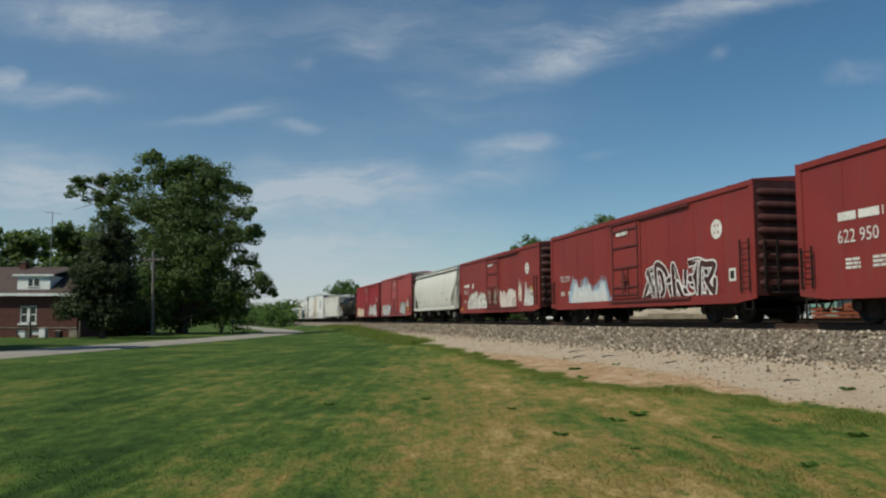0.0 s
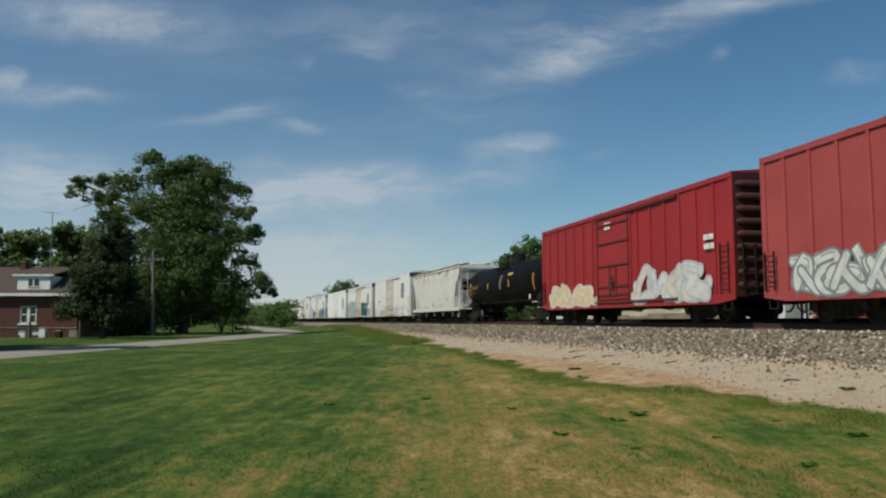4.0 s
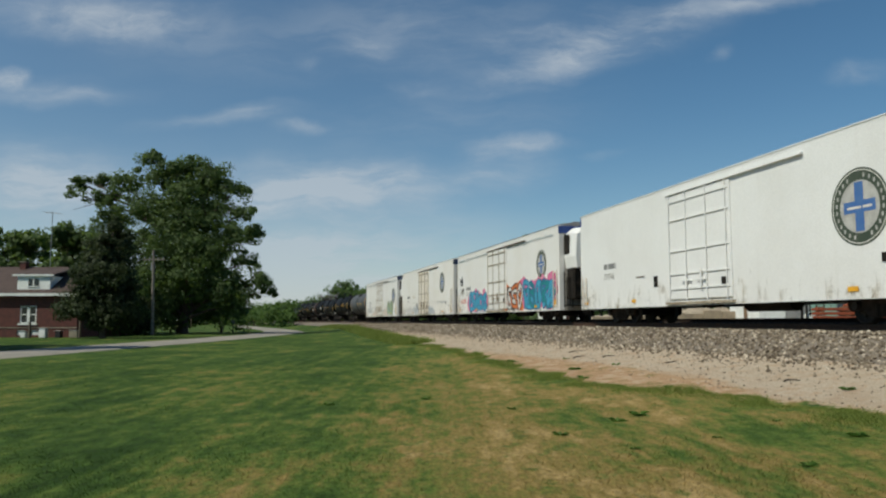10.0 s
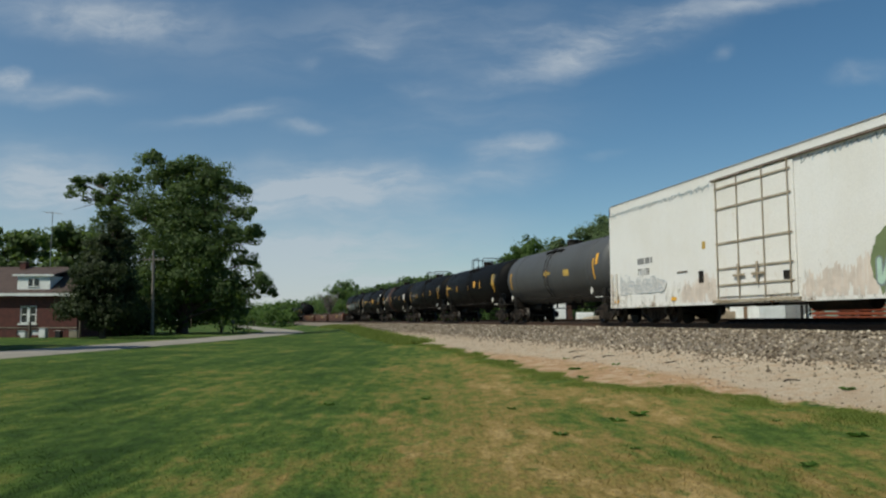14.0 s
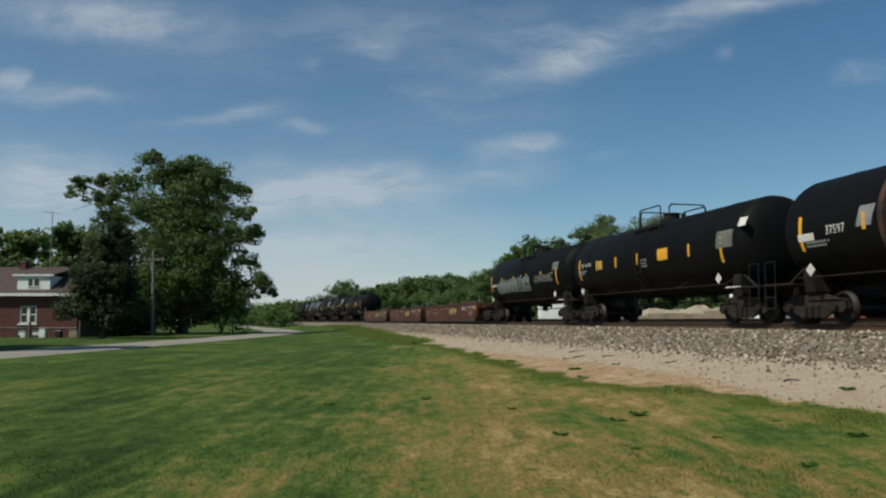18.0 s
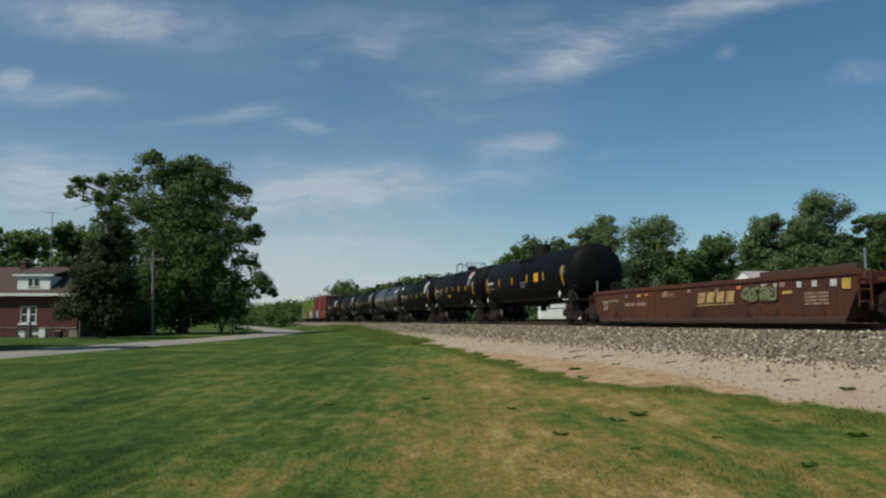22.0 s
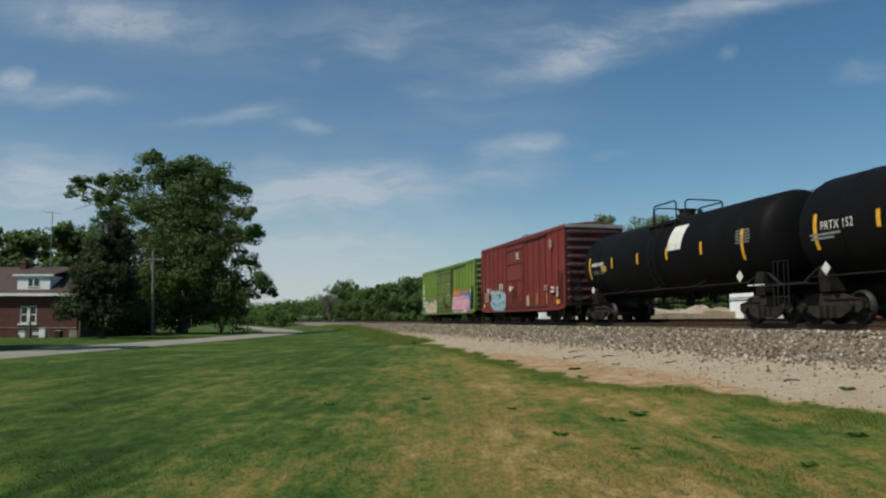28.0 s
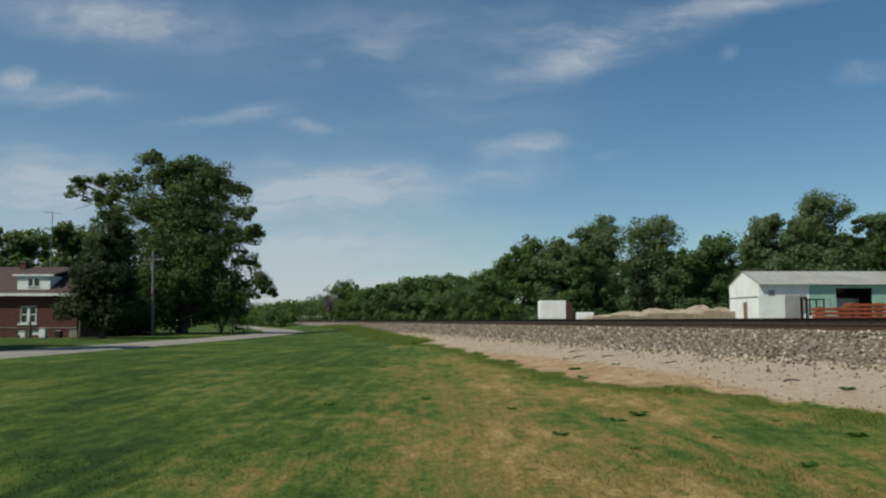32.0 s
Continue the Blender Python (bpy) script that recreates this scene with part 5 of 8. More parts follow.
# ---------------------------------------------------------------- train: running gear
def gear_meshes():
    frame_poly = [(-1.24, 0.60), (-1.24, 0.40), (-1.10, 0.30), (-0.72, 0.30), (-0.42, 0.16), (0.42, 0.16), (0.72, 0.30), (1.10, 0.30), (1.24, 0.40), (1.24, 0.60), (0.95, 0.66), (0.45, 0.80), (-0.45, 0.80), (-0.95, 0.66)]
    g = {"side_frame": (Geo().prism(frame_poly, -0.05, 0.05), "truck")}
    sp = Geo()
    for x in (-0.24, 0.0, 0.24):
        for k in range(5):
            sp.cyl((x, 0, 0.20 + 0.06 * k), (x, 0, 0.235 + 0.06 * k), 0.085, n=8)
    g["spring_group"] = (sp, "under")
    g["bolster"] = (Geo().box(-0.28, 0.28, -1.05, 1.05, 0.46, 0.76, 0.04).cyl((0, 0, 0.7), (0, 0, 0.95), 0.22, n=12), "truck")
    ws = Geo().cyl((0, -1.0, 0), (0, 1.0, 0), 0.085, n=8)
    for s in (-1, 1):
        prof = [(0.70, 0.44), (0.74, 0.445), (0.755, 0.425), (0.86, 0.42), (0.865, 0.36), (0.82, 0.34), (0.80, 0.14), (0.88, 0.13)]
        rings = [[(r * math.sin(2 * math.pi * i / 20), s * q, r * math.cos(2 * math.pi * i / 20)) for i in range(20)] for q, r in prof]
        ws.loft(rings, True, True)
        for k in range(3):
            t = 2 * math.pi * k / 3
            ws.cyl((0.25 * math.sin(t), s * 0.815, 0.25 * math.cos(t)), (0.25 * math.sin(t), s * 0.835, 0.25 * math.cos(t)), 0.05, n=8)
    g["wheel_set"] = (ws, "wheel")
    cap = Geo()
    for s in (-1, 1):
        cap.cyl((0, s * 1.0, 0.45), (0, s * 1.18, 0.45), 0.13, 0.11, n=10)
    g["bearing_cap"] = (cap, "wheel")
    cp = Geo().box(-0.9, 0.05, -0.17, 0.17, 0.66, 0.98, 0.03).box(0.05, 0.28, -0.16, 0.06, 0.68, 0.96, 0.04).box(0.1, 0.34, 0.06, 0.18, 0.68, 0.96, 0.04)
    g["coupler"] = (cp, "truck")
    hose = Geo().pipe([(0, 0, 0.75), (0.1, 0, 0.5), (0.25, 0, 0.36), (0.42, 0, 0.36)], 0.03)
    g["air_hose"] = (hose, "under")
    return {k: a.mesh(k, M[b]) for k, (a, b) in g.items()}


GEAR = gear_meshes()
WHEELS = []      # every wheel set with the centre time of its car


def add_truck(car, x):
    t = part("truck", GEAR["bolster"], None, car, at=pose(x, 0, 0))
    for y in (-1.02, 1.02):
        part("side_frame", GEAR["side_frame"], None, t, at=pose(0, y, 0))
        part("spring_group", GEAR["spring_group"], None, t, at=pose(0, y * 1.02, 0))
    for dx in (-0.89, 0.89):
        w = part("wheel_set", GEAR["wheel_set"], None, t, at=pose(dx, 0, 0.42))
        part("bearing_cap", GEAR["bearing_cap"], None, t, at=pose(dx, 0, 0))
        WHEELS.append(w)
    return t


def add_couplers(car, half, reach):
    for s in (1, -1):
        m = pose(s * (half + reach - 0.30), 0, 0, 0, 0, 0 if s > 0 else 180)
        part("coupler", GEAR["coupler"], None, car, at=m)
        part("air_hose", GEAR["air_hose"], None, car, at=pose(s * (half + reach - 0.55), s * 0.32, 0, 0, 0, 0 if s > 0 else 180))


def ladder(car, x, y, z0, z1, w, mat, across=False, rungs=None, off=0.07, name="ladder"):
    """across: the rungs run over the car (on an end), else along it (on a side)."""
    g = Geo()
    n = rungs or max(int((z1 - z0) / 0.36), 2)
    for s in (-w / 2, w / 2):
        if across:
            g.box(x + off - 0.02, x + off + 0.02, y + s - 0.02, y + s + 0.02, z0, z1)
        else:
            g.box(x + s - 0.02, x + s + 0.02, y - off - 0.02, y - off + 0.02, z0, z1)
    for i in range(n):
        z = z0 + 0.12 + i * (z1 - z0 - 0.24) / (n - 1)
        if across:
            g.cyl((x + off, y - w / 2, z), (x + off, y + w / 2, z), 0.014, n=6)
        else:
            g.cyl((x - w / 2, y - off, z), (x + w / 2, y - off, z), 0.014, n=6)
    return part(name, g, M[mat], car)


def stirrup(car, x, mat):
    for y in (-HALF + 0.03, HALF - 0.03):
        g = Geo().pipe([(x - 0.2, y, 0.78), (x - 0.2, y, 0.42), (x + 0.2, y, 0.42), (x + 0.2, y, 0.78)], 0.02)
        part("sill_step", g, M[mat], car)


def brake_gear(car, half):
    g = Geo().cyl((-1.6, -0.5, 0.72), (-0.7, -0.5, 0.72), 0.19, n=12).cyl((0.7, 0.3, 0.75), (1.3, 0.3, 0.75), 0.14, n=10)
    g.pipe([(-half + 2, -0.25, 0.6), (half - 2, -0.25, 0.6)], 0.025).pipe([(-half + 2, 0.3, 0.62), (half - 2, 0.3, 0.62)], 0.02)
    part("brake_gear", g, M["under"], car)
    part("centre_sill", Geo().box(-half + 0.2, half - 0.2, -0.30, 0.30, 0.78, 1.05, 0.02), M["under"], car)


# ---------------------------------------------------------------- train: box cars
def boxcar(label, t_front, t_rear, eave, paint, posts, door=(-1.6, 1.6), door_paint=None, ribs=True, end_paint=None, sill=0.62, roof_paint=None, group="box cars of the freight train"):
    length = (t_rear - t_front) * SPEED
    h = length / 2
    car = thing("boxcar", label, "boxcar", group)
    wall = HALF - 0.05
    body = Geo().box(-h + 0.06, h - 0.06, -wall, wall, sill + 0.26, eave - 0.04, 0.015)
    part("body", body, M[paint], car)
    for y in (-HALF, HALF - 0.06):
        # side sill with a deeper belly under the door, and the top chord
        poly = [(-h, sill + 0.12), (-h + 1.0, sill), (h - 1.0, sill), (h, sill + 0.12), (h, sill + 0.30), (-h, sill + 0.30)]
        part("side_sill", Geo().prism(poly, y, y + 0.06), M[paint], car)
        part("top_chord", Geo().box(-h, h, y, y + 0.06, eave - 0.14, eave, 0.01), M[paint], car)
    # corner posts and outside posts
    post = Geo().box(-0.05, 0.05, -0.03, 0.03, sill + 0.30, eave - 0.14, 0.012).mesh("post", M[paint])
    wide = Geo().box(-0.10, 0.10, -0.035, 0.035, sill + 0.30, eave - 0.14, 0.012).mesh("corner_post", M[paint])
    for s in (-1, 1):
        for y in (-1, 1):
            part("corner_post", wide, None, car, at=pose(s * (h - 0.10), y * (HALF - 0.035), 0))
    if ribs:
        for i in range(posts):
            x = -h + (i + 1) * length / (posts + 1)
            if door[0] - 0.12 < x < door[1] + 0.12:
                continue
            for y in (-1, 1):
                part("post", post, None, car, at=pose(x, y * (wall + 0.025), 0))
    else:
        for i in range(posts):
            x = -h + (i + 1) * length / (posts + 1)
            if door[0] - 0.1 < x < door[1] + 0.1:
                continue
            part("panel_seam", Geo().box(x - 0.02, x + 0.02, -wall - 0.008, -wall, sill + 0.3, eave - 0.14), M[paint], car)
    # ends with pressed horizontal ribs
    for s in (-1, 1):
        n = 9 if eave > 4.5 else 8
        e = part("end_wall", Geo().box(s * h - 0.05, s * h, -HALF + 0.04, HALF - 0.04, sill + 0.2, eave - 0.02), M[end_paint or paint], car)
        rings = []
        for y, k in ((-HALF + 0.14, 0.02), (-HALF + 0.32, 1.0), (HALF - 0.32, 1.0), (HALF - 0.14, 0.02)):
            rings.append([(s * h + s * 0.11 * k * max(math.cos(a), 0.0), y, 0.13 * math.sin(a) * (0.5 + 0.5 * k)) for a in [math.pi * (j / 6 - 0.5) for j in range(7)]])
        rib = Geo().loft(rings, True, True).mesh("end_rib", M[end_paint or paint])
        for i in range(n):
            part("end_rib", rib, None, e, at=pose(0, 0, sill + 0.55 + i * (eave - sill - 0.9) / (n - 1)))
    # roof: a low ridge with cross seams
    prof = [(-HALF, eave), (-HALF, eave + 0.03), (0, eave + 0.17), (HALF, eave + 0.03), (HALF, eave)]
    roof = Geo().loft([[(x, y, z) for y, z in prof] for x in (-h, h)])
    rf = part("roof", roof, M[roof_paint or paint], car)
    k = int(length / 1.2)
    seam = Geo().loft([[(a, y, z + b) for y, z, b in ((-HALF, eave + 0.0, 0.0), (-HALF, eave + 0.03, 0.015), (0, eave + 0.17, 0.03), (HALF, eave + 0.03, 0.015), (HALF, eave, 0.0))] for a in (-0.035, 0.035)]).mesh("roof_seam", M[roof_paint or paint])
    for i in range(k + 1):
        part("roof_seam", seam, None, rf, at=pose(-h + 0.04 + i * (length - 0.08) / k, 0, 0))
    # plug door with frame, rods and bars
    for y in (-1, 1):
        d0, d1 = door
        yy = y * (wall + 0.03)
        g = Geo().box(d0, d1, yy - 0.03, yy + 0.03, sill + 0.34, eave - 0.30, 0.02)
        dr = part("door", g, M[door_paint or paint], car, "plug door with locking rods")
        rods = "green_rod" if paint == "green_y" else "red_rod"
        rod = Geo().cyl((0, yy + y * 0.07, sill + 0.26), (0, yy + y * 0.07, eave - 0.22), 0.024, n=6).mesh("locking_rod", M[rods])
        for x in (d0 + 0.14, d1 - 0.14):
            part("locking_rod", rod, None, dr, at=pose(x, 0, 0))
        bar = Geo().box(d0 + 0.08, d1 - 0.08, yy + y * 0.05 - 0.025, yy + y * 0.05 + 0.025, -0.032, 0.032).mesh("door_bar", M[rods])
        for f in (0.06, 0.16, 0.42, 0.70, 0.93):
            part("door_bar", bar, None, dr, at=pose(0, 0, sill + 0.34 + f * (eave - sill - 0.64)))
        stem = Geo().cyl((0, yy + y * 0.07, sill + 0.45), (0, yy + y * 0.07, sill + 0.34 + 0.42 * (eave - sill - 0.64)), 0.028, n=6).mesh("lever_rod", M[rods])
        for x in (0.42, 0.60):
            part("lever_rod", stem, None, dr, at=pose(d0 + x * (d1 - d0), 0, 0))
        part("door_handle", Geo().box((d0 + d1) / 2 - 0.32, (d0 + d1) / 2 + 0.34, yy + y * 0.11 - 0.02, yy + y * 0.11 + 0.02, sill + 1.02, sill + 1.10, 0.01).box((d0 + d1) / 2 - 0.05, (d0 + d1) / 2 + 0.06, yy + y * 0.11 - 0.03, yy + y * 0.11 + 0.03, sill + 0.75, sill + 1.3, 0.01), M[rods], dr)
        part("door_track", Geo().box(d0 - 0.2, min(d1 + 3.6, h - 0.3), y * (HALF + 0.01) - 0.04, y * (HALF + 0.01) + 0.04, eave - 0.24, eave - 0.17), M["green_rod" if paint == "green_y" else "red_rod"], car)
        part("door_track", Geo().box(d0 - 0.2, min(d1 + 3.6, h - 0.3), y * (HALF + 0.01) - 0.05, y * (HALF + 0.01) + 0.05, sill + 0.20, sill + 0.27), M["green_rod" if paint == "green_y" else "red_rod"], car)
    ladder(car, h - 0.42, -HALF, sill + 0.3, sill + 1.9, 0.45, "under", rungs=5, off=0.06)
    ladder(car, -h + 0.42, HALF, sill + 0.3, sill + 1.9, 0.45, "under", rungs=5, off=-0.06)
    ladder(car, -h + 0.38, -HALF, sill + 0.3, sill + 1.4, 0.42, "under", rungs=4, off=0.06)
    ladder(car, h, -HALF + 0.45, sill + 0.3, sill + 1.9, 0.42, "under", True, 5, 0.13)
    ladder(car, -h, HALF - 0.45, sill + 0.3, sill + 1.9, 0.42, "under", True, 5, -0.13)
    for s in (-1, 1):
        part("end_platform", Geo().box(s * h, s * (h + 0.42), -1.1, 1.1, sill + 0.26, sill + 0.31), M["under"], car)
        stirrup(car, s * (h - 0.4), "under")
        add_truck(car, s * (h - 2.55))
    bw = Geo().cyl((h + 0.16, 0.7, 2.5), (h + 0.20, 0.7, 2.5), 0.28, n=14).box(h, h + 0.16, 0.6, 0.8, 2.3, 2.7)
    part("brake_wheel", bw, M["under"], car)
    brake_gear(car, h)
    add_couplers(car, h, 0.85)
    return car, (t_front + t_rear) / 2, h


# ---------------------------------------------------------------- train: refrigerator cars
def reefer(label, t_front, t_rear, paint, top, eave=4.80, unit=0, band="blue", door_paint="reefer_door", door_x=-0.2, line=None, emblem=(3.6, 3.19, 0.84)):
    length = (t_rear - t_front) * SPEED
    h = length / 2
    sill = 0.60
    car = thing("refrigerator_car", label, "refrigerator car", "white refrigerator cars of the freight train")
    body = Geo().loft([[(x, y, z) for y, z in ((-HALF, sill + 0.04), (-HALF, eave - 0.03), (-HALF + 0.05, eave), (HALF - 0.05, eave), (HALF, eave - 0.03), (HALF, sill + 0.04))] for x in (-h + 0.02, h - 0.02)])
    part("body", body, M[paint], car)
    part("side_sill", Geo().box(-h, h, -HALF - 0.0012, -HALF + 0.05, sill, sill + 0.16), M[paint], car)
    part("side_sill", Geo().box(-h, h, HALF - 0.05, HALF + 0.012, sill, sill + 0.16, 0.008), M[paint], car)
    part("top_chord", Geo().box(-h, h, -HALF - 0.003, -HALF + 0.05, eave - 0.06, eave + 0.02), M[paint], car)
    part("top_chord", Geo().box(-h, h, HALF - 0.05, HALF + 0.003, eave - 0.06, eave + 0.02), M[paint], car)
    prof = [(-HALF - 0.02, eave + 0.02), (-HALF - 0.02, eave + 0.05), (-0.8, eave + 0.17), (0, eave + 0.20), (0.8, eave + 0.17), (HALF + 0.02, eave + 0.05), (HALF + 0.02, eave + 0.02)]
    rf = part("roof", Geo().loft([[(x, y, z) for y, z in prof] for x in (-h, h)]), M[top], car)
    seam = Geo().box(-0.02, 0.02, -0.8, 0.8, eave + 0.165, eave + 0.215).mesh("roof_seam", M[top])
    for i in range(int(length / 1.5) + 1):
        part("roof_seam", seam, None, rf, at=pose(-h + 0.05 + i * (length - 0.1) / int(length / 1.5), 0, 0))
    dirt_shade(car, h, ("dirt_tan",) if paint == "white_c" else ("dirt_tan", "dirt_rust") if line else ("dirt_tan", "dirt_rust", "dirt_black"), z1=1.7 if paint == "white_c" else 2.5)
    for s in (-1, 1):
        part("corner_post", Geo().box(s * h - 0.04, s * h + 0.04, -HALF - 0.01, -HALF + 0.25, sill, eave, 0.01), M[paint], car)
        part("corner_post", Geo().box(s * h - 0.04, s * h + 0.04, HALF - 0.25, HALF + 0.01, sill, eave, 0.01), M[paint], car)
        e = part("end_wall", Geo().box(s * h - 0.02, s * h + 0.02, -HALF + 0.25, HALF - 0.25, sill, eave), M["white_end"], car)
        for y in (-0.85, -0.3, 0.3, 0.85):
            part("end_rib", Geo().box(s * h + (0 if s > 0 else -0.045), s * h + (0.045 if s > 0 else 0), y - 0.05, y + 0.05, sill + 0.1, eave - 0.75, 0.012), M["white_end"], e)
        part("blue_panel" if band == "blue" else "dark_panel", Geo().box(s * h - 0.03, s * h + 0.048, -HALF - 0.016, HALF + 0.016, eave - 0.40, eave - 0.02), M[band], car, "painted band along the top of the end")
    # plug door with rods, bars and its track
    d0, d1 = door_x - 1.95, door_x + 1.95
    y = -HALF - 0.03
    dr = part("door", Geo().box(d0, d1, y - 0.02, y + 0.03, sill + 0.22, eave - 0.34, 0.015), M[door_paint], car, "plug door with locking bars")
    rods = "white_c" if door_paint == "white_c" else "white_rod"
    rod = Geo().cyl((0, y - 0.06, sill + 0.10), (0, y - 0.06, eave - 0.26), 0.020, n=6).mesh("locking_rod", M[rods])
    for k in (0.05, 0.34, 0.66, 0.95):
        part("locking_rod", rod, None, dr, at=pose(d0 + k * (d1 - d0), 0, 0))
    bar = Geo().box(d0 + 0.1, d1 - 0.1, y - 0.055, y - 0.02, -0.024, 0.024).mesh("door_bar", M[rods])
    for f in (0.10, 0.24, 0.46, 0.76, 0.94):
        part("door_bar", bar, None, dr, at=pose(0, 0, sill + 0.22 + f * (eave - sill - 0.56)))
    for x in (door_x - 0.62, door_x + 0.30):
        part("door_handle", Geo().box(x - 0.28, x + 0.30, y - 0.10, y - 0.06, sill + 0.82, sill + 0.89, 0.01).box(x - 0.04, x + 0.05, y - 0.11, y - 0.06, sill + 0.55, sill + 1.2, 0.01), M[rods], dr)
    part("door_hatch", Geo().box(d1 - 0.50, d1 - 0.24, y - 0.06, y - 0.02, sill + 0.62, sill + 0.86), M["under"], dr)
    if door_paint != "white_c":
        part("dirt_shade_film", Geo().add([(d0 + 0.03, y - 0.0225, sill + 0.25), (d1 - 0.03, y - 0.0225, sill + 0.25), (d1 - 0.03, y - 0.0225, 2.6), (d0 + 0.03, y - 0.0225, 2.6)], [(0, 1, 2, 3)]), M["dirt_rust"], dr)
    part("door_track", Geo().box(d0 - 0.1, d1 + 3.4, -HALF - 0.09, -HALF - 0.01, eave - 0.29, eave - 0.23), M["white_c" if paint == "white_c" else "track_grey"], car)
    part("door_track", Geo().box(d0 - 0.1, d1 + 0.1, -HALF - 0.11, -HALF - 0.01, sill + 0.05, sill + 0.13), M["white_rod"], car)
    part("door", Geo().box(d0, d1, HALF + 0.01, HALF + 0.05, sill + 0.22, eave - 0.34, 0.015), M[door_paint], car)
    # small fittings on the side
    plate(car, -h + 7.0, 1.52, 0.30, 0.40, "under", -HALF - 0.01, "vent_grille")
    plate(car, -h + 5.8, 1.76, 0.7, 0.05, "track_grey", -HALF - 0.02, "grab_bar")
    for x in (-h + 0.55, -h + 5.2, h - 3.4, h - 0.8):
        plate(car, x, sill + 0.25, 0.36, 0.12, "yellow", -HALF - 0.016, "reflector")
    plate(car, h - 2.35, 1.55, 0.2, 0.22, "under", -HALF - 0.012, "vent_grille")
    ladder(car, h - 0.45, -HALF, sill + 0.15, sill + 2.0, 0.42, "reefer_door", rungs=5, off=0.07)
    ladder(car, -h + 0.45, -HALF, sill + 0.15, sill + 1.4, 0.42, "reefer_door", rungs=4, off=0.07)
    ladder(car, h, -HALF + 0.42, sill + 0.15, sill + 1.9, 0.42, "under", True, 5, 0.12)
    for s in (-1, 1):
        part("end_platform", Geo().box(s * h, s * (h + 0.5), -1.25, 1.25, sill + 0.22, sill + 0.27), M["under"], car)
        for yy in (-1.2, 1.2):
            rail = Geo()
            rail.pipe([(s * (h + 0.1), yy, sill + 0.2), (s * (h + 0.1), yy, sill + 1.6), (s * (h + 0.46), yy, sill + 1.6), (s * (h + 0.46), yy, sill + 0.25)], 0.025)
            part("end_rail", rail, M["under"], car)
        add_truck(car, s * (h - 2.95))
        stirrup(car, s * (h - 0.45), "under")
    if unit:
        # the cooling unit on one end: a rounded white casing over a dark engine rack
        s = unit
        rings = []
        for k, (x, gr) in enumerate(((0.03, 0.0), (0.75, 0.0), (1.0, 0.10), (1.12, 0.32))):
            rings.append([(s * (h + x), yy * (1.0 - gr * 0.35), 2.65 + (zz - 2.65) * (1.0 - gr * 0.2)) for yy, zz in ((-1.2, 2.65), (-1.28, 3.2), (-1.2, 4.35), (-0.9, 4.62), (0.9, 4.62), (1.2, 4.35), (1.28, 3.2), (1.2, 2.65))])
        u = part("cooling_unit", Geo().loft(rings, True, False), M["white_c"], car, "rounded white cooling unit casing")
        part("grille", Geo().box(s * (h + 0.05) - 0.02, s * (h + 0.05) + 0.6 * s, -1.30, -1.27, 3.35, 4.3, 0.005), M["under"], u, "black louvred grille")
        part("engine_rack", Geo().box(h * s + 0.05 * s, s * (h + 0.95), -1.15, 1.15, 1.15, 2.62, 0.03), M["under"], car, "dark engine rack under the cooling unit")
        gr = Geo()
        for yy in (-1.25, -0.6, 0.0, 0.6, 1.25):
            gr.cyl((s * (h + 1.02), yy, 1.0), (s * (h + 1.02), yy, 2.6), 0.025, n=6)
        for zz in (1.3, 1.9, 2.5):
            gr.cyl((s * (h + 1.02), -1.25, zz), (s * (h + 1.02), 1.25, zz), 0.025, n=6)
        part("rack_bars", gr, M["under"], car)
    tankg = Geo().cyl((1.2, -0.6, 0.62), (3.4, -0.6, 0.62), 0.26, n=12)
    part("fuel_tank", tankg, M["under"], car)
    brake_gear(car, h)
    add_couplers(car, h, 1.0)
    # round emblem on the side, plain shapes in its colours
    ex, ez, er = h - emblem[0], emblem[1], emblem[2]
    disc(car, ex, ez, er, "mark_olive", -HALF - 0.006, r_in=er * 0.68, squash=1.0)
    disc(car, ex, ez, er * 0.68, "mark_dim", -HALF - 0.0055, squash=1.0)
    disc(car, ex, ez, er * 0.95, "mark_white", -HALF - 0.009, r_in=er * 0.92, name="emblem_ring", squash=1.0)
    lt = Geo()
    for k in range(26):
        if k in (12, 13, 25, 0):
            continue
        t = 2 * math.pi * k / 26
        cx_, cz_ = ex + er * 0.80 * 1.0 * math.sin(t), ez + er * 0.80 * math.cos(t)
        lt.add([(cx_ - 0.03, -HALF - 0.0095, cz_ - 0.05), (cx_ + 0.03, -HALF - 0.0095, cz_ - 0.05), (cx_ + 0.03, -HALF - 0.0095, cz_ + 0.05), (cx_ - 0.03, -HALF - 0.0095, cz_ + 0.05)], [(0, 1, 2, 3)])
    part("emblem_marks", lt, M["mark_dim"], car)
    w_, t_ = er * 0.15, er * 0.60
    g = Geo().box(ex - w_, ex + w_, -HALF - 0.011, -HALF - 0.0085, ez - t_ * 1.05, ez + t_ * 1.05)
    g.box(ex - t_ * 0.9, ex - w_, -HALF - 0.0105, -HALF - 0.0085, ez - w_, ez + w_).box(ex + w_, ex + t_ * 0.9, -HALF - 0.0105, -HALF - 0.0085, ez - w_, ez + w_)
    part("emblem_cross", g, M["mark_blue"], car)
    bars(car, ex - t_ * 0.7, ez - 0.05, t_ * 1.4, 0.10, 1, "mark_white", -HALF - 0.012, 2, "emblem_marks")
    bars(car, -h + 2.45, 2.24, 1.2, 0.36, 1, "mark_grey", seed=int(t_front * 10))
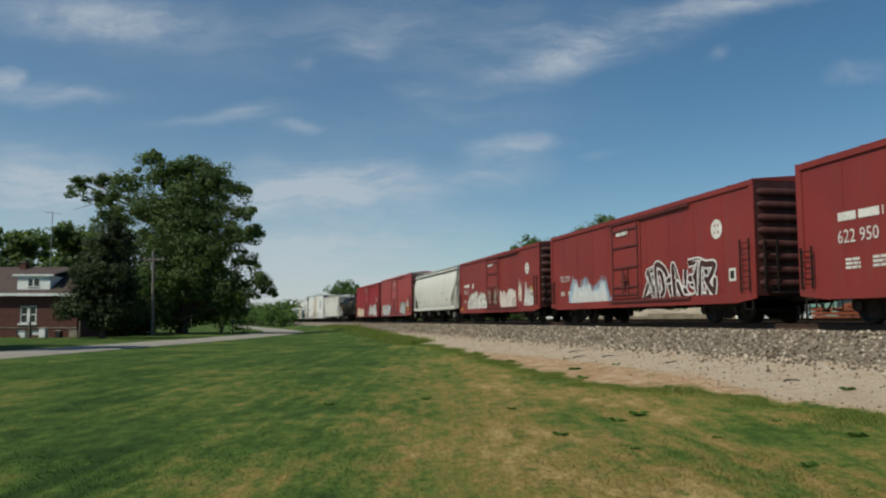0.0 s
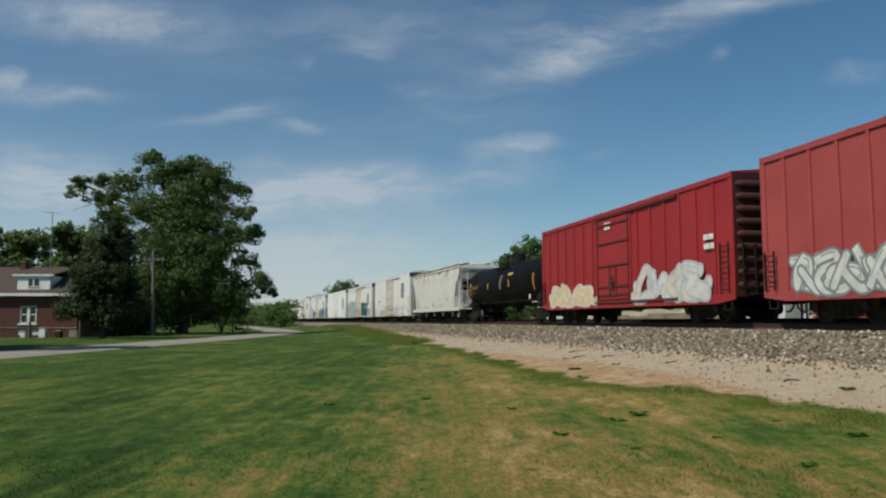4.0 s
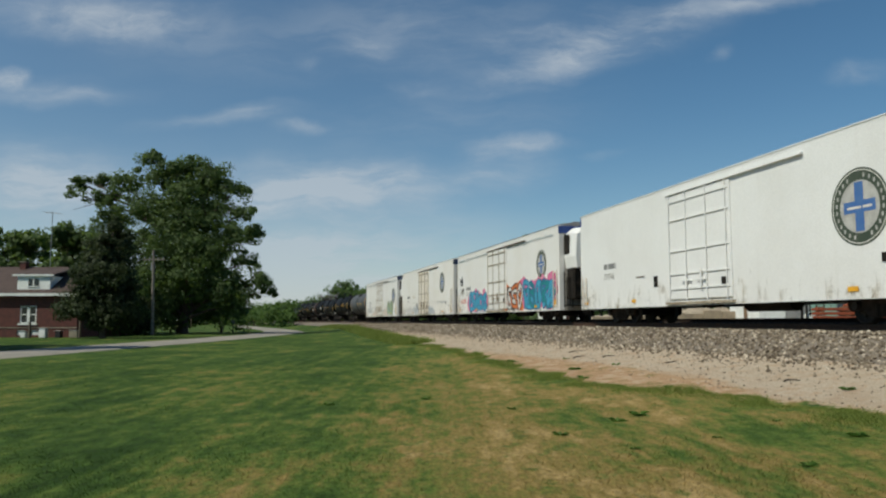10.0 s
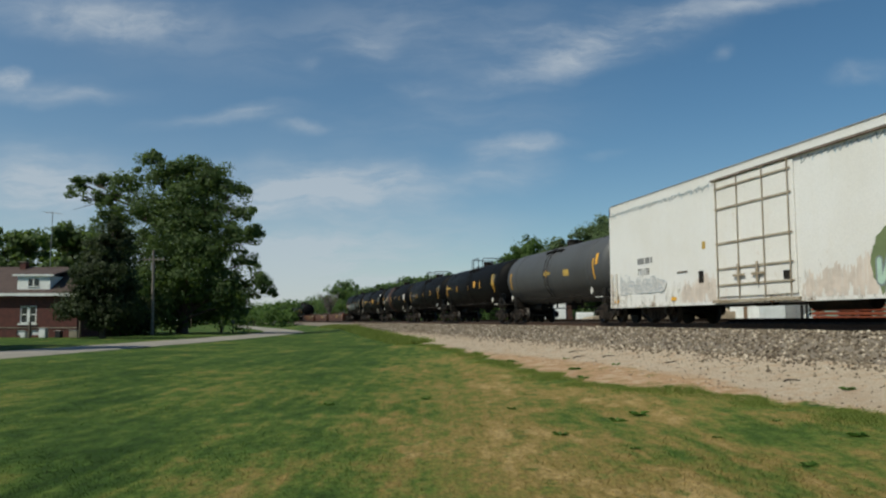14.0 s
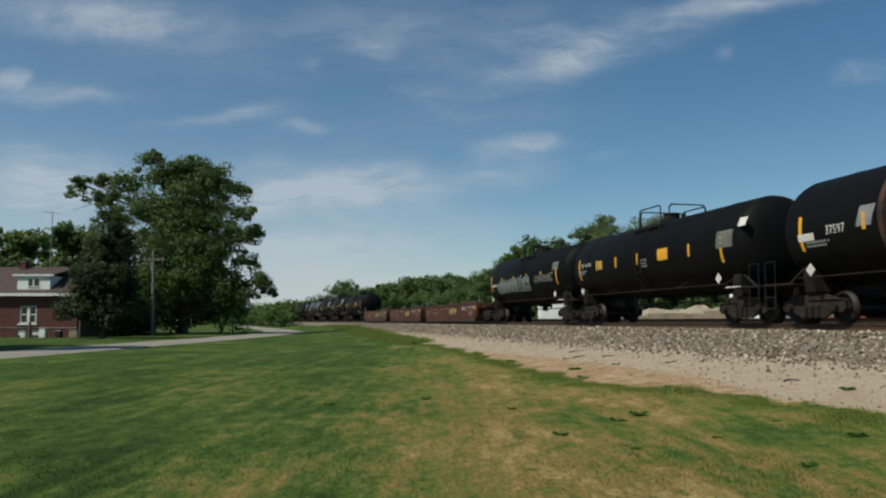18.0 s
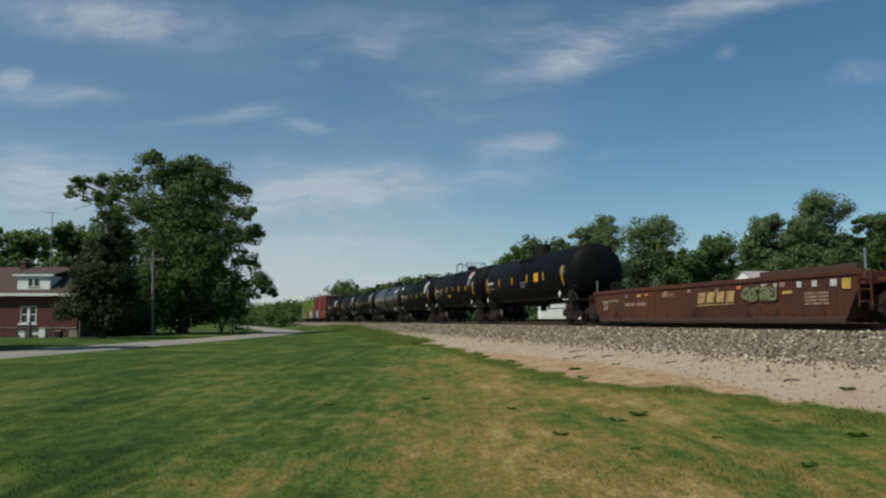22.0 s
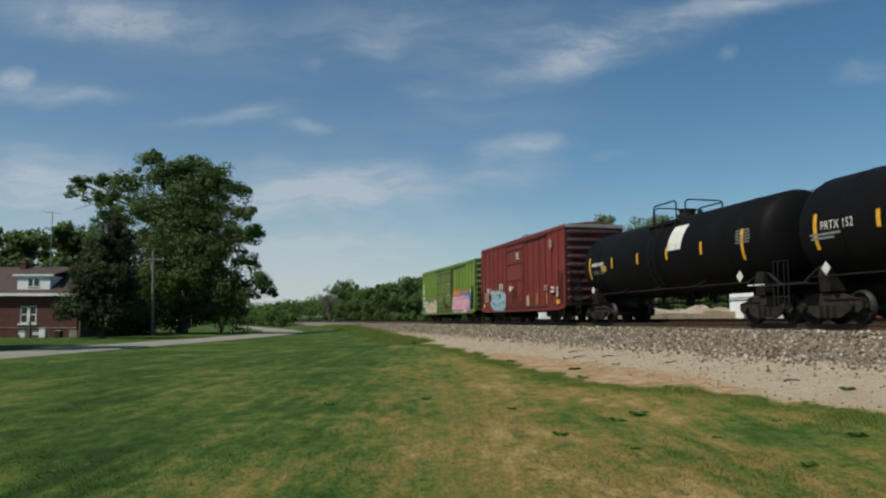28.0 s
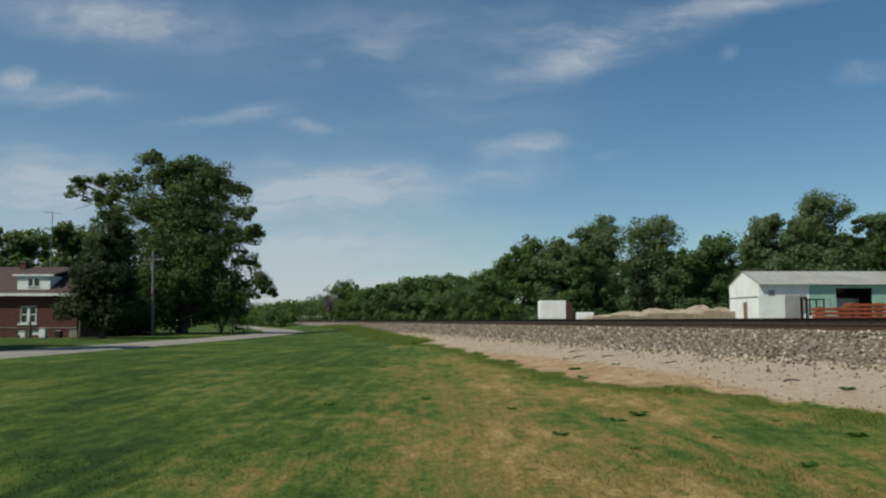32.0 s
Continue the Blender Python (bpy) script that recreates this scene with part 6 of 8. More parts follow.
    if line:
        drip_line(car, -h + 0.1, d0 - 0.2, eave - 0.33, "g_slate", line)
        drip_line(car, d1 + 0.3, h - 0.8, eave - 0.36, "g_slate", line + 1)
    return car, (t_front + t_rear) / 2, h


# ---------------------------------------------------------------- train: covered hoppers
def hopper(label, t_front, t_rear, paint, eave, sill, curved, bays=3, rusty=False):
    length = (t_rear - t_front) * SPEED
    h = length / 2
    car = thing("covered_hopper", label, "hopper car", "covered hoppers of the freight train")
    x_in = h - 1.55          # the lower body is shorter than the top: sloping ends
    if curved:
        prof = [(0.98, sill), (1.45, sill + 0.08), (1.55, sill + 0.9), (1.55, sill + 1.7), (1.48, sill + 2.3), (1.30, eave)]
    else:
        prof = [(1.50, sill), (1.54, sill + 0.1), (1.55, sill + 1.0), (1.55, sill + 2.0), (1.55, sill + 2.6), (1.52, eave)]
    fine = []
    for k in range(len(prof) - 1):
        a, b, c_, d = prof[max(k - 1, 0)], prof[k], prof[k + 1], prof[min(k + 2, len(prof) - 1)]
        for q in range(5):
            t = q / 5
            fine.append(tuple(0.5 * (2 * b[j] + (c_[j] - a[j]) * t + (2 * a[j] - 5 * b[j] + 4 * c_[j] - d[j]) * t * t + (3 * b[j] - a[j] - 3 * c_[j] + d[j]) * t ** 3) for j in (0, 1)))
    prof = fine + [prof[-1]] if curved else prof
    rings = []
    for y, z in prof:
        t = (z - prof[0][1]) / (eave - prof[0][1])
        a_, b_ = (0.22, 0.62) if curved else (0.42, 1.0)
        reach = (x_in + 0.1) if t < a_ else x_in + 0.1 + (h - x_in - 0.15) * min((t - a_) / (b_ - a_), 1.0)
        if t > 0.80:
            reach = h - 0.05
        rings.append([(-reach, -y, z), (reach, -y, z), (reach, y, z), (-reach, y, z)])
    part("body", Geo().loft(rings, True, False), M[paint], car)
    # sloping end sheets, coloured black for the shade in the recess behind the corner posts
    for s in (-1, 1):
        g = Geo().loft([[(s * (x_in - 1.1), y, sill + 0.05), (s * (x_in - 1.05), y, sill + 0.05), (s * (h - 0.1), y, eave - 0.6), (s * (h - 0.15), y, eave - 0.6)] for y in (-1.25, 1.25)])
        part("slope_sheet", g, M["under"], car)
        cp = Geo()
        for y in (-1, 1):
            cp.box(s * h - 0.05, s * h + 0.05, y * 1.48 - 0.05, y * 1.48 + 0.05, sill, (sill + 1.6) if curved else (eave - 0.15), 0.012)
        if not curved:
            cp.box(s * h - 0.08, s * h + 0.08, -1.5, 1.5, eave - 0.2, eave, 0.02)
        part("end_frame", cp, M[paint], car)
        # panel greyed in colour for the shade on the end
        part("end_panel", Geo().box(s * (h - 0.04), s * h, -1.42, 1.42, eave - 0.95, eave - 0.2), M["white_end"], car)
        part("end_deck", Geo().box(s * (x_in - 0.6), s * (h + 0.35), -1.45, 1.45, sill - 0.08, sill, 0.01), M[paint], car)
        st = Geo().cyl((s * (x_in - 0.5), -0.4, sill), (s * (h - 0.5), -0.4, eave - 1.0), 0.06, n=8).cyl((s * (x_in - 0.5), 0.4, sill), (s * (h - 0.5), 0.4, eave - 1.0), 0.06, n=8)
        part("end_strut", st, M[paint], car)
        for y in (-1.48, 1.2):
            ladder(car, s * (h - 0.32), y, sill - 0.05, (sill + 1.6) if curved else (eave - 0.35), 0.45, paint, rungs=5 if curved else 8, off=0.05)
        ladder(car, s * h, -1.15, sill, (sill + 1.6) if curved else (eave - 0.2), 0.45, paint, True, 5 if curved else 8, s * 0.09)
        add_truck(car, s * (h - 1.75))
        stirrup(car, s * (h - 0.35), paint)
    if rusty:
        part("rust_stain", Geo().box(h - 0.065, h + 0.065, -1.556, -1.538, eave - 1.15, eave - 0.03), M["rust"], car, "rust run down the corner post")
    # sill, side posts, roof with hatch covers and running board
    for y in (-1, 1):
        part("side_sill", Geo().box(-h + 0.1, h - 0.1, y * 1.50 - 0.06, y * 1.50 + 0.06, sill - 0.16, sill + 0.06, 0.015), M[paint], car)
        part("top_chord", Geo().box(-h, h, y * (1.36 if curved else 1.53) - 0.05, y * (1.36 if curved else 1.53) + 0.05, eave - 0.06, eave + 0.05, 0.015), M[paint], car)
    w = 1.34 if curved else 1.53
    rf = part("roof", Geo().loft([[(x, y, z) for y, z in ((-w, eave), (-w * 0.7, eave + 0.14), (0, eave + 0.20), (w * 0.7, eave + 0.14), (w, eave))] for x in (-h, h)]), M[paint], car)
    hatch = Geo().box(-0.9, 0.9, -0.32, 0.32, eave + 0.19, eave + 0.30, 0.03).mesh("hatch_cover", M[paint])
    for i in range(6):
        part("hatch_cover", hatch, None, rf, at=pose(-h + 1.6 + i * (length - 3.2) / 5, 0, 0))
    rb = Geo()
    for y in (-w - 0.02, w + 0.02):
        s = 1 if y > 0 else -1
        rb.box(-h + 0.1, h - 0.1, y - s * 0.7 - 0.18, y - s * 0.7 + 0.18, eave + 0.24, eave + 0.27)
    part("running_board", rb, M["board"], car)
    for y in (-1, 1):
        part("board_edge", Geo().box(-h + 0.12, h - 0.12, y * (w - (0.10 if curved else 0.03)) - 0.02, y * (w - (0.10 if curved else 0.03)) + 0.02, eave + 0.02, eave + (0.28 if curved else 0.20)), M["board" if curved else "board_rust"], car)
        if curved:
            part("eave_tube", Geo().cyl((-h + 0.06, y * (w + 0.05), eave + 0.01), (h - 0.06, y * (w + 0.05), eave + 0.01), 0.085, n=12), M[paint], car)
    if not curved:
        dirt_shade(car, h - 1.5, ("dirt_tan", "dirt_rust"), sill + 0.1, sill + 1.5, -1.5535)
        for k, mat in enumerate(("tan_eave", "rust_eave")):
            y0, y1 = -1.5535 - 0.0008 * k, -1.5235 - 0.0008 * k
            part("dirt_shade_film", Geo().add([(-h + 0.1, y0, sill + 1.55), (h - 0.1, y0, sill + 1.55), (h - 0.1, y0, sill + 2.6), (h - 0.1, y1, eave - 0.02), (-h + 0.1, y1, eave - 0.02), (-h + 0.1, y0, sill + 2.6)], [(0, 1, 2, 5), (5, 2, 3, 4)]), M[mat], car)
        seam = Geo().box(-0.009, 0.009, -1.5565, -1.546, sill + 0.1, sill + 2.6).mesh("panel_seam", M["hopper_seam"])
        for k in range(11):
            part("panel_seam", seam, None, car, at=pose(-h + 2.0 + k * (length - 4.0) / 10, 0, 0))
    stan = Geo()
    for i in range(9):
        x = -h + 0.15 + i * (length - 0.3) / 8
        for y in (-1, 1):
            stan.box(x - 0.025, x + 0.025, y * w - 0.03, y * w + 0.03, eave, eave + 0.22)
    stan.pipe([(-h + 0.1, -w, eave + 0.22), (h - 0.1, -w, eave + 0.22)], 0.02)
    stan.pipe([(-h + 0.1, w, eave + 0.22), (h - 0.1, w, eave + 0.22)], 0.02)
    part("roof_rail", stan, M[paint], car)
    # hopper bottoms, coloured black for the shade under the car, and gates
    for i in range(bays):
        x = -x_in + 0.9 + (i + 0.5) * (2 * x_in - 1.8) / bays
        q = (2 * x_in - 1.8) / bays / 2
        b = part("hopper_bay", Geo().loft([[(x - q * k, -yw, z), (x + q * k, -yw, z), (x + q * k, yw, z), (x - q * k, yw, z)] for k, yw, z in ((0.98, 1.38, sill - 0.02), (0.30, 0.62, 0.42), (0.30, 0.62, 0.32))]), M["under"], car)
        part("outlet_gate", Geo().box(x - q * 0.42, x + q * 0.42, -0.75, 0.75, 0.25, 0.33).cyl((x, -0.95, 0.36), (x, 0.95, 0.36), 0.04, n=6), M["truck"], b)
    for i in range(bays + 1):
        x = -x_in + 0.9 + i * (2 * x_in - 1.8) / bays
        for y in (-1.44, 1.36):
            part("sill_bracket", Geo().prism([(x - 0.35, sill - 0.14), (x + 0.35, sill - 0.14), (x + 0.16, sill - 0.6), (x - 0.16, sill - 0.6)], y, y + 0.08), M["hopper_bay"], car)
    brake_gear(car, h)
    add_couplers(car, h, 0.75)
    return car, (t_front + t_rear) / 2, h


# ---------------------------------------------------------------- train: tank cars
TANK_R, TANK_Z = 1.50, 2.50


def on_tank(car, x, up, w, h, mat, name, label="", lean=0.0, r=None):
    """A patch painted on the shell; up: height above the tank's mid line, along the curve."""
    r = (r or TANK_R) + 0.006
    g, n, vs = Geo(), 6, []
    for i in range(n + 1):
        s = up - h / 2 + h * i / n
        a = s / r
        for k in (-1, 1):
            vs.append((x + k * w / 2 + lean * (i / n - 0.5) * h, -r * math.cos(a), TANK_Z + r * math.sin(a)))
    g.add(vs, [(2 * i, 2 * i + 1, 2 * i + 3, 2 * i + 2) for i in range(n)], True)
    return part(name, g, M[mat], car, label)


def tank_text(car, text, x, up, h, mat, squeeze=0.9):
    vs, fs = letters(text, h, squeeze)
    r = TANK_R + 0.007
    out = [(x + a, -r * math.cos((up + c) / r), TANK_Z + r * math.sin((up + c) / r)) for a, _, c in vs]
    return part("lettering", Geo().add(out, fs), M[mat], car)


def tank_bars(car, x, up, w, h, rows, mat, seed=0):
    rr = random.Random(seed)
    step = h / rows
    for i in range(rows):
        k = rr.uniform(0.6, 1.0)
        on_tank(car, x + w * k / 2, up + h - (i + 0.5) * step, w * k, step * 0.6, mat, "stencil")


def shield(car, x, up, white=False):
    """An emblem in red, white and blue, or faded to white and grey, with no lettering."""
    def patch(rows, off, mat, name, label=""):
        r = TANK_R + off
        vs = []
        for s, w in rows:
            a = (up + s) / r
            vs += [(x + 0.12 * s - w, -r * math.cos(a), TANK_Z + r * math.sin(a)), (x + 0.12 * s + w, -r * math.cos(a), TANK_Z + r * math.sin(a))]
        g = Geo().add(vs, [(2 * i, 2 * i + 1, 2 * i + 3, 2 * i + 2) for i in range(len(rows) - 1)], True)
        return part(name, g, M[mat], car, label)

    patch([(-0.62, 0.02), (-0.45, 0.20), (-0.2, 0.36), (0.1, 0.44), (0.4, 0.46), (0.52, 0.46)], 0.007, "mark_white", "emblem", "white shield emblem" if white else "shield emblem in red, white and blue")
    patch([(0.22, 0.39), (0.35, 0.40), (0.46, 0.40)], 0.011, "mark_dim" if white else "mark_coral", "emblem_band")
    patch([(-0.52, 0.04), (-0.38, 0.18), (-0.18, 0.31), (0.02, 0.37)] if not white else [(-0.36, 0.06), (-0.30, 0.12), (-0.14, 0.20), (-0.08, 0.20)], 0.011, "mark_grey" if white else "mark_teal", "emblem_field")


def tank_car(label, t_front, t_rear, paint="tank", rail=True, dome=False, stripes=6, ring=0.35, platform="under", radius=1.50):
    global TANK_R, TANK_Z
    TANK_R, TANK_Z = radius, 1.0 + radius
    t_front, t_rear = t_front - 0.045, t_rear + 0.035      # the domed heads reach past the side strips
    length = (t_rear - t_front) * SPEED
    h = length / 2
    car = thing("tank_car", label, "tank car", "black tank cars of the freight train")
    R, Z = TANK_R, TANK_Z
    prof = [(-h, 0.0)]
    for i in range(1, 8):
        a = math.pi / 2 * i / 7
        prof.append((-h + 0.62 * (1 - math.cos(a)), R * math.sin(a)))
    prof += [(-1.2, R), (1.2, R)]
    prof += [(-x, r) for x, r in reversed(prof[:8])]
    prof[0], prof[-1] = (-h, 0.02), (h, 0.02)
    shell = part("tank_shell", Geo().lathe(prof, 40, Z), M[paint], car)
    hoop = [[(x, r * math.sin(2 * math.pi * i / 40), Z + r * math.cos(2 * math.pi * i / 40)) for i in range(40)] for x, r in ((-0.03, R + 0.001), (-0.03, R + 0.012), (0.03, R + 0.012), (0.03, R + 0.001))]
    band = Geo().loft(hoop, False, True).mesh("weld_band", M[paint])
    for x in (-h + 2.1, h - 2.1, ring, ring - 0.55):
        part("weld_band", band, None, shell, at=pose(x, 0, 0))
    for s in (-1, 1):
        # stub sill, bolster saddle, end platform with hand rails and steps
        part("stub_sill", Geo().box(s * (h - 2.6), s * (h + 0.55), -0.32, 0.32, 0.72, 1.10, 0.02), M["under"], car)
        sad = Geo()
        rings = []
        for x in (-0.20, 0.20):
            rings.append([(s * (h - 1.0) + x, yy, zz) for yy, zz in ((-1.15, 0.85), (1.15, 0.85), (1.20, 1.25), (1.12, Z - 0.78), (0.6, Z - R + 0.10), (-0.6, Z - R + 0.10), (-1.12, Z - 0.78), (-1.20, 1.25))])
        part("saddle", sad.loft(rings), M["under"], car)
        part("end_platform", Geo().box(s * (h - 0.75), s * (h + 0.55), -1.48, 1.48, 1.06, 1.12, 0.01), M["under"], car)
        brace = Geo()
        for y in (-1.1, 1.1):
            brace.cyl((s * (h - 0.1), y, 1.1), (s * (h - 1.15), y * 0.98, 1.75), 0.05, n=6)
        part("brace", brace, M["under"], car)
        for y in (-1.46, 1.46):
            hr = Geo()
            hr.pipe([(s * (h + 0.5), y, 1.1), (s * (h + 0.5), y, 1.75), (s * (h + 0.05), y, 1.75), (s * (h + 0.05), y, 1.1)], 0.013)
            part("hand_rail", hr, M["pipe_black"], car)
        for y in (-1.47, 1.47):
            steps = Geo()
            steps.pipe([(s * (h + 0.5), y, 1.08), (s * (h + 0.5), y, 0.42), (s * (h + 0.05), y, 0.42), (s * (h + 0.05), y, 1.08)], 0.02)
            steps.cyl((s * (h + 0.5), y, 0.74), (s * (h + 0.05), y, 0.74), 0.02, n=6)
            part("sill_step", steps, M["under"], car)
        add_truck(car, s * (h - 0.95))
    # long hand rails and bottom outlet
    for y in (-1, 1):
        g = Geo().pipe([(-h + 1.0, y * 1.5, 1.22), (h - 1.0, y * 1.5, 1.22)], 0.02)
        for i in range(5):
            x = -h + 1.2 + i * (length - 2.4) / 4
            g.cyl((x, y * 1.5, 1.22), (x, y * 1.05, 1.45), 0.015, n=5)
        part("side_rail", g, M["under"], car)
    out = Geo().cyl((0, 0, Z - R - 0.35), (0, 0, Z - R + 0.05), 0.16, n=10).box(-0.35, 0.35, -0.3, 0.3, Z - R - 0.12, Z - R, 0.02)
    for x in (-2.2, -1.1, 1.1, 2.2):
        part("drain_pipe", Geo().cyl((x, -0.5, Z - R - 0.22), (x, -0.5, Z - R + 0.25), 0.05, n=6), M["under"], car)
    part("bottom_outlet", out, M["under"], car)
    # top: manway, valves, platform and rails
    top = Z + R
    man = Geo().cyl((0, 0, top - 0.1), (0, 0, top + (0.48 if dome else 0.24)), 0.46 if dome else 0.30, n=18)
    man.cyl((0, 0, top + (0.48 if dome else 0.24)), (0, 0, top + (0.54 if dome else 0.29)), 0.40 if dome else 0.34, n=18)
    for x in (-0.75, 0.7):
        man.cyl((x, 0.1, top - 0.05), (x, 0.1, top + 0.2), 0.10, n=8)
    part("manway", man, M[platform], car, "manway with valves on top of the tank")
    pl = Geo()
    for y in (-0.9, 0.9):
        pl.box(-1.1, 1.1, y - 0.2, y + 0.2, top - 0.34, top - 0.30)
        for x in (-1.0, 0, 1.0):
            pl.box(x - 0.03, x + 0.03, y - 0.2, y + 0.2, top - 0.55, top - 0.34)
    part("top_platform", pl, M[platform], car)
    if rail:
        g = Geo()
        up, low, c_ = top + 0.48, top - 0.32, 0.10
        for y in (-0.95, 0.95):
            g.pipe([(-0.85, y, low), (-0.85, y, up - c_), (-0.85 + c_, y, up), (0.85 - c_, y, up), (0.85, y, up - c_), (0.85, y, low)], 0.028)
        for x in (-1.15, 1.15):
            g.pipe([(x, -0.75, low + 0.1), (x, -0.75, up - c_), (x, -0.75 + c_, up), (x, 0.75 - c_, up), (x, 0.75, up - c_), (x, 0.75, low + 0.1)], 0.028)
        part("platform_rail", g, M["pipe_black"], car)
    lg = Geo()
    for x in (-0.22, 0.22):
        pts = [(x, -(R + 0.12) * math.cos(a), Z + (R + 0.12) * math.sin(a)) for a in [math.radians(v) for v in (-50, -25, 0, 25, 50, 66)]]
        lg.pipe(pts, 0.016)
    for i in range(9):
        a = math.radians(-48 + i * 14)
        lg.cyl((-0.22, -(R + 0.12) * math.cos(a), Z + (R + 0.12) * math.sin(a)), (0.22, -(R + 0.12) * math.cos(a), Z + (R + 0.12) * math.sin(a)), 0.013, n=5)
    part("tank_ladder", lg, M["under"], car)
    # yellow reflective strips along the side
    for i in range(stripes):
        x = -h + 1.15 + i * (length - 2.5) / (stripes - 1)
        end = i in (0, stripes - 1)
        on_tank(car, x, -0.12 if end else -0.02, 0.13, 0.95 if end else 0.42, "yellow", "reflector")
    brake = Geo().cyl((h + 0.35, 0.6, 1.7), (h + 0.40, 0.6, 1.7), 0.28, n=14).cyl((h + 0.3, 0.6, 1.1), (h + 0.3, 0.6, 1.7), 0.03, n=6)
    part("brake_wheel", brake, M["under"], car)
    part("brake_gear", Geo().cyl((-h + 3.0, -0.4, 0.85), (-h + 3.8, -0.4, 0.85), 0.2, n=12).pipe([(-h + 1, -0.3, 0.75), (h - 1, -0.3, 0.75)], 0.025), M["under"], car)
    for x, y in ((h - 1.5, -1.44), (-h + 1.5, -1.44)):
        plate(car, x, 1.42, 0.25, 0.25, "mark_white", y - 0.06, "placard", math.pi / 4)
    bars(car, h - 1.15, 1.10, 0.8, 0.07, 1, "mark_white", -1.49, 3)
    add_couplers(car, h + 0.45, 0.55)
    return car, (t_front + t_rear) / 2, h


# ---------------------------------------------------------------- train: well cars
def well_car(label, t_front, t_rear, first=False, last=False):
    length = (t_rear - t_front) * SPEED
    h = length / 2
    car = thing("well_car", label, "well car", "articulated well cars of the freight train")
    top, low, wl_ = 1.22, 0.12, h - 0.85
    for y in (-1, 1):
        s = part("side_sheet", Geo().prism([(-h + 0.35, 0.95), (-wl_, low), (wl_, low), (h - 0.35, 0.95), (h - 0.35, top), (-h + 0.35, top)], y * 1.48 - 0.02, y * 1.48 + 0.02), M["well"], car)
        part("top_chord", Geo().box(-h + 0.25, h - 0.25, y * 1.46 - 0.08, y * 1.46 + 0.08, top - 0.02, top + 0.12, 0.015), M["well"], s)
        part("bottom_chord", Geo().box(-wl_, wl_, y * 1.46 - 0.07, y * 1.46 + 0.07, low - 0.08, low + 0.06, 0.015), M["well_dark"], s)
        rib = Geo().box(-0.03, 0.03, y * 1.505 - 0.008, y * 1.505 + 0.008, low + 0.05, top - 0.02).mesh("side_rib", M["well"])
        for i in range(4):
            part("side_rib", rib, None, s, at=pose(-wl_ + 0.3 + i * (2 * wl_ - 0.6) / 3, 0, 0))
    part("floor_pan", Geo().box(-wl_, wl_, -1.42, 1.42, low - 0.02, low + 0.06), M["well_dark"], car)
    for s in (-1, 1):
        b = part("end_bulkhead", Geo().loft([[(s * (wl_ - 0.1), y, low), (s * wl_, y, low), (s * (h - 0.5), y, 1.05), (s * (h - 0.6), y, 1.05)] for y in (-1.42, 1.42)]), M["well_dark"], car)
        part("end_platform", Geo().box(s * (h - 0.5), s * (h + 0.45), -1.15, 1.15, 0.98, 1.12, 0.02), M["well"], car)
        part("cross_sill", Geo().box(s * (h - 0.45), s * (h - 0.15), -1.5, 1.5, 0.95, top + 0.06, 0.02), M["well"], car)
        for y in (-1.35, 1.35):
            part("guide_post", Geo().cyl((s * (h - 0.3), y, top), (s * (h - 0.3), y, top + 0.62), 0.03, n=6), M["metal_grey"], car)
        ladder(car, s * (h - 0.12), -1.48, 0.42, top + 0.02, 0.4, "well", rungs=3, off=0.06)
    add_truck(car, h + 0.50)
    if last:
        add_truck(car, -h - 0.55)
    # lifted stretch of the top chord where the containers lock
    for y in (-1.465, 1.465):
        part("chord_riser", Geo().box(h - 4.2, h - 0.4, y - 0.065, y + 0.065, top + 0.10, top + 0.26, 0.02), M["well_dark"], car)
    r = random.Random(int(t_front * 7))
    for x, z, w, hh, m_ in ((h - 4.0, 1.00, 0.28, 0.26, "mark_dim"), (h - 3.5, 1.00, 0.16, 0.26, "mark_dim"), (h - 2.5, 1.05, 0.20, 0.16, "mark_dim"), (h - 1.9, 1.05, 0.20, 0.16, "mark_dim"), (h - 1.2, 1.04, 0.24, 0.18, "mark_dim"),
                            (h - 0.75, 1.00, 0.30, 0.26, "mark_yellow"), (h - 3.0, 0.86, 0.4, 0.08, "mark_yellow"), (-h + 4.6, 1.04, 0.3, 0.10, "mark_yellow")):
        plate(car, x, z, w, hh, m_, -1.525, "decal", r.uniform(-0.05, 0.05))
    bars(car, h - 2.3, 0.50, 0.9, 0.36, 4, "mark_faded", -1.525, 5)
    bars(car, -h + 3.4, 0.66, 0.8, 0.2, 1, "mark_faded", -1.525, 6)
    bars(car, -h + 4.4, 0.66, 0.8, 0.2, 1, "mark_faded", -1.525, 7)
    bars(car, -h + 1.2, 0.86, 1.6, 0.12, 1, "mark_faded", -1.525, 8)
    bars(car, -h + 6.4, 0.94, 0.9, 0.14, 2, "mark_faded", -1.525, 9)
    # the large company mark as plain slanted bars with an underline
    g = Geo()
    x0 = 0.6
    for i in range(4):
        a = x0 + i * 0.54
        g.prism([(a, 0.66), (a + 0.44, 0.66), (a + 0.52, 1.00), (a + 0.08, 1.00)], -1.525, -1.529)
    g.prism([(x0 - 0.05, 0.56), (x0 + 2.1, 0.59), (x0 + 2.1, 0.62), (x0 - 0.05, 0.61)], -1.525, -1.529)
    part("company_mark", g, M["mark_mustard"], car)
    # dark film that puts the lower side's shade into colour
    dirt_shade(car, wl_ + 0.05, ("well_shade",), 0.13, 1.2, -1.5145)
    flat_text(car, "53", -h + 1.35, 0.55, 0.34, "mark_dim", -1.526)
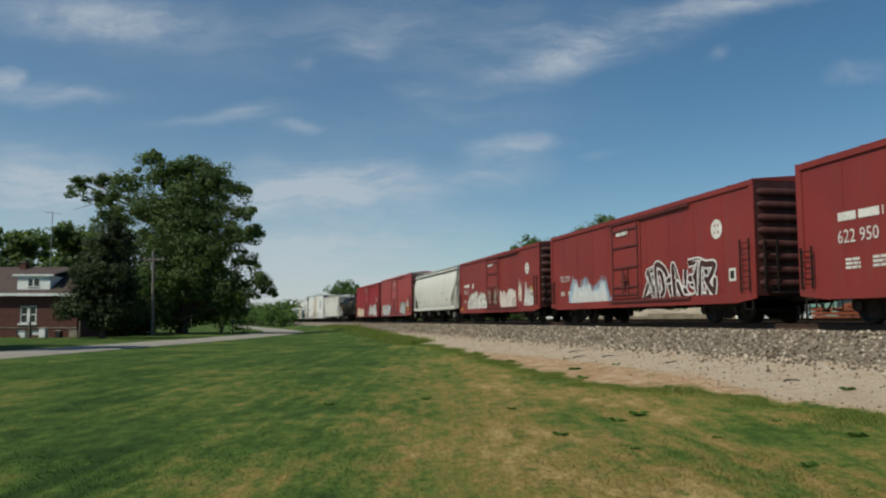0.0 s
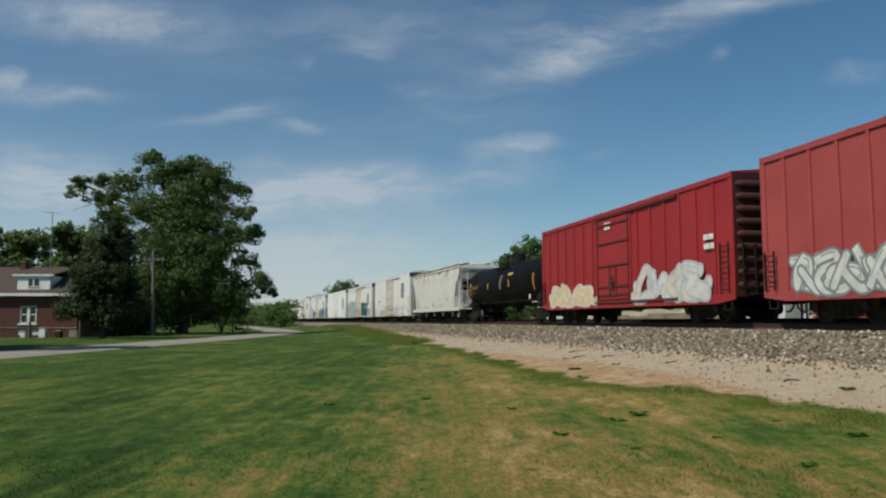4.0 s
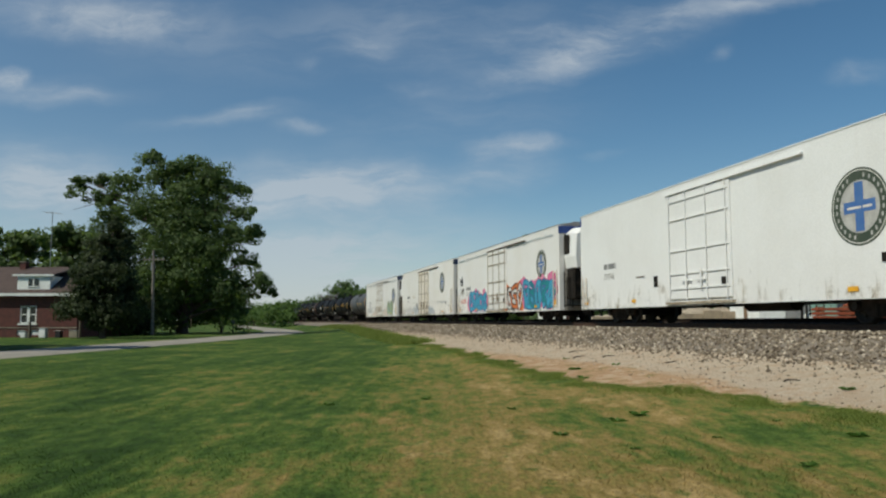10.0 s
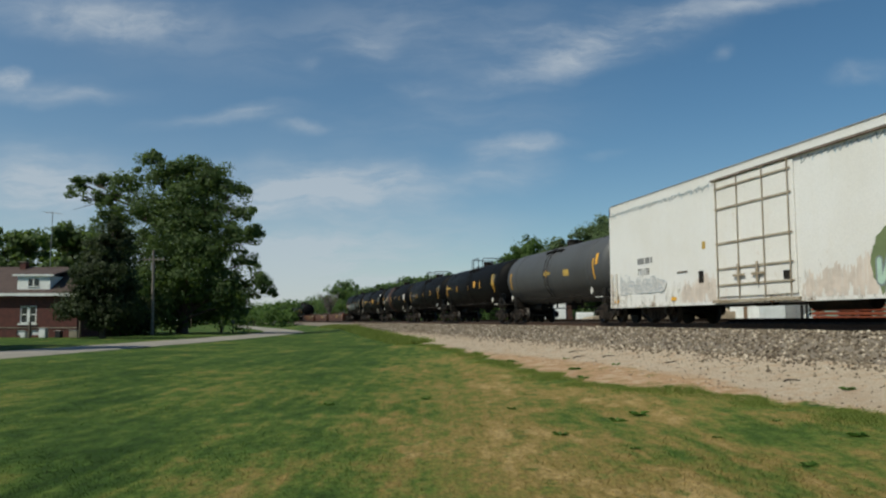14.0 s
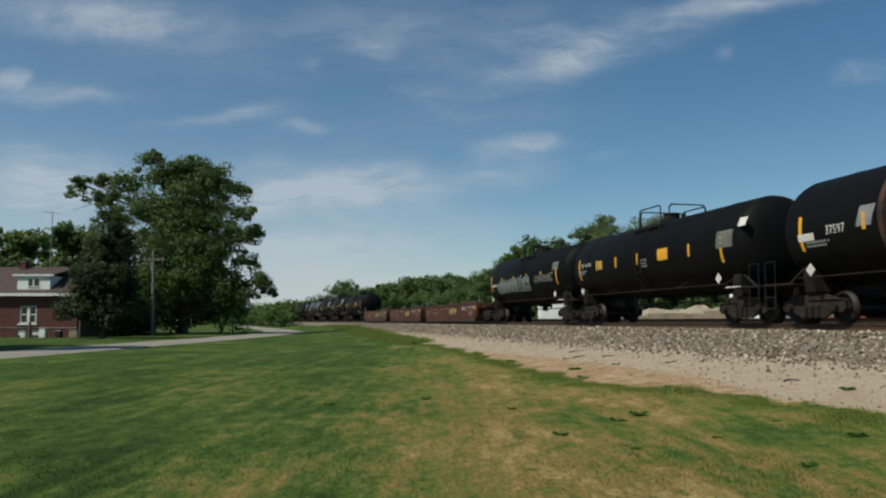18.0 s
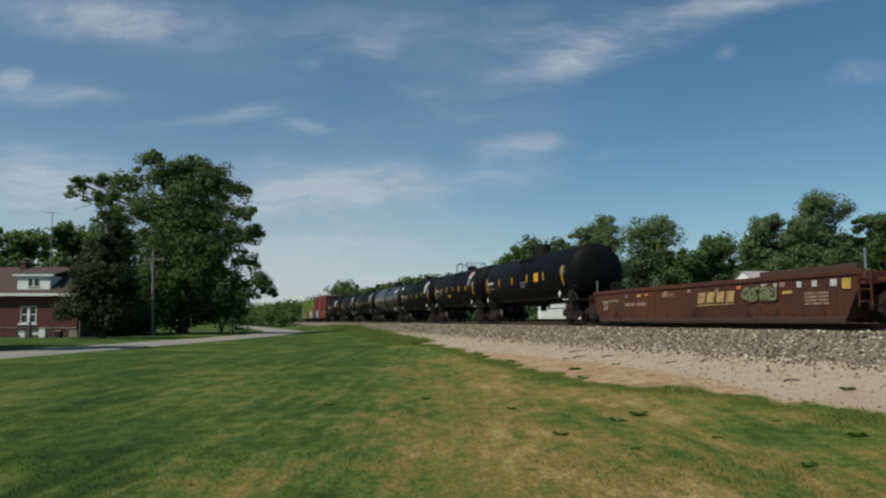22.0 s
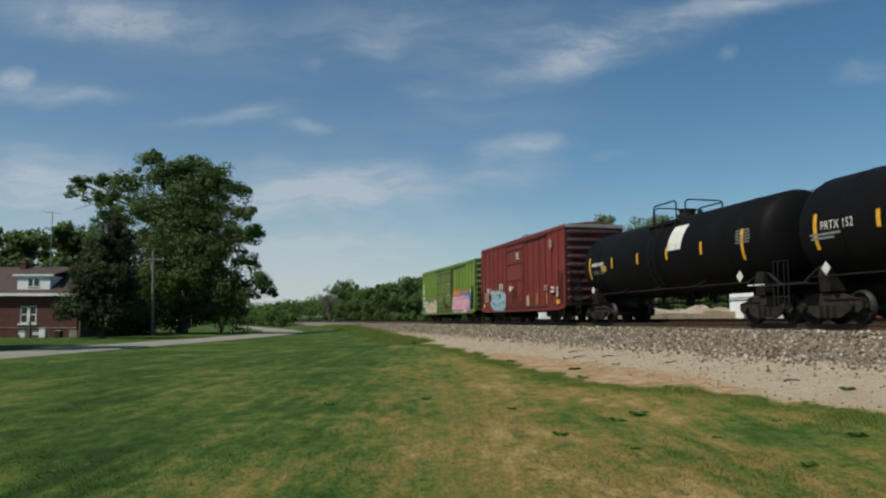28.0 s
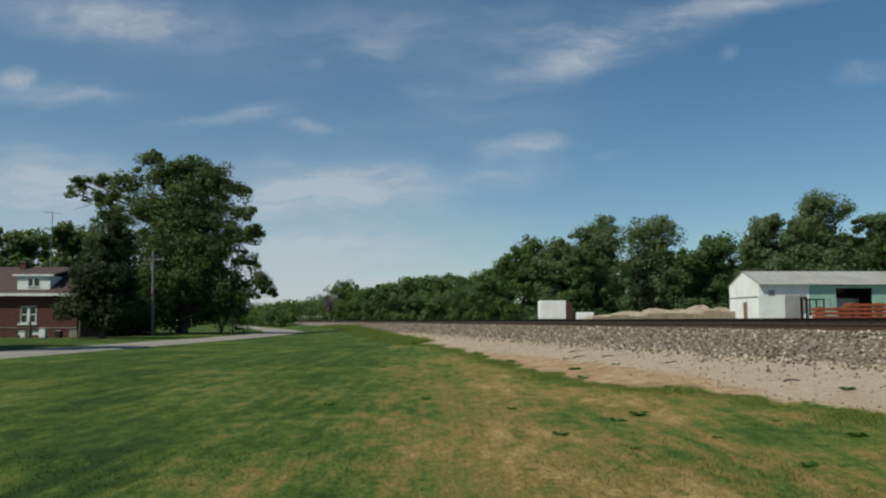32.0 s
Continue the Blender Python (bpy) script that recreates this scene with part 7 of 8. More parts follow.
    for i in range(7):
        plate(car, -h + 3.2 + i * (length - 5.0) / 7 + r.uniform(-0.4, 0.4), top - 0.16 + r.uniform(-0.04, 0.03), r.uniform(0.14, 0.30), r.uniform(0.08, 0.16), r.choice(("g_orange", "mark_faded", "mark_dim", "mark_faded")), -1.5255, "decal", r.uniform(-0.06, 0.06))
    part("brake_gear", Geo().cyl((-h + 0.4, -0.4, 0.8), (-h + 0.9, -0.4, 0.8), 0.16, n=10), M["under"], car)
    return car, (t_front + t_rear) / 2, h

# ---------------------------------------------------------------- train: the cars, front to rear
CARS = []


ROLL = []


def add(car):
    CARS.append(car)
    done = len(ROLL)
    ROLL.extend((w, car[1]) for w in WHEELS[done:])
    return car[0], car[2]


def circle_mark(c, h, r=0.33, x=2.0, z=3.0, mat="mark_white"):
    disc(c, h - x, z, r * 0.95, mat, -1.515, "emblem")
    for dx in (-0.1, 0.1):
        for dz in (-0.11, 0.11):
            plate(c, h - x + dx, z + dz, 0.07, 0.08, "red_a", -1.517, "emblem_mark")


c, h = add(boxcar("oxide-red steel boxcar with white numbers and pale patches", 0.23, 1.185, 4.24, "red_a", 9, ribs=False))
bars(c, -h + 1.5, 2.55, 1.5, 0.34, 1, "mark_white", -1.515, 11)
flat_text(c, "622 950", -h + 1.45, 2.0, 0.34, "mark_white", -1.515)
bars(c, -h + 1.7, 1.35, 0.5, 0.3, 3, "mark_white", -1.515, 12)
bars(c, -h + 2.6, 1.35, 0.6, 0.3, 3, "mark_white", -1.515, 13)
smear(c, -h + 3.4, h - 5, 0.70, 1.7, "g_white", 3, -1.515)

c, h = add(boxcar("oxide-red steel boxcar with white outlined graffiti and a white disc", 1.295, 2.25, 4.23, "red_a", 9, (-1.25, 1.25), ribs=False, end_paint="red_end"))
circle_mark(c, h)
graffiti(c, 1.45, h - 2.0, 0.68, 2.30, 5, "red_end", "g_white", None, None, 5, 0.75, -1.515, "white outlined graffiti letters")
smear(c, -h + 2.3, -1.45, 0.70, 2.25, "g_sky", 4, -1.515)
smear(c, -h + 2.6, -1.7, 0.70, 2.0, "g_white", 8, -1.518)
dirt_shade(c, h, ("dirt_black",), 0.98, 1.9, -1.506)
flat_text(c, "782 200", -h + 1.2, 1.95, 0.30, "mark_white", -1.515)
bars(c, -h + 1.3, 1.3, 0.5, 0.22, 2, "mark_white", -1.515, 14)
bars(c, -h + 2.2, 1.3, 0.5, 0.22, 2, "mark_white", -1.515, 15)
plate(c, h - 1.2, 1.5, 0.36, 0.4, "mark_white", -1.513)
plate(c, h - 1.2, 1.5, 0.2, 0.24, "under", -1.519)
bars(c, -0.7, 3.5, 1.0, 0.22, 1, "mark_white", -1.60, 16)

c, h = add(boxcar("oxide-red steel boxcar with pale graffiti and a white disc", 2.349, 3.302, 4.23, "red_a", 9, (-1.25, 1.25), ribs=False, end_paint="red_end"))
circle_mark(c, h)
dirt_shade(c, h, ("dirt_pale",), 0.98, 2.3, -1.506)
graffiti(c, 1.4, 4.4, 0.68, 2.1, 5, "g_blush", "g_white", None, None, 9, 1.1, -1.515, "pale filled graffiti letters")
smear(c, 4.9, 5.5, 1.2, 2.7, "g_blush", 13, -1.514)
smear(c, 5.9, 7.4, 0.70, 2.3, "g_white", 14, -1.514)
graffiti(c, -h + 2.5, -1.4, 0.68, 2.1, 4, "g_white", "g_tan", None, None, 12, 1.2, -1.515)
bars(c, -h + 1.3, 2.45, 1.3, 0.3, 1, "mark_white", -1.515, 17)
flat_text(c, "781 675", -h + 1.2, 1.98, 0.30, "mark_white", -1.515)
bars(c, -h + 1.3, 1.35, 0.5, 0.22, 2, "mark_white", -1.515, 18)
bars(c, -h + 2.2, 1.35, 0.5, 0.22, 2, "mark_white", -1.515, 19)
plate(c, -h + 0.8, 0.95, 0.36, 0.16, "yellow", -1.56)
plate(c, h - 1.3, 1.55, 0.34, 0.44, "mark_white", -1.513)
plate(c, h - 1.3, 1.86, 0.3, 0.18, "mark_yellow", -1.514)
plate(c, h - 1.3, 1.55, 0.18, 0.2, "under", -1.516)
tag(c, -1.1, 1.1, 1.05, 2.2, "g_tan", 10, 0.07, 4, -1.60)
plate(c, -h + 3.6, 2.5, 0.34, 0.34, "mark_white", -1.513)
bars(c, -0.9, 3.55, 1.0, 0.22, 1, "mark_white", -1.60, 20)

c, h = add(hopper("pale grey covered hopper with curved sides", 3.377, 4.235, "hopper_d", 4.06, 1.14, True, 3))
flat_text(c, "TILX", -h + 1.85, 2.45, 0.21, "mark_grey", -1.562)
flat_text(c, "518019", -h + 1.85, 2.12, 0.21, "mark_grey", -1.562)
bars(c, -h + 2.2, 1.75, 0.6, 0.2, 2, "mark_grey", -1.562, 21)
plate(c, h - 2.7, 1.75, 0.16, 0.16, "under", -1.562)
for _x, _z in ((-h + 2.6, 1.62), (-h + 4.6, 1.66), (-h + 6.6, 1.7), (-h + 9.0, 1.7)):
    plate(c, _x, _z, 0.06, 0.42, "mark_yellow", -1.562, "reflector", 0.16)
bars(c, h - 4.4, 2.25, 0.7, 0.1, 1, "mark_grey", -1.562, 22)

c, h = add(boxcar("faded red boxcar with outside posts and pale graffiti", 4.321, 5.273, 4.74, "red_e", 15, end_paint="red_end"))
dirt_shade(c, h, ("dirt_pale",), 1.0, 2.6, -1.503)
graffiti(c, -h + 1.1, -2.2, 0.68, 2.1, 5, "g_white", "g_slate", None, None, 21, 1.1, None, "faded white graffiti")
graffiti(c, 3.4, 5.7, 0.68, 2.1, 3, "g_grey", "g_slate", "g_moss", "g_white", 22, 1.0)
tag(c, h - 2.4, h - 0.9, 1.5, 2.2, "g_white", 23, 0.06)
part("roof_cap", Geo().box(h - 0.30, h + 0.06, -1.5, 1.5, 4.62, 4.80, 0.02), M["reefer_roof"], c, "bare metal roof end")
plate(c, h - 1.35, 1.65, 0.55, 0.34, "mark_white", -1.585)
plate(c, h - 1.15, 1.30, 0.5, 0.28, "yellow", -1.585)
bars(c, -0.1, 3.95, 0.5, 0.34, 1, "mark_white", -1.60, 24)
tag(c, -1.2, 1.2, 1.3, 2.2, "g_grey", 25, 0.05)

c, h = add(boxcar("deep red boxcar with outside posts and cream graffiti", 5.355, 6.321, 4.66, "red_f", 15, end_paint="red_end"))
graffiti(c, -h + 1.2, -1.8, 0.68, 1.9, 4, "g_cream", "g_white", None, None, 31, 1.3, None, "cream graffiti letters")
graffiti(c, 1.9, h - 1.3, 0.68, 2.3, 4, "g_white", "g_grey", None, "g_blush", 32, 1.3)
bars(c, -0.7, 3.9, 0.6, 0.4, 2, "mark_white", -1.60, 33)
bars(c, h - 1.6, 2.4, 0.6, 0.6, 2, "mark_white", -1.585, 34)

c, h = add(tank_car("black tank car with yellow lettering and top rails", 6.40, 7.199, "tank", True, True, 4, radius=1.37))
tank_text(c, "UTLX 667497", -h + 1.35, -0.12, 0.25, "mark_yellow", 0.85)
tank_bars(c, -h + 1.5, -0.42, 1.1, 0.14, 2, "mark_tank", 41)
on_tank(c, 2.2, 0.55, 0.9, 0.16, "mark_yellow", "stencil")
on_tank(c, 0.4, 0.1, 0.35, 0.9, "mark_grey", "stencil", "scrawled white mark", 0.2)

c, h = add(hopper("stained cream covered hopper with rust at its end", 7.307, 8.277, "hopper_h", 4.14, 1.02, False, 4, True))
flat_text(c, "ND YX", -h + 2.15, 1.66, 0.28, "mark_grey", -1.562)
flat_text(c, "818 485", -h + 2.1, 1.26, 0.28, "mark_grey", -1.562)
plate(c, h - 3.6, 1.75, 0.28, 0.24, "mark_grey", -1.562)
plate(c, 0.2, 1.42, 0.5, 0.3, "mark_yellow", -1.562)
bars(c, 3.0, 1.3, 0.5, 0.16, 1, "mark_grey", -1.562, 43)

c, h = add(reefer("cream refrigerator car with a grimy yellowed door", 8.354, 9.50, "white_b", "white_b", band="navy", eave=4.82))
smear(c, 2.3, 4.6, 0.70, 1.95, "g_grey", 50)
graffiti(c, 2.2, 4.8, 0.68, 1.75, 5, "g_white", "g_grey", None, None, 51, 0.8)
smear(c, -h + 3.2, -h + 5.6, 0.70, 1.5, "g_grey", 52)
smear(c, -h + 4.9, -2.9, 0.70, 1.6, "g_dust", 54, -HALF - 0.005)
flat_text(c, "793954", -h + 2.45, 1.85, 0.24, "mark_grey")
plate(c, -h + 6.0, 2.7, 0.2, 0.24, "mark_yellow")
tag(c, 5.6, 7.4, 1.1, 1.7, "g_grey", 53, 0.05, 5)

c, h = add(reefer("white refrigerator car with teal and mint graffiti", 9.627, 10.768, "white_a", "reefer_roof", band="navy", line=60, emblem=(2.9, 2.83, 0.86)))
graffiti(c, -h + 0.4, -2.6, 0.68, 2.95, 4, "g_mint", "g_slate", "g_grey", "g_lilac", 61, 0.7, None, "mint and lilac graffiti letters")
graffiti(c, 1.85, 6.6, 0.68, 2.65, 4, "g_black", "g_teal", None, None, 62, 1.9, None, "black graffiti letters edged in teal")
graffiti(c, 6.6, h - 0.8, 0.68, 1.8, 4, "g_tan", "g_white", None, None, 63, 0.9)
tag(c, 6.8, 8.3, 1.4, 1.8, "g_black", 64, 0.035, 4)

c, h = add(reefer("clean white refrigerator car with a white door", 10.882, 12.029, "white_c", "white_c", door_paint="white_c", emblem=(3.07, 2.82, 0.95)))
flat_text(c, "793766", -h + 2.45, 1.80, 0.27, "mark_grey")

c, h = add(reefer("white refrigerator car with blue, purple and orange graffiti", 12.187, 13.332, "white_a", "reefer_roof", door_paint="white_a", unit=1, line=80, emblem=(2.5, 3.05, 0.76)))
graffiti(c, -h + 3.2, -2.3, 0.68, 2.2, 5, "g_cyan", "g_blue", "g_pink", None, 81, 1.0, None, "cyan graffiti letters")
graffiti(c, 1.0, 4.7, 0.68, 2.3, 4, "g_white", "g_black", "g_orange", "g_orange", 82, 0.8, None, "black and white graffiti on an orange cloud")
graffiti(c, 4.7, h - 0.5, 0.68, 2.5, 5, "g_teal", "g_blue", "g_pink", "g_cyan", 83, 1.2, None, "teal and purple graffiti letters")
tag(c, -h + 0.6, -h + 1.6, 2.55, 3.3, "g_black", 84, 0.05, 3)
tag(c, -h + 0.8, -h + 1.9, 1.9, 2.5, "g_black", 85, 0.05, 3)
tag(c, -h + 0.9, -h + 2.4, 1.3, 1.7, "g_coral", 86, 0.05, 5)
flat_text(c, "793627", -h + 2.45, 1.85, 0.26, "mark_grey")
plate(c, h - 0.5, 1.02, 0.36, 0.24, "yellow", -HALF - 0.02)

c, h = add(reefer("cream-white refrigerator car with a yellowed door", 13.409, 14.559, "white_b", "white_b", band="navy", eave=4.82))
smear(c, -h + 1.7, -3.0, 0.70, 1.5, "g_white", 91)
smear(c, -h + 5.4, -h + 7.6, 0.70, 1.75, "g_grey", 92)
smear(c, 1.2, 3.9, 0.70, 1.4, "g_grey", 93)
flat_text(c, "794111", -h + 2.45, 1.85, 0.24, "mark_grey")
plate(c, -h + 5.6, 2.3, 0.16, 0.22, "mark_yellow")
tag(c, 4.6, 8.0, 1.5, 1.75, "g_grey", 94, 0.04, 6)

c, h = add(reefer("white refrigerator car with pale green spray and rust", 14.716, 15.854, "white_a", "reefer_roof", band="navy", door_paint="white_b", unit=1, line=100, eave=4.80, emblem=(2.2, 2.8, 0.85)))
smear(c, 1.9, 5.0, 0.70, 1.75, "g_blush", 101)
graffiti(c, 4.7, 7.6, 0.68, 2.3, 4, "g_lime", "g_slate", "g_moss", "g_mint", 102, 0.9)
tag(c, h - 1.6, h - 0.5, 2.5, 3.1, "g_grey", 105, 0.03, 3)
smear(c, -h + 5.6, -h + 8.4, 0.70, 1.7, "g_blush", 106)
plate(c, h - 0.7, 1.3, 0.36, 0.5, "yellow", -HALF - 0.018)
graffiti(c, -h + 0.8, -h + 4.6, 1.1, 1.75, 6, "g_white", "g_grey", None, None, 103, 0.7)
tag(c, -h + 0.9, -h + 3.0, 1.4, 2.0, "g_grey", 104, 0.03, 4)
plate(c, -h + 7.2, 2.55, 0.2, 0.24, "mark_yellow")
flat_text(c, "793188", -h + 2.45, 1.82, 0.26, "mark_black")

TANKS = (
    ("dusty grey-black tank car with a wide band", 15.93, 16.659, "tank_grey", False, False, 3),
    ("black tank car with rusty top rails", 16.80, 17.56, "tank", True, False, 5),
    ("black tank car with white numbers", 17.68, 18.384, "tank", True, False, 5),
    ("black tank car with a broad rust stain round its middle", 18.504, 19.212, "tank", True, False, 6),
    ("black tank car with yellow squares on its side", 19.367, 20.076, "tank", True, False, 7),
    ("black tank car with silver graffiti along its side", 20.186, 20.881, "tank", True, False, 6),
)
for _i, (_label, _a0, _a1, _p, _r, _d, _s) in enumerate(TANKS):
    c, h = add(tank_car(_label, _a0, _a1, _p, _r, _d, _s))
    if _i in (1, 2):
        for _k in range(2):
            tank_bars(c, h - 1.66 + 0.40 * _k, 0.05, 0.36, 0.46, 4, "mark_tank", 180 + 2 * _i + _k)
    if _i == 0:
        on_tank(c, 0.0, 0.0, 0.9, 0.14, "mark_yellow", "stencil")
        on_tank(c, 2.6, -0.1, 0.7, 0.3, "mark_yellow", "stencil")
        on_tank(c, h - 1.0, 0.3, 0.25, 0.5, "yellow", "decal")
    if _i == 1:
        tank_bars(c, -h + 1.0, 0.0, 1.5, 0.2, 1, "mark_yellow", 111)
        on_tank(c, 1.6, 0.1, 0.5, 0.4, "yellow", "decal")
        on_tank(c, h - 1.6, 0.2, 0.4, 0.7, "mark_yellow", "decal")
    if _i == 2:
        tank_text(c, "TLX 203505", -h + 1.85, -0.12, 0.24, "mark_white", 0.85)
        tank_bars(c, -h + 1.9, -0.48, 1.2, 0.14, 2, "mark_tank", 112)
        tank_bars(c, -h + 4.0, 0.02, 0.3, 0.3, 2, "mark_tank", 113)
    if _i == 3:
        for _x, _w in ((-2.3, 1.25), (-2.9, 0.35)):
            g = Geo().lathe([(_x - _w / 2, TANK_R + 0.004), (_x - _w / 2, TANK_R + 0.007), (_x + _w / 2, TANK_R + 0.007), (_x + _w / 2, TANK_R + 0.004)], 40, TANK_Z)
            part("rust_stain", g, M["tank_rust"], c, "rust run down the tank")
        on_tank(c, h - 1.35, 0.0, 0.7, 0.5, "mark_white", "data_panel")
        tank_text(c, "37597", -h + 2.1, -0.22, 0.24, "mark_white", 0.85)
        on_tank(c, -h + 1.35, -0.22, 0.62, 0.20, "mark_white", "stencil")
        tank_bars(c, -h + 1.3, -0.52, 1.3, 0.2, 2, "mark_grey", 114)
        on_tank(c, -h + 3.5, 0.1, 0.5, 0.5, "mark_grey", "scribble", "", 0.3)
    if _i == 4:
        tank_text(c, "TILX 267966", -h + 1.35, 0.0, 0.18, "mark_white", 0.85)
        tank_bars(c, -h + 1.0, -0.35, 1.0, 0.2, 2, "mark_grey", 115)
        on_tank(c, -h + 3.4, -0.02, 0.45, 0.36, "mark_yellow", "decal")
        on_tank(c, 1.9, 0.0, 0.75, 0.42, "yellow", "decal", "yellow square on the tank")
        on_tank(c, h - 1.15, 0.15, 0.9, 0.55, "mark_tank", "data_panel")
        tank_bars(c, 0.2, -0.4, 0.5, 0.35, 3, "mark_grey", 116)
        on_tank(c, h - 0.3, 0.62, 0.4, 0.3, "mark_white", "stencil")
    if _i == 5:
        tank_bars(c, -h + 1.3, -0.35, 1.6, 0.24, 1, "mark_dim", 117)
        graffiti(c, -h + 2.5, -h + 8.2, -0.78, 0.22, 5, "mark_tank", "g_slate", None, None, 118, 1.3, None, "dull silver graffiti letters", True)
        graffiti(c, 2.3, 5.0, -0.42, 0.12, 4, "mark_tank", "tank", None, None, 119, 1.2, None, "", True)
        on_tank(c, h - 1.5, 0.35, 0.8, 0.4, "mark_tank", "data_panel")

for _i, (_a0, _a1) in enumerate(((21.03, 22.0), (22.06, 22.984), (23.047, 23.974))):
    c, h = add(well_car("empty brown double-stack well car unit with worn decals", _a0, _a1, _i == 0, _i == 2))
    if _i == 2:
        graffiti(c, 3.1, 4.8, 0.62, 1.16, 4, "g_moss", "well_dark", None, None, 121, 0.6, -1.535)
    if _i == 0:
        flat_text(c, "A", h - 6.3, 0.58, 0.30, "mark_dim", -1.526)
        plate(c, h - 0.7, 1.0, 0.32, 0.28, "g_orange", -1.53, "decal")

TANKS = (
    ("black tank car with a yellow square and a domed manway", 24.151, 24.949, "tank", True, True, 6),
    ("black tank car with a red, white and blue shield emblem", 25.081, 25.782, "tank", True, False, 7),
    ("black tank car with a white emblem near its end", 25.900, 26.612, "tank", True, False, 6),
    ("glossy black tank car with a shield emblem", 26.737, 27.518, "tank_gloss", True, True, 6),
    ("black tank car with a pale emblem and top rails", 27.655, 28.390, "tank", True, False, 6),
    ("black tank car with white lettering near its end", 28.50, 29.179, "tank", True, False, 6),
    ("black tank car with a large white square", 29.302, 30.010, "tank", True, False, 6),
)
for _i, (_label, _a0, _a1, _p, _r, _d, _s) in enumerate(TANKS):
    c, h = add(tank_car(_label, _a0, _a1, _p, _r, _d, _s, radius=1.44 if _i == 0 else 1.50))
    if _i != 5:
        tank_bars(c, -h + 1.35, -0.10, 1.5, 0.24, 1, "mark_dim", 130 + _i)
        tank_bars(c, -h + 1.5, -0.42, 1.3, 0.18, 2, "mark_tank", 170 + _i)
    for _k in range(2):
        tank_bars(c, h - 1.66 + 0.40 * _k, -0.10, 0.36, 0.46, 5, "mark_tank", 160 + 2 * _i + _k)
    if _i == 0:
        on_tank(c, 2.7, -0.02, 0.66, 0.46, "yellow", "decal", "yellow square on the tank")
        tank_bars(c, 0.0, -0.5, 1.1, 0.35, 3, "mark_grey", 140)
    if _i in (1, 3):
        shield(c, h - 2.4, 0.62)
    if _i in (2, 4, 5):
        shield(c, h - 2.4, 0.62, True)
    if _i == 5:
        tank_text(c, "PRTX 152", -h + 1.35, -0.1, 0.24, "mark_white", 0.85)
        tank_bars(c, -h + 0.95, -0.35, 1.4, 0.2, 2, "mark_grey", 141)
    if _i == 6:
        on_tank(c, 1.6, 0.55, 0.95, 0.95, "mark_white", "placard", "large white square", 0.1)
        on_tank(c, -h + 2.6, -0.2, 0.5, 0.24, "mark_yellow", "decal")
    if _i == 1:
        on_tank(c, -1.3, -0.5, 0.7, 0.2, "mark_yellow", "decal")

# end wall darkened in colour to stand for its shade
c, h = add(boxcar("brown-red boxcar with outside posts and pale blue graffiti", 30.145, 30.976, 4.74, "red_x", 15, door=(-1.9, 1.35), end_paint="red_end"))
dirt_shade(c, h, ("dirt_pale",), 0.98, 1.9, -1.503)
graffiti(c, -h + 2.2, -2.0, 0.68, 2.05, 4, "g_sky", "g_slate", None, None, 151, 1.0, None, "pale blue graffiti letters")
tag(c, -h + 1.2, -h + 2.4, 1.75, 2.2, "g_white", 152, 0.05, 3)
tag(c, -h + 4.0, -h + 4.8, 1.95, 2.35, "g_white", 153, 0.06, 2)
tag(c, -2.2, -1.5, 1.3, 2.1, "g_white", 154, 0.04, 2)
disc(c, h - 1.8, 3.98, 0.30, "mark_faded", -1.59, "emblem", squash=0.8)
for _dx in (-0.08, 0.08):
    for _dz in (-0.1, 0.1):
        plate(c, h - 1.8 + _dx, 3.98 + _dz, 0.05, 0.07, "mark_dim", -1.593, "emblem_mark")
bars(c, 0.2, 3.6, 0.5, 0.42, 3, "mark_white", -1.63, 155)
part("roof_cap", Geo().box(h - 0.30, h + 0.06, -1.5, 1.5, 4.62, 4.80, 0.02), M["reefer_roof"], c, "bare metal roof end")
plate(c, h - 1.55, 1.65, 0.4, 0.3, "mark_white", -1.59)
plate(c, h - 1.55, 1.65, 0.2, 0.14, "under", -1.596)
plate(c, h - 0.7, 1.02, 0.42, 0.22, "yellow", -1.62)
plate(c, -h + 1.0, 1.05, 0.36, 0.22, "yellow", -1.62)
bars(c, h - 1.0, 1.3, 0.36, 0.5, 4, "mark_white", -1.59, 156)
bars(c, -h + 1.0, 1.3, 0.9, 0.6, 4, "g_tan", -1.59, 157)
plate(c, -0.9, 1.95, 0.3, 0.3, "mark_white", -1.63)
plate(c, -0.5, 1.98, 0.3, 0.2, "yellow", -1.63)
plate(c, 2.05, 1.15, 0.34, 0.6, "g_tan", -1.59, "paint_patch")
for _x in (2.3, 3.55, 5.0):
    plate(c, _x, 1.25, 0.10, 0.6, "mark_yellow", -1.59, "reflector_strip")
bars(c, 4.6, 1.65, 0.5, 0.3, 3, "g_tan", -1.59, 158)

c, h = add(boxcar("lime-green boxcar with ribbed double doors and bright graffiti", 31.071, 32.037, 4.34, "green_y", 19, door=(-2.6, 2.2), door_paint="green_door", end_paint="green_dark", roof_paint="green_y"))
for _x0, _x1 in ((-2.5, -0.22), (-0.1, 2.1)):
    _m = Geo().box(_x0, _x1, -1.60, -1.555, 0, 0.09, 0.01).mesh("door_rib", M["green_door"])
    for k in range(14):
        part("door_rib", _m, None, c, at=pose(0, 0, 1.2 + k * 0.205))
dirt_shade(c, h, ("dirt_black",), 0.98, 1.7, -1.503)
graffiti(c, 2.6, h - 1.2, 0.68, 2.15, 5, "g_pink", "g_white", "g_blue", "g_pink", 161, 1.0, -1.59, "pink and white graffiti on a blue cloud")
smear(c, 2.6, h - 1.6, 1.95, 2.45, "g_orange", 162, -1.583)
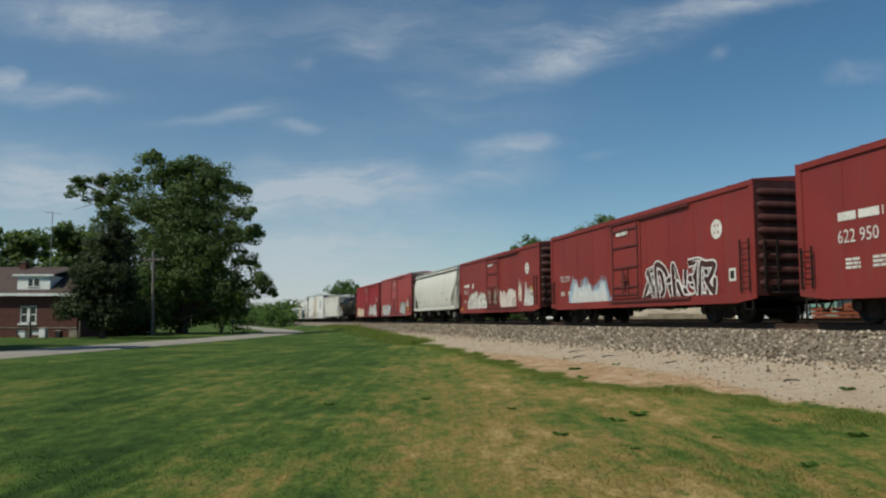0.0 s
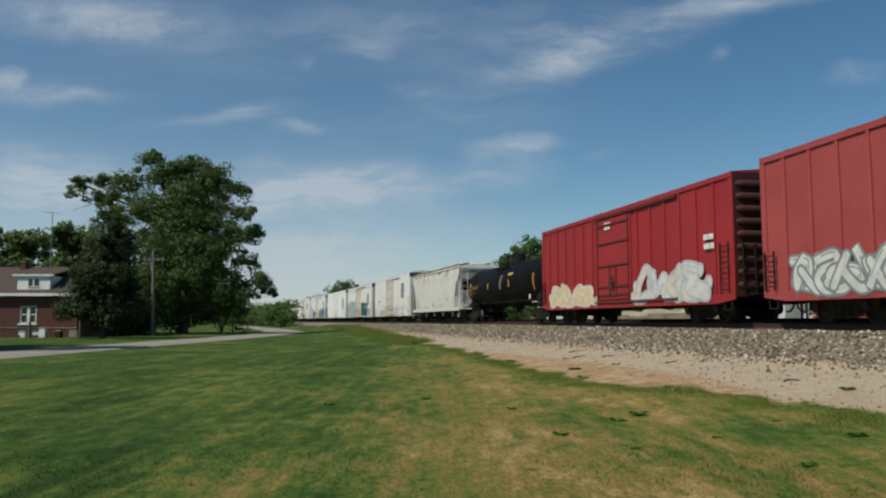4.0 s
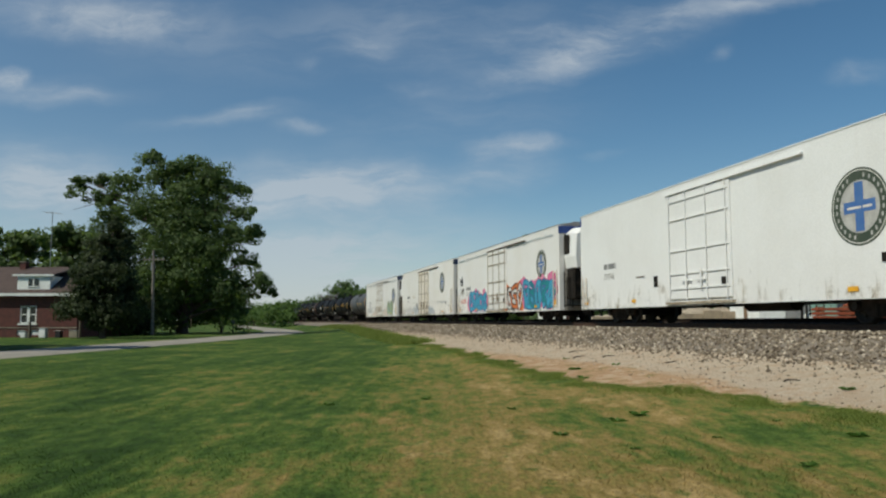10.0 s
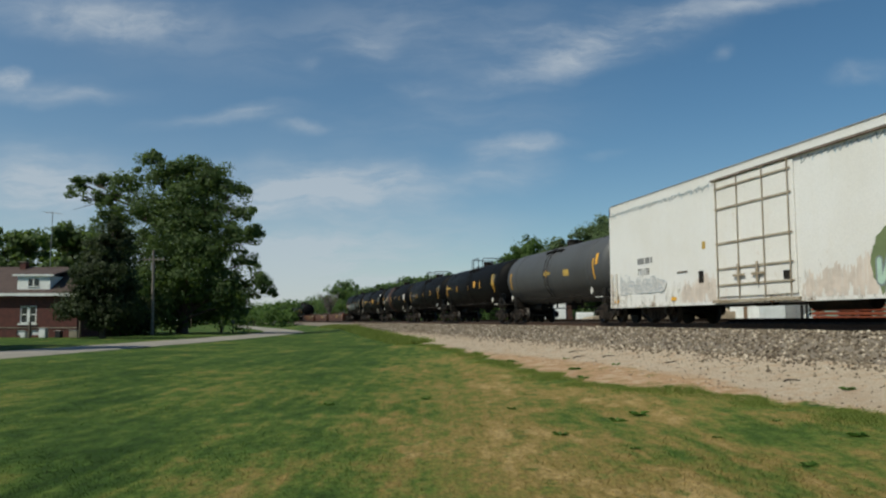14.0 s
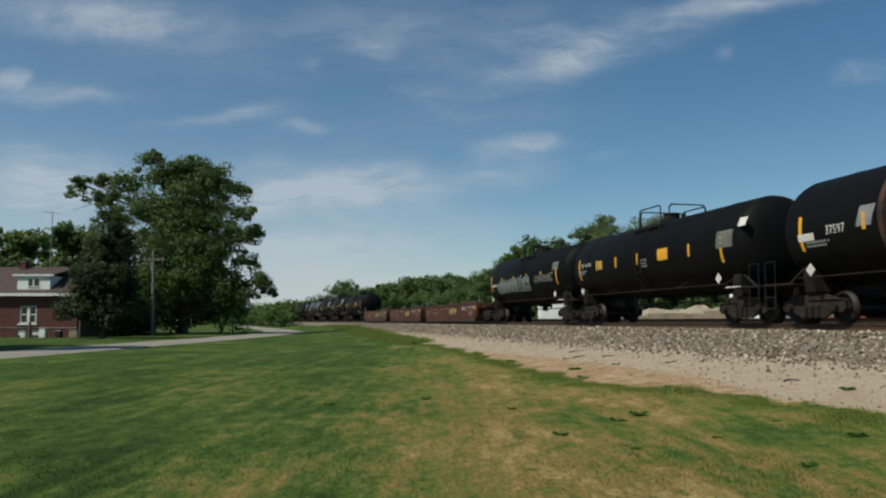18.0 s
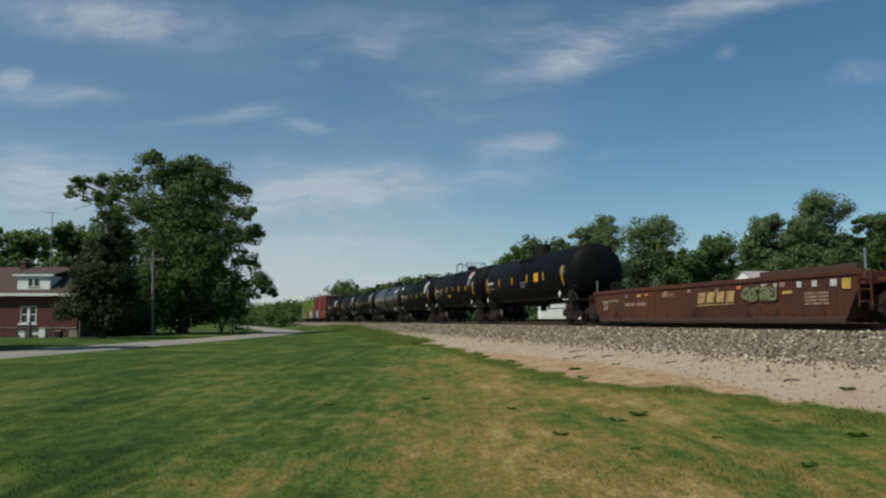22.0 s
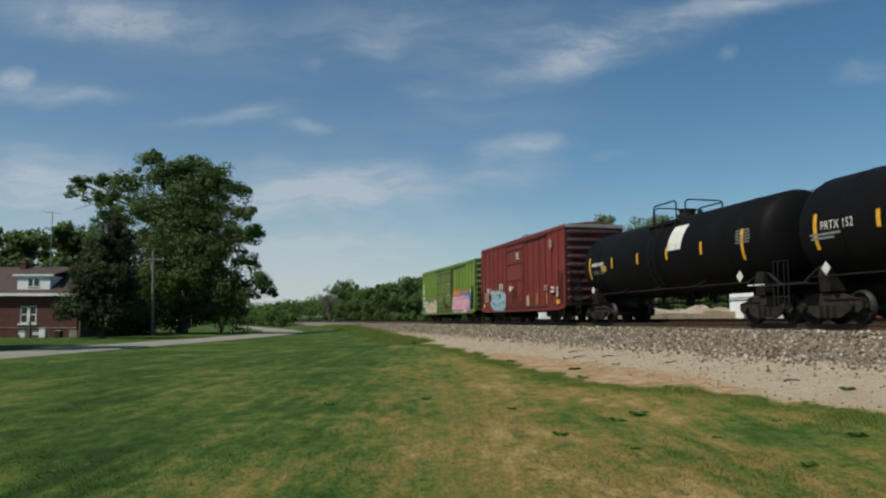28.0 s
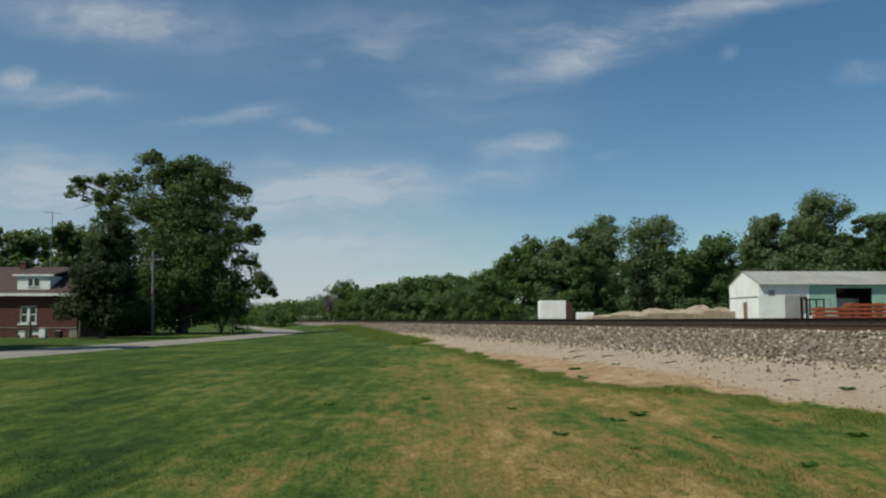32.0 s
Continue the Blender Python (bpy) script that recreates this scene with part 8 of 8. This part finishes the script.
graffiti(c, -h + 1.55, -2.5, 0.68, 1.85, 4, "g_cream", "g_tan", "g_blue", None, 163, 1.1, -1.59, "cream graffiti letters")
disc(c, -h + 0.95, 2.85, 0.46, "mark_white", -1.59, "emblem", r_in=0.36, squash=0.85)
for _k, (_w, _z) in enumerate(((0.16, 3.06), (0.26, 2.90), (0.34, 2.74))):
    plate(c, -h + 0.95, _z, _w, 0.12, "mark_white", -1.59, "emblem_mark")
plate(c, -h + 0.95, 2.6, 0.08, 0.2, "mark_white", -1.59, "emblem_mark")
for k in range(3):
    plate(c, -h + 0.75, 2.05 - k * 0.32, 0.34, 0.2, "mark_white", -1.59, "stencil")
    plate(c, -h + 1.2, 2.05 - k * 0.32, 0.30, 0.2, "mark_white", -1.59, "stencil")
plate(c, h - 0.95, 1.75, 0.55, 1.1, "g_lime", -1.583, "paint_patch")
part("door_post", Geo().box(-0.22, -0.08, -1.63, -1.56, 0.98, 4.1, 0.01), M["green_y"], c)
part("door_post", Geo().box(2.12, 2.32, -1.63, -1.56, 0.98, 4.1, 0.01), M["green_rod"], c)
for _x0, _x1 in ((-2.5, -0.24), (-0.06, 2.1)):
    for _k, _m in enumerate(("dirt_rust", "dirt_black")):
        part("dirt_shade_film", Geo().add([(_x0, -1.607 - 0.001 * _k, 0.98), (_x1, -1.607 - 0.001 * _k, 0.98), (_x1, -1.607 - 0.001 * _k, 2.6), (_x0, -1.607 - 0.001 * _k, 2.6)], [(0, 1, 2, 3)]), M[_m], c)
smear(c, -0.1, 1.6, 1.05, 1.5, "tank_rust", 164, -1.612)
for _x, _z in ((-1.0, 1.75), (0.9, 2.05), (1.0, 2.9)):
    bars(c, _x, _z, 0.7, 0.16, 2, "mark_dim", -1.615, int(_x * 10))
flat_text(c, "U", h - 0.9, 1.9, 0.2, "mark_white", -1.59)


def motions():
    """The whole train rolls past at an even speed along the bent line; the clouds drift."""
    cloud_drift()
    times = [0.0] + [2.0 * k for k in range(1, 16)] + [32.0]
    for car, t_mid, _ in CARS:
        rows = []
        for t in times:
            l = SPEED * (t_mid - t)
            p = place(l, TRACK, RAIL_TOP)
            rows.append((t, pose(p.x, p.y, p.z, 0, 0, heading(l))))
        walk(car, rows)
    # the wheels turn while their car is near enough to show it
    for wheel, t_mid in ROLL:
        x0 = wheel.matrix_basis.translation.x
        first, last = max(t_mid - 5.0, 0.0), min(t_mid + 0.2, 32.0)
        frames = sorted({0, *range(int(first * 30), int(last * 30) + 1), 960}) if first < last else (0, 960)
        rows, turn, before = [], 0.0, None
        for k in frames:
            if before is not None and k - before == 1:
                turn += SPEED / 30 / 0.42
            before = k
            rows.append((k / 30, pose(x0, 0, 0.42, 0, math.degrees(turn) % 360, 0)))
        walk(wheel, rows)

# ---------------------------------------------------------------- brick house
def brick_house():
    ho = thing("house", "red brick bungalow with a brown shingle roof and white dormer", "house", at=pose(-40.35, 66.0, 0.0))
    # local x along the front (0 is the middle), y into the house
    W, D, E = 18.0, 9.0, 3.75
    holes = [(4.1, 5.5, 1.2, 2.7), (-3.5, -1.8, 1.15, 2.75), (3.9, 4.6, 0.2, 0.62), (5.1, 5.8, 0.2, 0.62)]
    part("front_wall", wall_with_holes(-W / 2, W / 2, 0.0, E, 0.0, 0.28, holes), M["brick"], ho)
    part("side_wall", Geo().box(-W / 2, -W / 2 + 0.28, 0.28, D, 0, E), M["brick"], ho)
    part("side_wall", Geo().box(W / 2 - 0.28, W / 2, 0.28, D, 0, E), M["brick"], ho)
    part("back_wall", Geo().box(-W / 2, W / 2, D, D + 0.28, 0, E), M["brick"], ho)
    part("water_table", Geo().box(-W / 2 - 0.03, W / 2 + 0.03, -0.04, 0.0, 0.78, 0.86), M["concrete"], ho)
    for a, b, c, d in holes[:2]:
        w = part("window", Geo().box(a, b, 0.10, 0.14, c, d), M["glass"], ho)
        f = Geo().box(a, b, 0.03, 0.10, c, c + 0.09).box(a, b, 0.03, 0.10, d - 0.09, d).box(a, a + 0.09, 0.03, 0.10, c, d).box(b - 0.09, b, 0.03, 0.10, c, d).box((a + b) / 2 - 0.12, (a + b) / 2 + 0.12, 0.03, 0.10, c, d)
        f.box(a, b, 0.05, 0.10, (c + d) / 2 - 0.04, (c + d) / 2 + 0.04)
        part("window_frame", f, M["trim"], w, "white double sash frame")
        part("window_sill", Geo().box(a - 0.12, b + 0.12, -0.08, 0.03, c - 0.14, c), M["trim"], w)
    for a, b, c, d in holes[2:]:
        part("basement_window", Geo().box(a, b, 0.08, 0.12, c, d), M["trim"], ho, "small painted basement window")
    # hipped roof with wide eaves and a white fascia
    o = 0.40
    e0 = [(-W / 2 - o, -o, E), (W / 2 + o, -o, E), (W / 2 + o, D + o, E), (-W / 2 - o, D + o, E)]
    r0, r1 = (-3.6, D / 2, 6.35), (5.8, D / 2, 6.35)
    rf = Geo()
    for k in (0.0, -0.14):
        rf.add([(x, y, z + k) for x, y, z in (*e0, r0, r1)], [(0, 1, 5, 4), (1, 2, 5), (2, 3, 4, 5), (3, 0, 4)])
    part("roof", rf, M["roof"], ho)
    fa = Geo().box(-W / 2 - o, W / 2 + o, -o - 0.03, -o, E - 0.22, E + 0.02).box(-W / 2 - o, W / 2 + o, D + o, D + o + 0.03, E - 0.22, E + 0.02)
    fa.box(W / 2 + o, W / 2 + o + 0.03, -o, D + o, E - 0.22, E + 0.02).box(-W / 2 - o - 0.03, -W / 2 - o, -o, D + o, E - 0.22, E + 0.02)
    part("fascia", fa, M["trim"], ho)
    part("soffit", Geo().box(-W / 2 - o, W / 2 + o, -o, 0, E - 0.2, E - 0.16), M["trim"], ho)
    # dormer
    dm = part("dormer", Geo().box(3.6, 6.4, 0.3, 3.4, 3.95, 5.30), M["trim"], ho, "white clapboard dormer")
    lap = Geo().box(3.59, 6.41, 0.27, 0.3, 0, 0.13).mesh("clapboard", M["siding"])
    for i in range(9):
        part("clapboard", lap, None, dm, at=pose(0, 0, 3.96 + i * 0.15))
    part("dormer_window", Geo().box(4.55, 5.45, 0.24, 0.28, 4.40, 5.05), M["glass"], dm)
    part("dormer_frame", Geo().box(4.95, 5.05, 0.21, 0.26, 4.40, 5.05).box(4.5, 5.5, 0.21, 0.26, 4.33, 4.40), M["trim"], dm)
    dr = Geo().loft([[(x, 0.14, 5.30), (x, 0.14, 5.42), (x, 3.9, 6.15), (x, 3.9, 6.03)] for x in (3.25, 6.75)])
    part("dormer_roof", dr, M["roof"], ho)
    part("dormer_eave", Geo().box(3.23, 6.77, 0.10, 0.14, 5.26, 5.42), M["trim"], ho)
    # chimney, aerial
    ch = part("chimney", Geo().box(1.65, 2.2, 4.0, 4.6, 5.9, 6.75, 0.02), M["brick"], ho)
    part("chimney_cap", Geo().box(1.58, 2.27, 3.93, 4.67, 6.75, 6.82), M["concrete"], ch)
    an = Geo().cyl((3.7, 5.4, 6.0), (3.7, 5.4, 11.6), 0.035, n=6).cyl((2.9, 5.4, 11.6), (4.7, 5.4, 11.4), 0.02, n=5)
    for i in range(6):
        x = 3.0 + 0.3 * i
        k = 0.6 - 0.05 * i
        an.cyl((x, 5.4 - k, 11.58 - 0.03 * i), (x, 5.4 + k, 11.58 - 0.03 * i), 0.012, n=4)
    part("aerial", an, M["metal_grey"], ho, "television aerial on a mast")
    return ho


brick_house()

# meters, a tank and posts along the house's foot
for _i, (_x, _y, _w, _h, _m) in enumerate(((-33.6, 64.9, 0.55, 0.75, "trim"), (-32.3, 64.9, 0.45, 0.55, "dark"), (-31.0, 64.9, 0.7, 0.6, "concrete"), (-35.2, 64.9, 0.4, 0.5, "trim"))):
    ob = thing("utility_box", "small metal utility box beside the brick wall", "utility box", "boxes along the house wall", at=pose(_x, _y, 0))
    part("casing", Geo().box(-_w / 2, _w / 2, -0.25, 0.25, 0.0, _h, 0.03), M[_m], ob)
    part("lid", Geo().box(-_w / 2 - 0.03, _w / 2 + 0.03, -0.28, 0.28, _h, _h + 0.05, 0.01), M["metal_grey"], ob)
for _x, _y, _h in ((-34.5, 64.4, 1.3), (-30.2, 64.2, 1.9)):
    ob = thing("post", "thin dark timber post by the house", "post", "posts by the house", at=pose(_x, _y, 0))
    part("shaft", Geo().cyl((0, 0, -0.1), (0, 0, _h), 0.12, 0.10, n=8), M["bark"], ob)
    if _h > 1.5:
        part("shelf", Geo().box(-0.2, 0.3, -0.2, 0.2, _h - 0.1, _h + 0.1, 0.02), M["trim"], ob)

# power pole by the great tree
pole = thing("power_pole", "weathered wooden power pole with one crossarm", "power pole", at=pose(-28.1, 74.6, 0))
part("shaft", Geo().cyl((0, 0, -0.2), (-0.15, 0, 8.3), 0.17, 0.12, n=10), M["pole"], pole)
part("crossarm", Geo().box(-1.1, 1.0, -0.16, -0.05, 7.30, 7.43, 0.01), M["pole"], pole)
for _x in (-0.95, -0.45, 0.35, 0.85):
    part("insulator", Geo().cyl((_x, -0.1, 7.43), (_x, -0.1, 7.6), 0.05, 0.03, n=8), M["metal_grey"], pole)
part("transformer_bracket", Geo().box(-0.35, -0.2, -0.1, 0.1, 6.3, 6.9, 0.02), M["metal_grey"], pole)

sp = thing("marker_post", "short weathered post with a small sign at the road edge", "post", at=pose(-24.0, 88.2, 0))
part("shaft", Geo().cyl((0, 0, -0.1), (0, 0, 1.5), 0.06, n=8), M["pole"], sp)
part("sign_plate", Geo().box(-0.16, 0.16, -0.08, -0.06, 1.1, 1.5), M["metal_grey"], sp)
w_ = place(214, TRACK - 3.4, 0.6)
rb_ = thing("relay_box", "small white lineside relay post beside the track", "relay box", at=pose(w_.x, w_.y, 0.5))
part("casing", Geo().box(-0.35, 0.35, -0.3, 0.3, 0.0, 2.0, 0.03), M["trim"], rb_)
part("cap", Geo().box(-0.4, 0.4, -0.35, 0.35, 2.0, 2.1, 0.02), M["metal_grey"], rb_)


# ---------------------------------------------------------------- yard beyond the line
def shed():
    sh = thing("shed", "long white metal shed with a grey roof and open bay", "shed", at=pose(36.3, 88.0, 0.7, 0, 0, 1))
    # local x along the long front, y into the depth, origin at the near left corner
    L, D, E, R = 34.0, 8.6, 5.05, 6.55
    part("front_wall", Geo().box(0, 5.7, 0, 0.15, 0, E), M["siding"], sh)
    part("front_wall", wall_with_holes(5.7, L, 0.0, E, 0.0, 0.15, [(8.8, 13.0, 0.0, 4.45)]), M["siding_green"], sh, "mint green front wall")
    gable = Geo().loft([[(x, 0.0, 0), (x, D, 0), (x, D, E), (x, D / 2, R), (x, 0.0, E)] for x in (-0.15, 0.0)])
    part("gable_wall", gable, M["siding"], sh)
    part("gable_wall", Geo().loft([[(x, 0.0, 0), (x, D, 0), (x, D, E), (x, D / 2, R), (x, 0.0, E)] for x in (L, L + 0.15)]), M["siding"], sh)
    part("back_wall", Geo().box(0, L, D - 0.15, D, 0, E), M["siding"], sh)
    # near-black partitions and floor: the bay's indoor shade put into colour
    part("partition", Geo().box(8.2, 8.32, 0.15, D - 0.15, 0, E), M["dark"], sh)
    part("partition", Geo().box(14.5, 14.62, 0.15, D - 0.15, 0, E), M["dark"], sh)
    part("bay_floor", Geo().box(8.32, 14.5, 0.15, D - 0.15, 0.0, 0.05), M["dark"], sh)
    part("stored_crate", Geo().box(9.6, 12.6, 2.0, 4.0, 0.05, 3.4, 0.1), M["metal_grey"], sh)
    rf = Geo().loft([[(x, -0.35, E - 0.13), (x, D / 2, R + 0.02), (x, D + 0.35, E - 0.13), (x, D + 0.35, E - 0.03), (x, D / 2, R + 0.12), (x, -0.35, E - 0.03)] for x in (-0.22, L + 0.5)])
    roof = part("roof", rf, M["tin"], sh)
    rib = Geo().loft([[(a, -0.36, E - 0.03), (a, D / 2, R + 0.12), (a, D / 2, R + 0.16), (a, -0.36, E + 0.01)] for a in (-0.025, 0.025)]).mesh("roof_rib", M["tin"])
    for i in range(36):
        part("roof_rib", rib, None, roof, at=pose(-0.19 + i * 0.98, 0, 0))
    part("gutter", Geo().box(-0.22, L + 0.5, -0.46, -0.35, E - 0.18, E - 0.06), M["trim"], sh)
    seam = Geo().box(0.1, 0.14, -0.02, 0.0, 0, E - 0.1).mesh("wall_seam", M["siding"])
    for i in range(7):
        part("wall_seam", seam, None, sh, at=pose(0.9 * i, 0, 0))
    part("gable_beam", Geo().box(-0.20, -0.15, 0.2, D - 0.2, 3.45, 3.55), M["pole"], sh)
    part("side_door", Geo().box(-0.19, -0.15, 3.2, 4.3, 0, 2.9), M["door_wood"], sh, "brown side door")
    part("side_door_frame", Geo().box(-0.18, -0.15, 3.05, 3.2, 0, 3.0).box(-0.18, -0.15, 4.3, 4.45, 0, 3.0).box(-0.18, -0.15, 3.05, 4.45, 2.9, 3.0), M["trim"], sh)
    part("roller_door", Geo().box(2.9, 5.4, -0.03, 0.0, 0, 3.7), M["tin"], sh, "grey sliding door panel")
    part("vent", Geo().box(1.0, 1.7, -0.03, 0.0, 3.6, 4.2), M["metal_grey"], sh)
    return sh


shed()


def heap(x, y, z, rx, ry, h, seed, label):
    rng = random.Random(seed)
    ph = [rng.uniform(0, 6.28) for _ in range(4)]
    rings = []
    for f in (1.0, 0.85, 0.68, 0.5, 0.33, 0.16, 0.02):
        ring = []
        for i in range(24):
            a = 2 * math.pi * i / 24
            k = 1 + 0.14 * math.sin(2 * a + ph[0]) + 0.09 * math.sin(5 * a + ph[1])
            t = 1 - f ** 2.0 + (0.07 * math.sin(3 * a + ph[2] + 5 * f) + rng.uniform(-0.03, 0.03)) * (f < 0.95)
            ring.append((rx * f * k * math.cos(a), ry * f * k * math.sin(a), h * max(t, 0.0)))
        rings.append(ring)
    g = Geo().loft(rings, True, True)
    return thing("gravel_heap", label, "gravel heap", "heaps in the storage bins", data=g.mesh("gravel_heap", M["sand"]), at=pose(x, y, z))


# storage bins of concrete slabs with heaps of gravel in them
bins = thing("storage_bin", "long stained concrete storage bin wall", "storage bin", at=pose(18.4, 95.0, 0.6))
for _i in range(8):
    part("slab", Geo().box(0.02 + _i * 2.28, 2.25 + _i * 2.28, -0.15, 0.15, 0, 1.35 + 0.10 * _i + 0.16 * math.sin(_i * 2.3), 0.03), M["bin"], bins)
for _i, _x in enumerate((0.0, 4.56, 9.12, 13.7, 18.2)):
    part("divider", Geo().box(_x - 0.1, _x + 0.1, 0.15, 5.5, 0, 1.1 + 0.05 * _x, 0.03), M["concrete"], bins)
for _i, (_x, _h) in enumerate(((20.6, 1.5), (23.6, 1.95), (27.2, 2.3), (30.2, 2.2), (33.0, 2.65), (35.4, 2.4))):
    heap(_x, 98.6, 0.6, 4.6, 3.2, _h, 50 + _i, "heap of pale sand and gravel behind the bin wall")

tr_ = thing("box_trailer", "white box trailer with a rusty tail", "trailer", at=pose(15.0, 105.0, 0.65))
part("box", Geo().box(-1.9, 1.6, -1.2, 1.2, 1.0, 3.5, 0.06), M["siding"], tr_)
part("tail_frame", Geo().box(1.6, 2.5, -1.1, 1.1, 0.9, 3.3, 0.05), M["tank_rust"], tr_, "rusty brown tail section")
part("chassis", Geo().box(-1.9, 2.6, -0.5, 0.5, 0.75, 1.0, 0.02), M["under"], tr_)
for _x in (-1.1, 1.0):
    for _y in (-1.05, 1.05):
        part("wheel", Geo().cyl((_x, _y - 0.13, 0.48), (_x, _y + 0.13, 0.48), 0.48, n=16), M["under"], tr_)
pk = thing("pickup_bed", "low white cargo bed parked beside the trailer", "trailer", at=pose(19.1, 104.0, 0.65))
part("box", Geo().box(-1.1, 1.1, -0.9, 0.9, 0.7, 1.9, 0.06), M["siding"], pk)
part("chassis", Geo().box(-1.3, 1.3, -0.4, 0.4, 0.5, 0.7), M["under"], pk)
for _x in (-0.7, 0.7):
    part("wheel", Geo().cyl((_x, -0.9, 0.33), (_x, -0.68, 0.33), 0.33, n=14), M["under"], pk)


def rack_stack(x, y, z, w, h, seed):
    """Stacked orange steel beams on bearers."""
    r = random.Random(seed)
    st = thing("steel_stack", "stack of rusty orange steel beams", "steel beams", "orange steel stacks in the yard", at=pose(x, y, z))
    zz, k = 0.1, 0
    while zz < h:
        for yy in (-0.5, 0.0, 0.5):
            a = r.uniform(-0.12, 0.12)
            part("beam", Geo().box(-w / 2 + a, w / 2 + a, yy - 0.18, yy + 0.18, zz, zz + 0.26, 0.02), M["orange_steel"], st)
        zz += 0.28
        part("bearer", Geo().box(-w / 2 + 0.3, -w / 2 + 0.45, -0.7, 0.7, zz, zz + 0.09).box(w / 2 - 0.45, w / 2 - 0.3, -0.7, 0.7, zz, zz + 0.09), M["door_wood"], st)
        zz += 0.10
    return st


for _i, (_x, _w, _h) in enumerate(((35.6, 3.0, 1.8), (38.9, 3.3, 2.2), (42.3, 3.2, 1.7), (45.7, 3.4, 2.1), (49.2, 3.2, 2.0))):
    rack_stack(_x, 70.5 + 0.4 * (_i % 2), 0.72, _w, _h, 70 + _i)


def forklift(x, y, z):
    f = thing("forklift", "dark forklift with a lit cab frame and white tail", "forklift", at=pose(x, y, z, 0, 0, 10))
    part("body", Geo().box(-0.7, 0.9, -0.6, 0.6, 0.45, 1.35, 0.08), M["trim"], f)
    part("counterweight", Geo().box(0.75, 1.2, -0.55, 0.55, 0.4, 1.2, 0.10), M["under"], f)
    cab = Geo()
    for a in (-0.75, 0.75):
        for b in (-0.55, 0.55):
            cab.box(a - 0.05, a + 0.05, b - 0.05, b + 0.05, 1.2, 2.75)
    cab.box(-0.85, 0.85, -0.62, 0.62, 2.7, 2.8, 0.02)
    part("cab_frame", cab, M["under"], f)
    part("seat", Geo().box(-0.1, 0.5, -0.3, 0.3, 1.3, 1.45, 0.04).box(0.4, 0.5, -0.3, 0.3, 1.4, 2.0, 0.03), M["under"], f)
    part("mast", Geo().box(-1.05, -0.9, -0.45, -0.3, 0.2, 3.0).box(-1.05, -0.9, 0.3, 0.45, 0.2, 3.0).box(-1.05, -0.9, -0.45, 0.45, 2.85, 3.0), M["under"], f)
    part("forks", Geo().box(-2.0, -1.0, -0.35, -0.22, 0.2, 0.26).box(-2.0, -1.0, 0.22, 0.35, 0.2, 0.26), M["under"], f)
    for a in (-0.5, 0.75):
        for b in (-0.62, 0.62):
            part("wheel", Geo().cyl((a, b - 0.12, 0.36), (a, b + 0.12, 0.36), 0.36, n=14), M["under"], f)
    return f


forklift(35.6, 74.0, 0.72)

# bare grey tree far along the line
rng_ = random.Random(77)
bt = thing("bare_tree", "bare grey leafless tree among the far green", "tree", at=pose(-46.0, 312.0, 0.5))
gt = Geo().cyl((0, 0, -0.2), (0, 0, 5), 0.3, 0.2, n=7)
for _i in range(46):
    a, u = rng_.uniform(0, 6.283), rng_.uniform(0.2, 0.8)
    s = Vector((0, 0, rng_.uniform(3, 6)))
    e = s + Vector((math.cos(a) * u, math.sin(a) * u, 1.0)) * rng_.uniform(4, 8.0)
    gt.cyl(s, e, 0.10, 0.03, n=4, caps=False)
    for _ in range(4):
        q = s.lerp(e, rng_.uniform(0.4, 0.95))
        gt.cyl(q, q + Vector((rng_.uniform(-1, 1), rng_.uniform(-1, 1), rng_.uniform(0.2, 1.2))) * 2.2, 0.05, 0.015, n=3, caps=False)
part("trunk", gt, M["dead_twig"], bt)

# pale pipe frame standing before the shed
pf = thing("pipe_rack", "tall pale steel pipe rack before the white shed", "pipe rack", at=pose(37.6, 84.5, 0.7))
for _i in range(5):
    part("upright", Geo().cyl((_i * 1.25, 0, -0.05), (_i * 1.25, 0, 3.1), 0.045, n=6), M["metal_grey"], pf)
part("top_bar", Geo().cyl((0, 0, 3.1), (5.0, 0, 3.1), 0.04, n=6), M["metal_grey"], pf)
part("mid_bar", Geo().cyl((0, 0, 1.5), (5.0, 0, 1.5), 0.03, n=6), M["metal_grey"], pf)

# dark broken sticks and scraps of tie lying on the grit
for _i, (_l, _p, _n) in enumerate(((25.0, 8.9, 0.5), (24.0, 9.4, 0.4), (12.6, 9.5, 0.55), (12.2, 9.8, 0.4), (15.2, 9.0, 0.3), (11.4, 9.3, 0.5), (20.5, 9.5, 0.3), (27.0, 9.6, 0.45))):
    _r = random.Random(600 + _i)
    _w = place(_l, _p, ground_height(_p) + 0.012)
    st_ = thing("stick", "dark broken stick lying on the pale grit", "stick", "debris on the grit", at=pose(_w.x, _w.y, _w.z, 0, -5, _r.uniform(-50, 35)))
    _g = Geo()
    _a = Vector((-_n / 2, 0, 0))
    for _k in range(5):
        _b = Vector((-_n / 2 + _n * (_k + 1) / 5, _r.uniform(-0.06, 0.06), _r.uniform(0.0, 0.03)))
        _g.cyl(_a, _b, 0.018 - 0.002 * _k, 0.016 - 0.002 * _k, n=6)
        _a = _b
    part("twig", _g, M["tie"], st_)


motions()
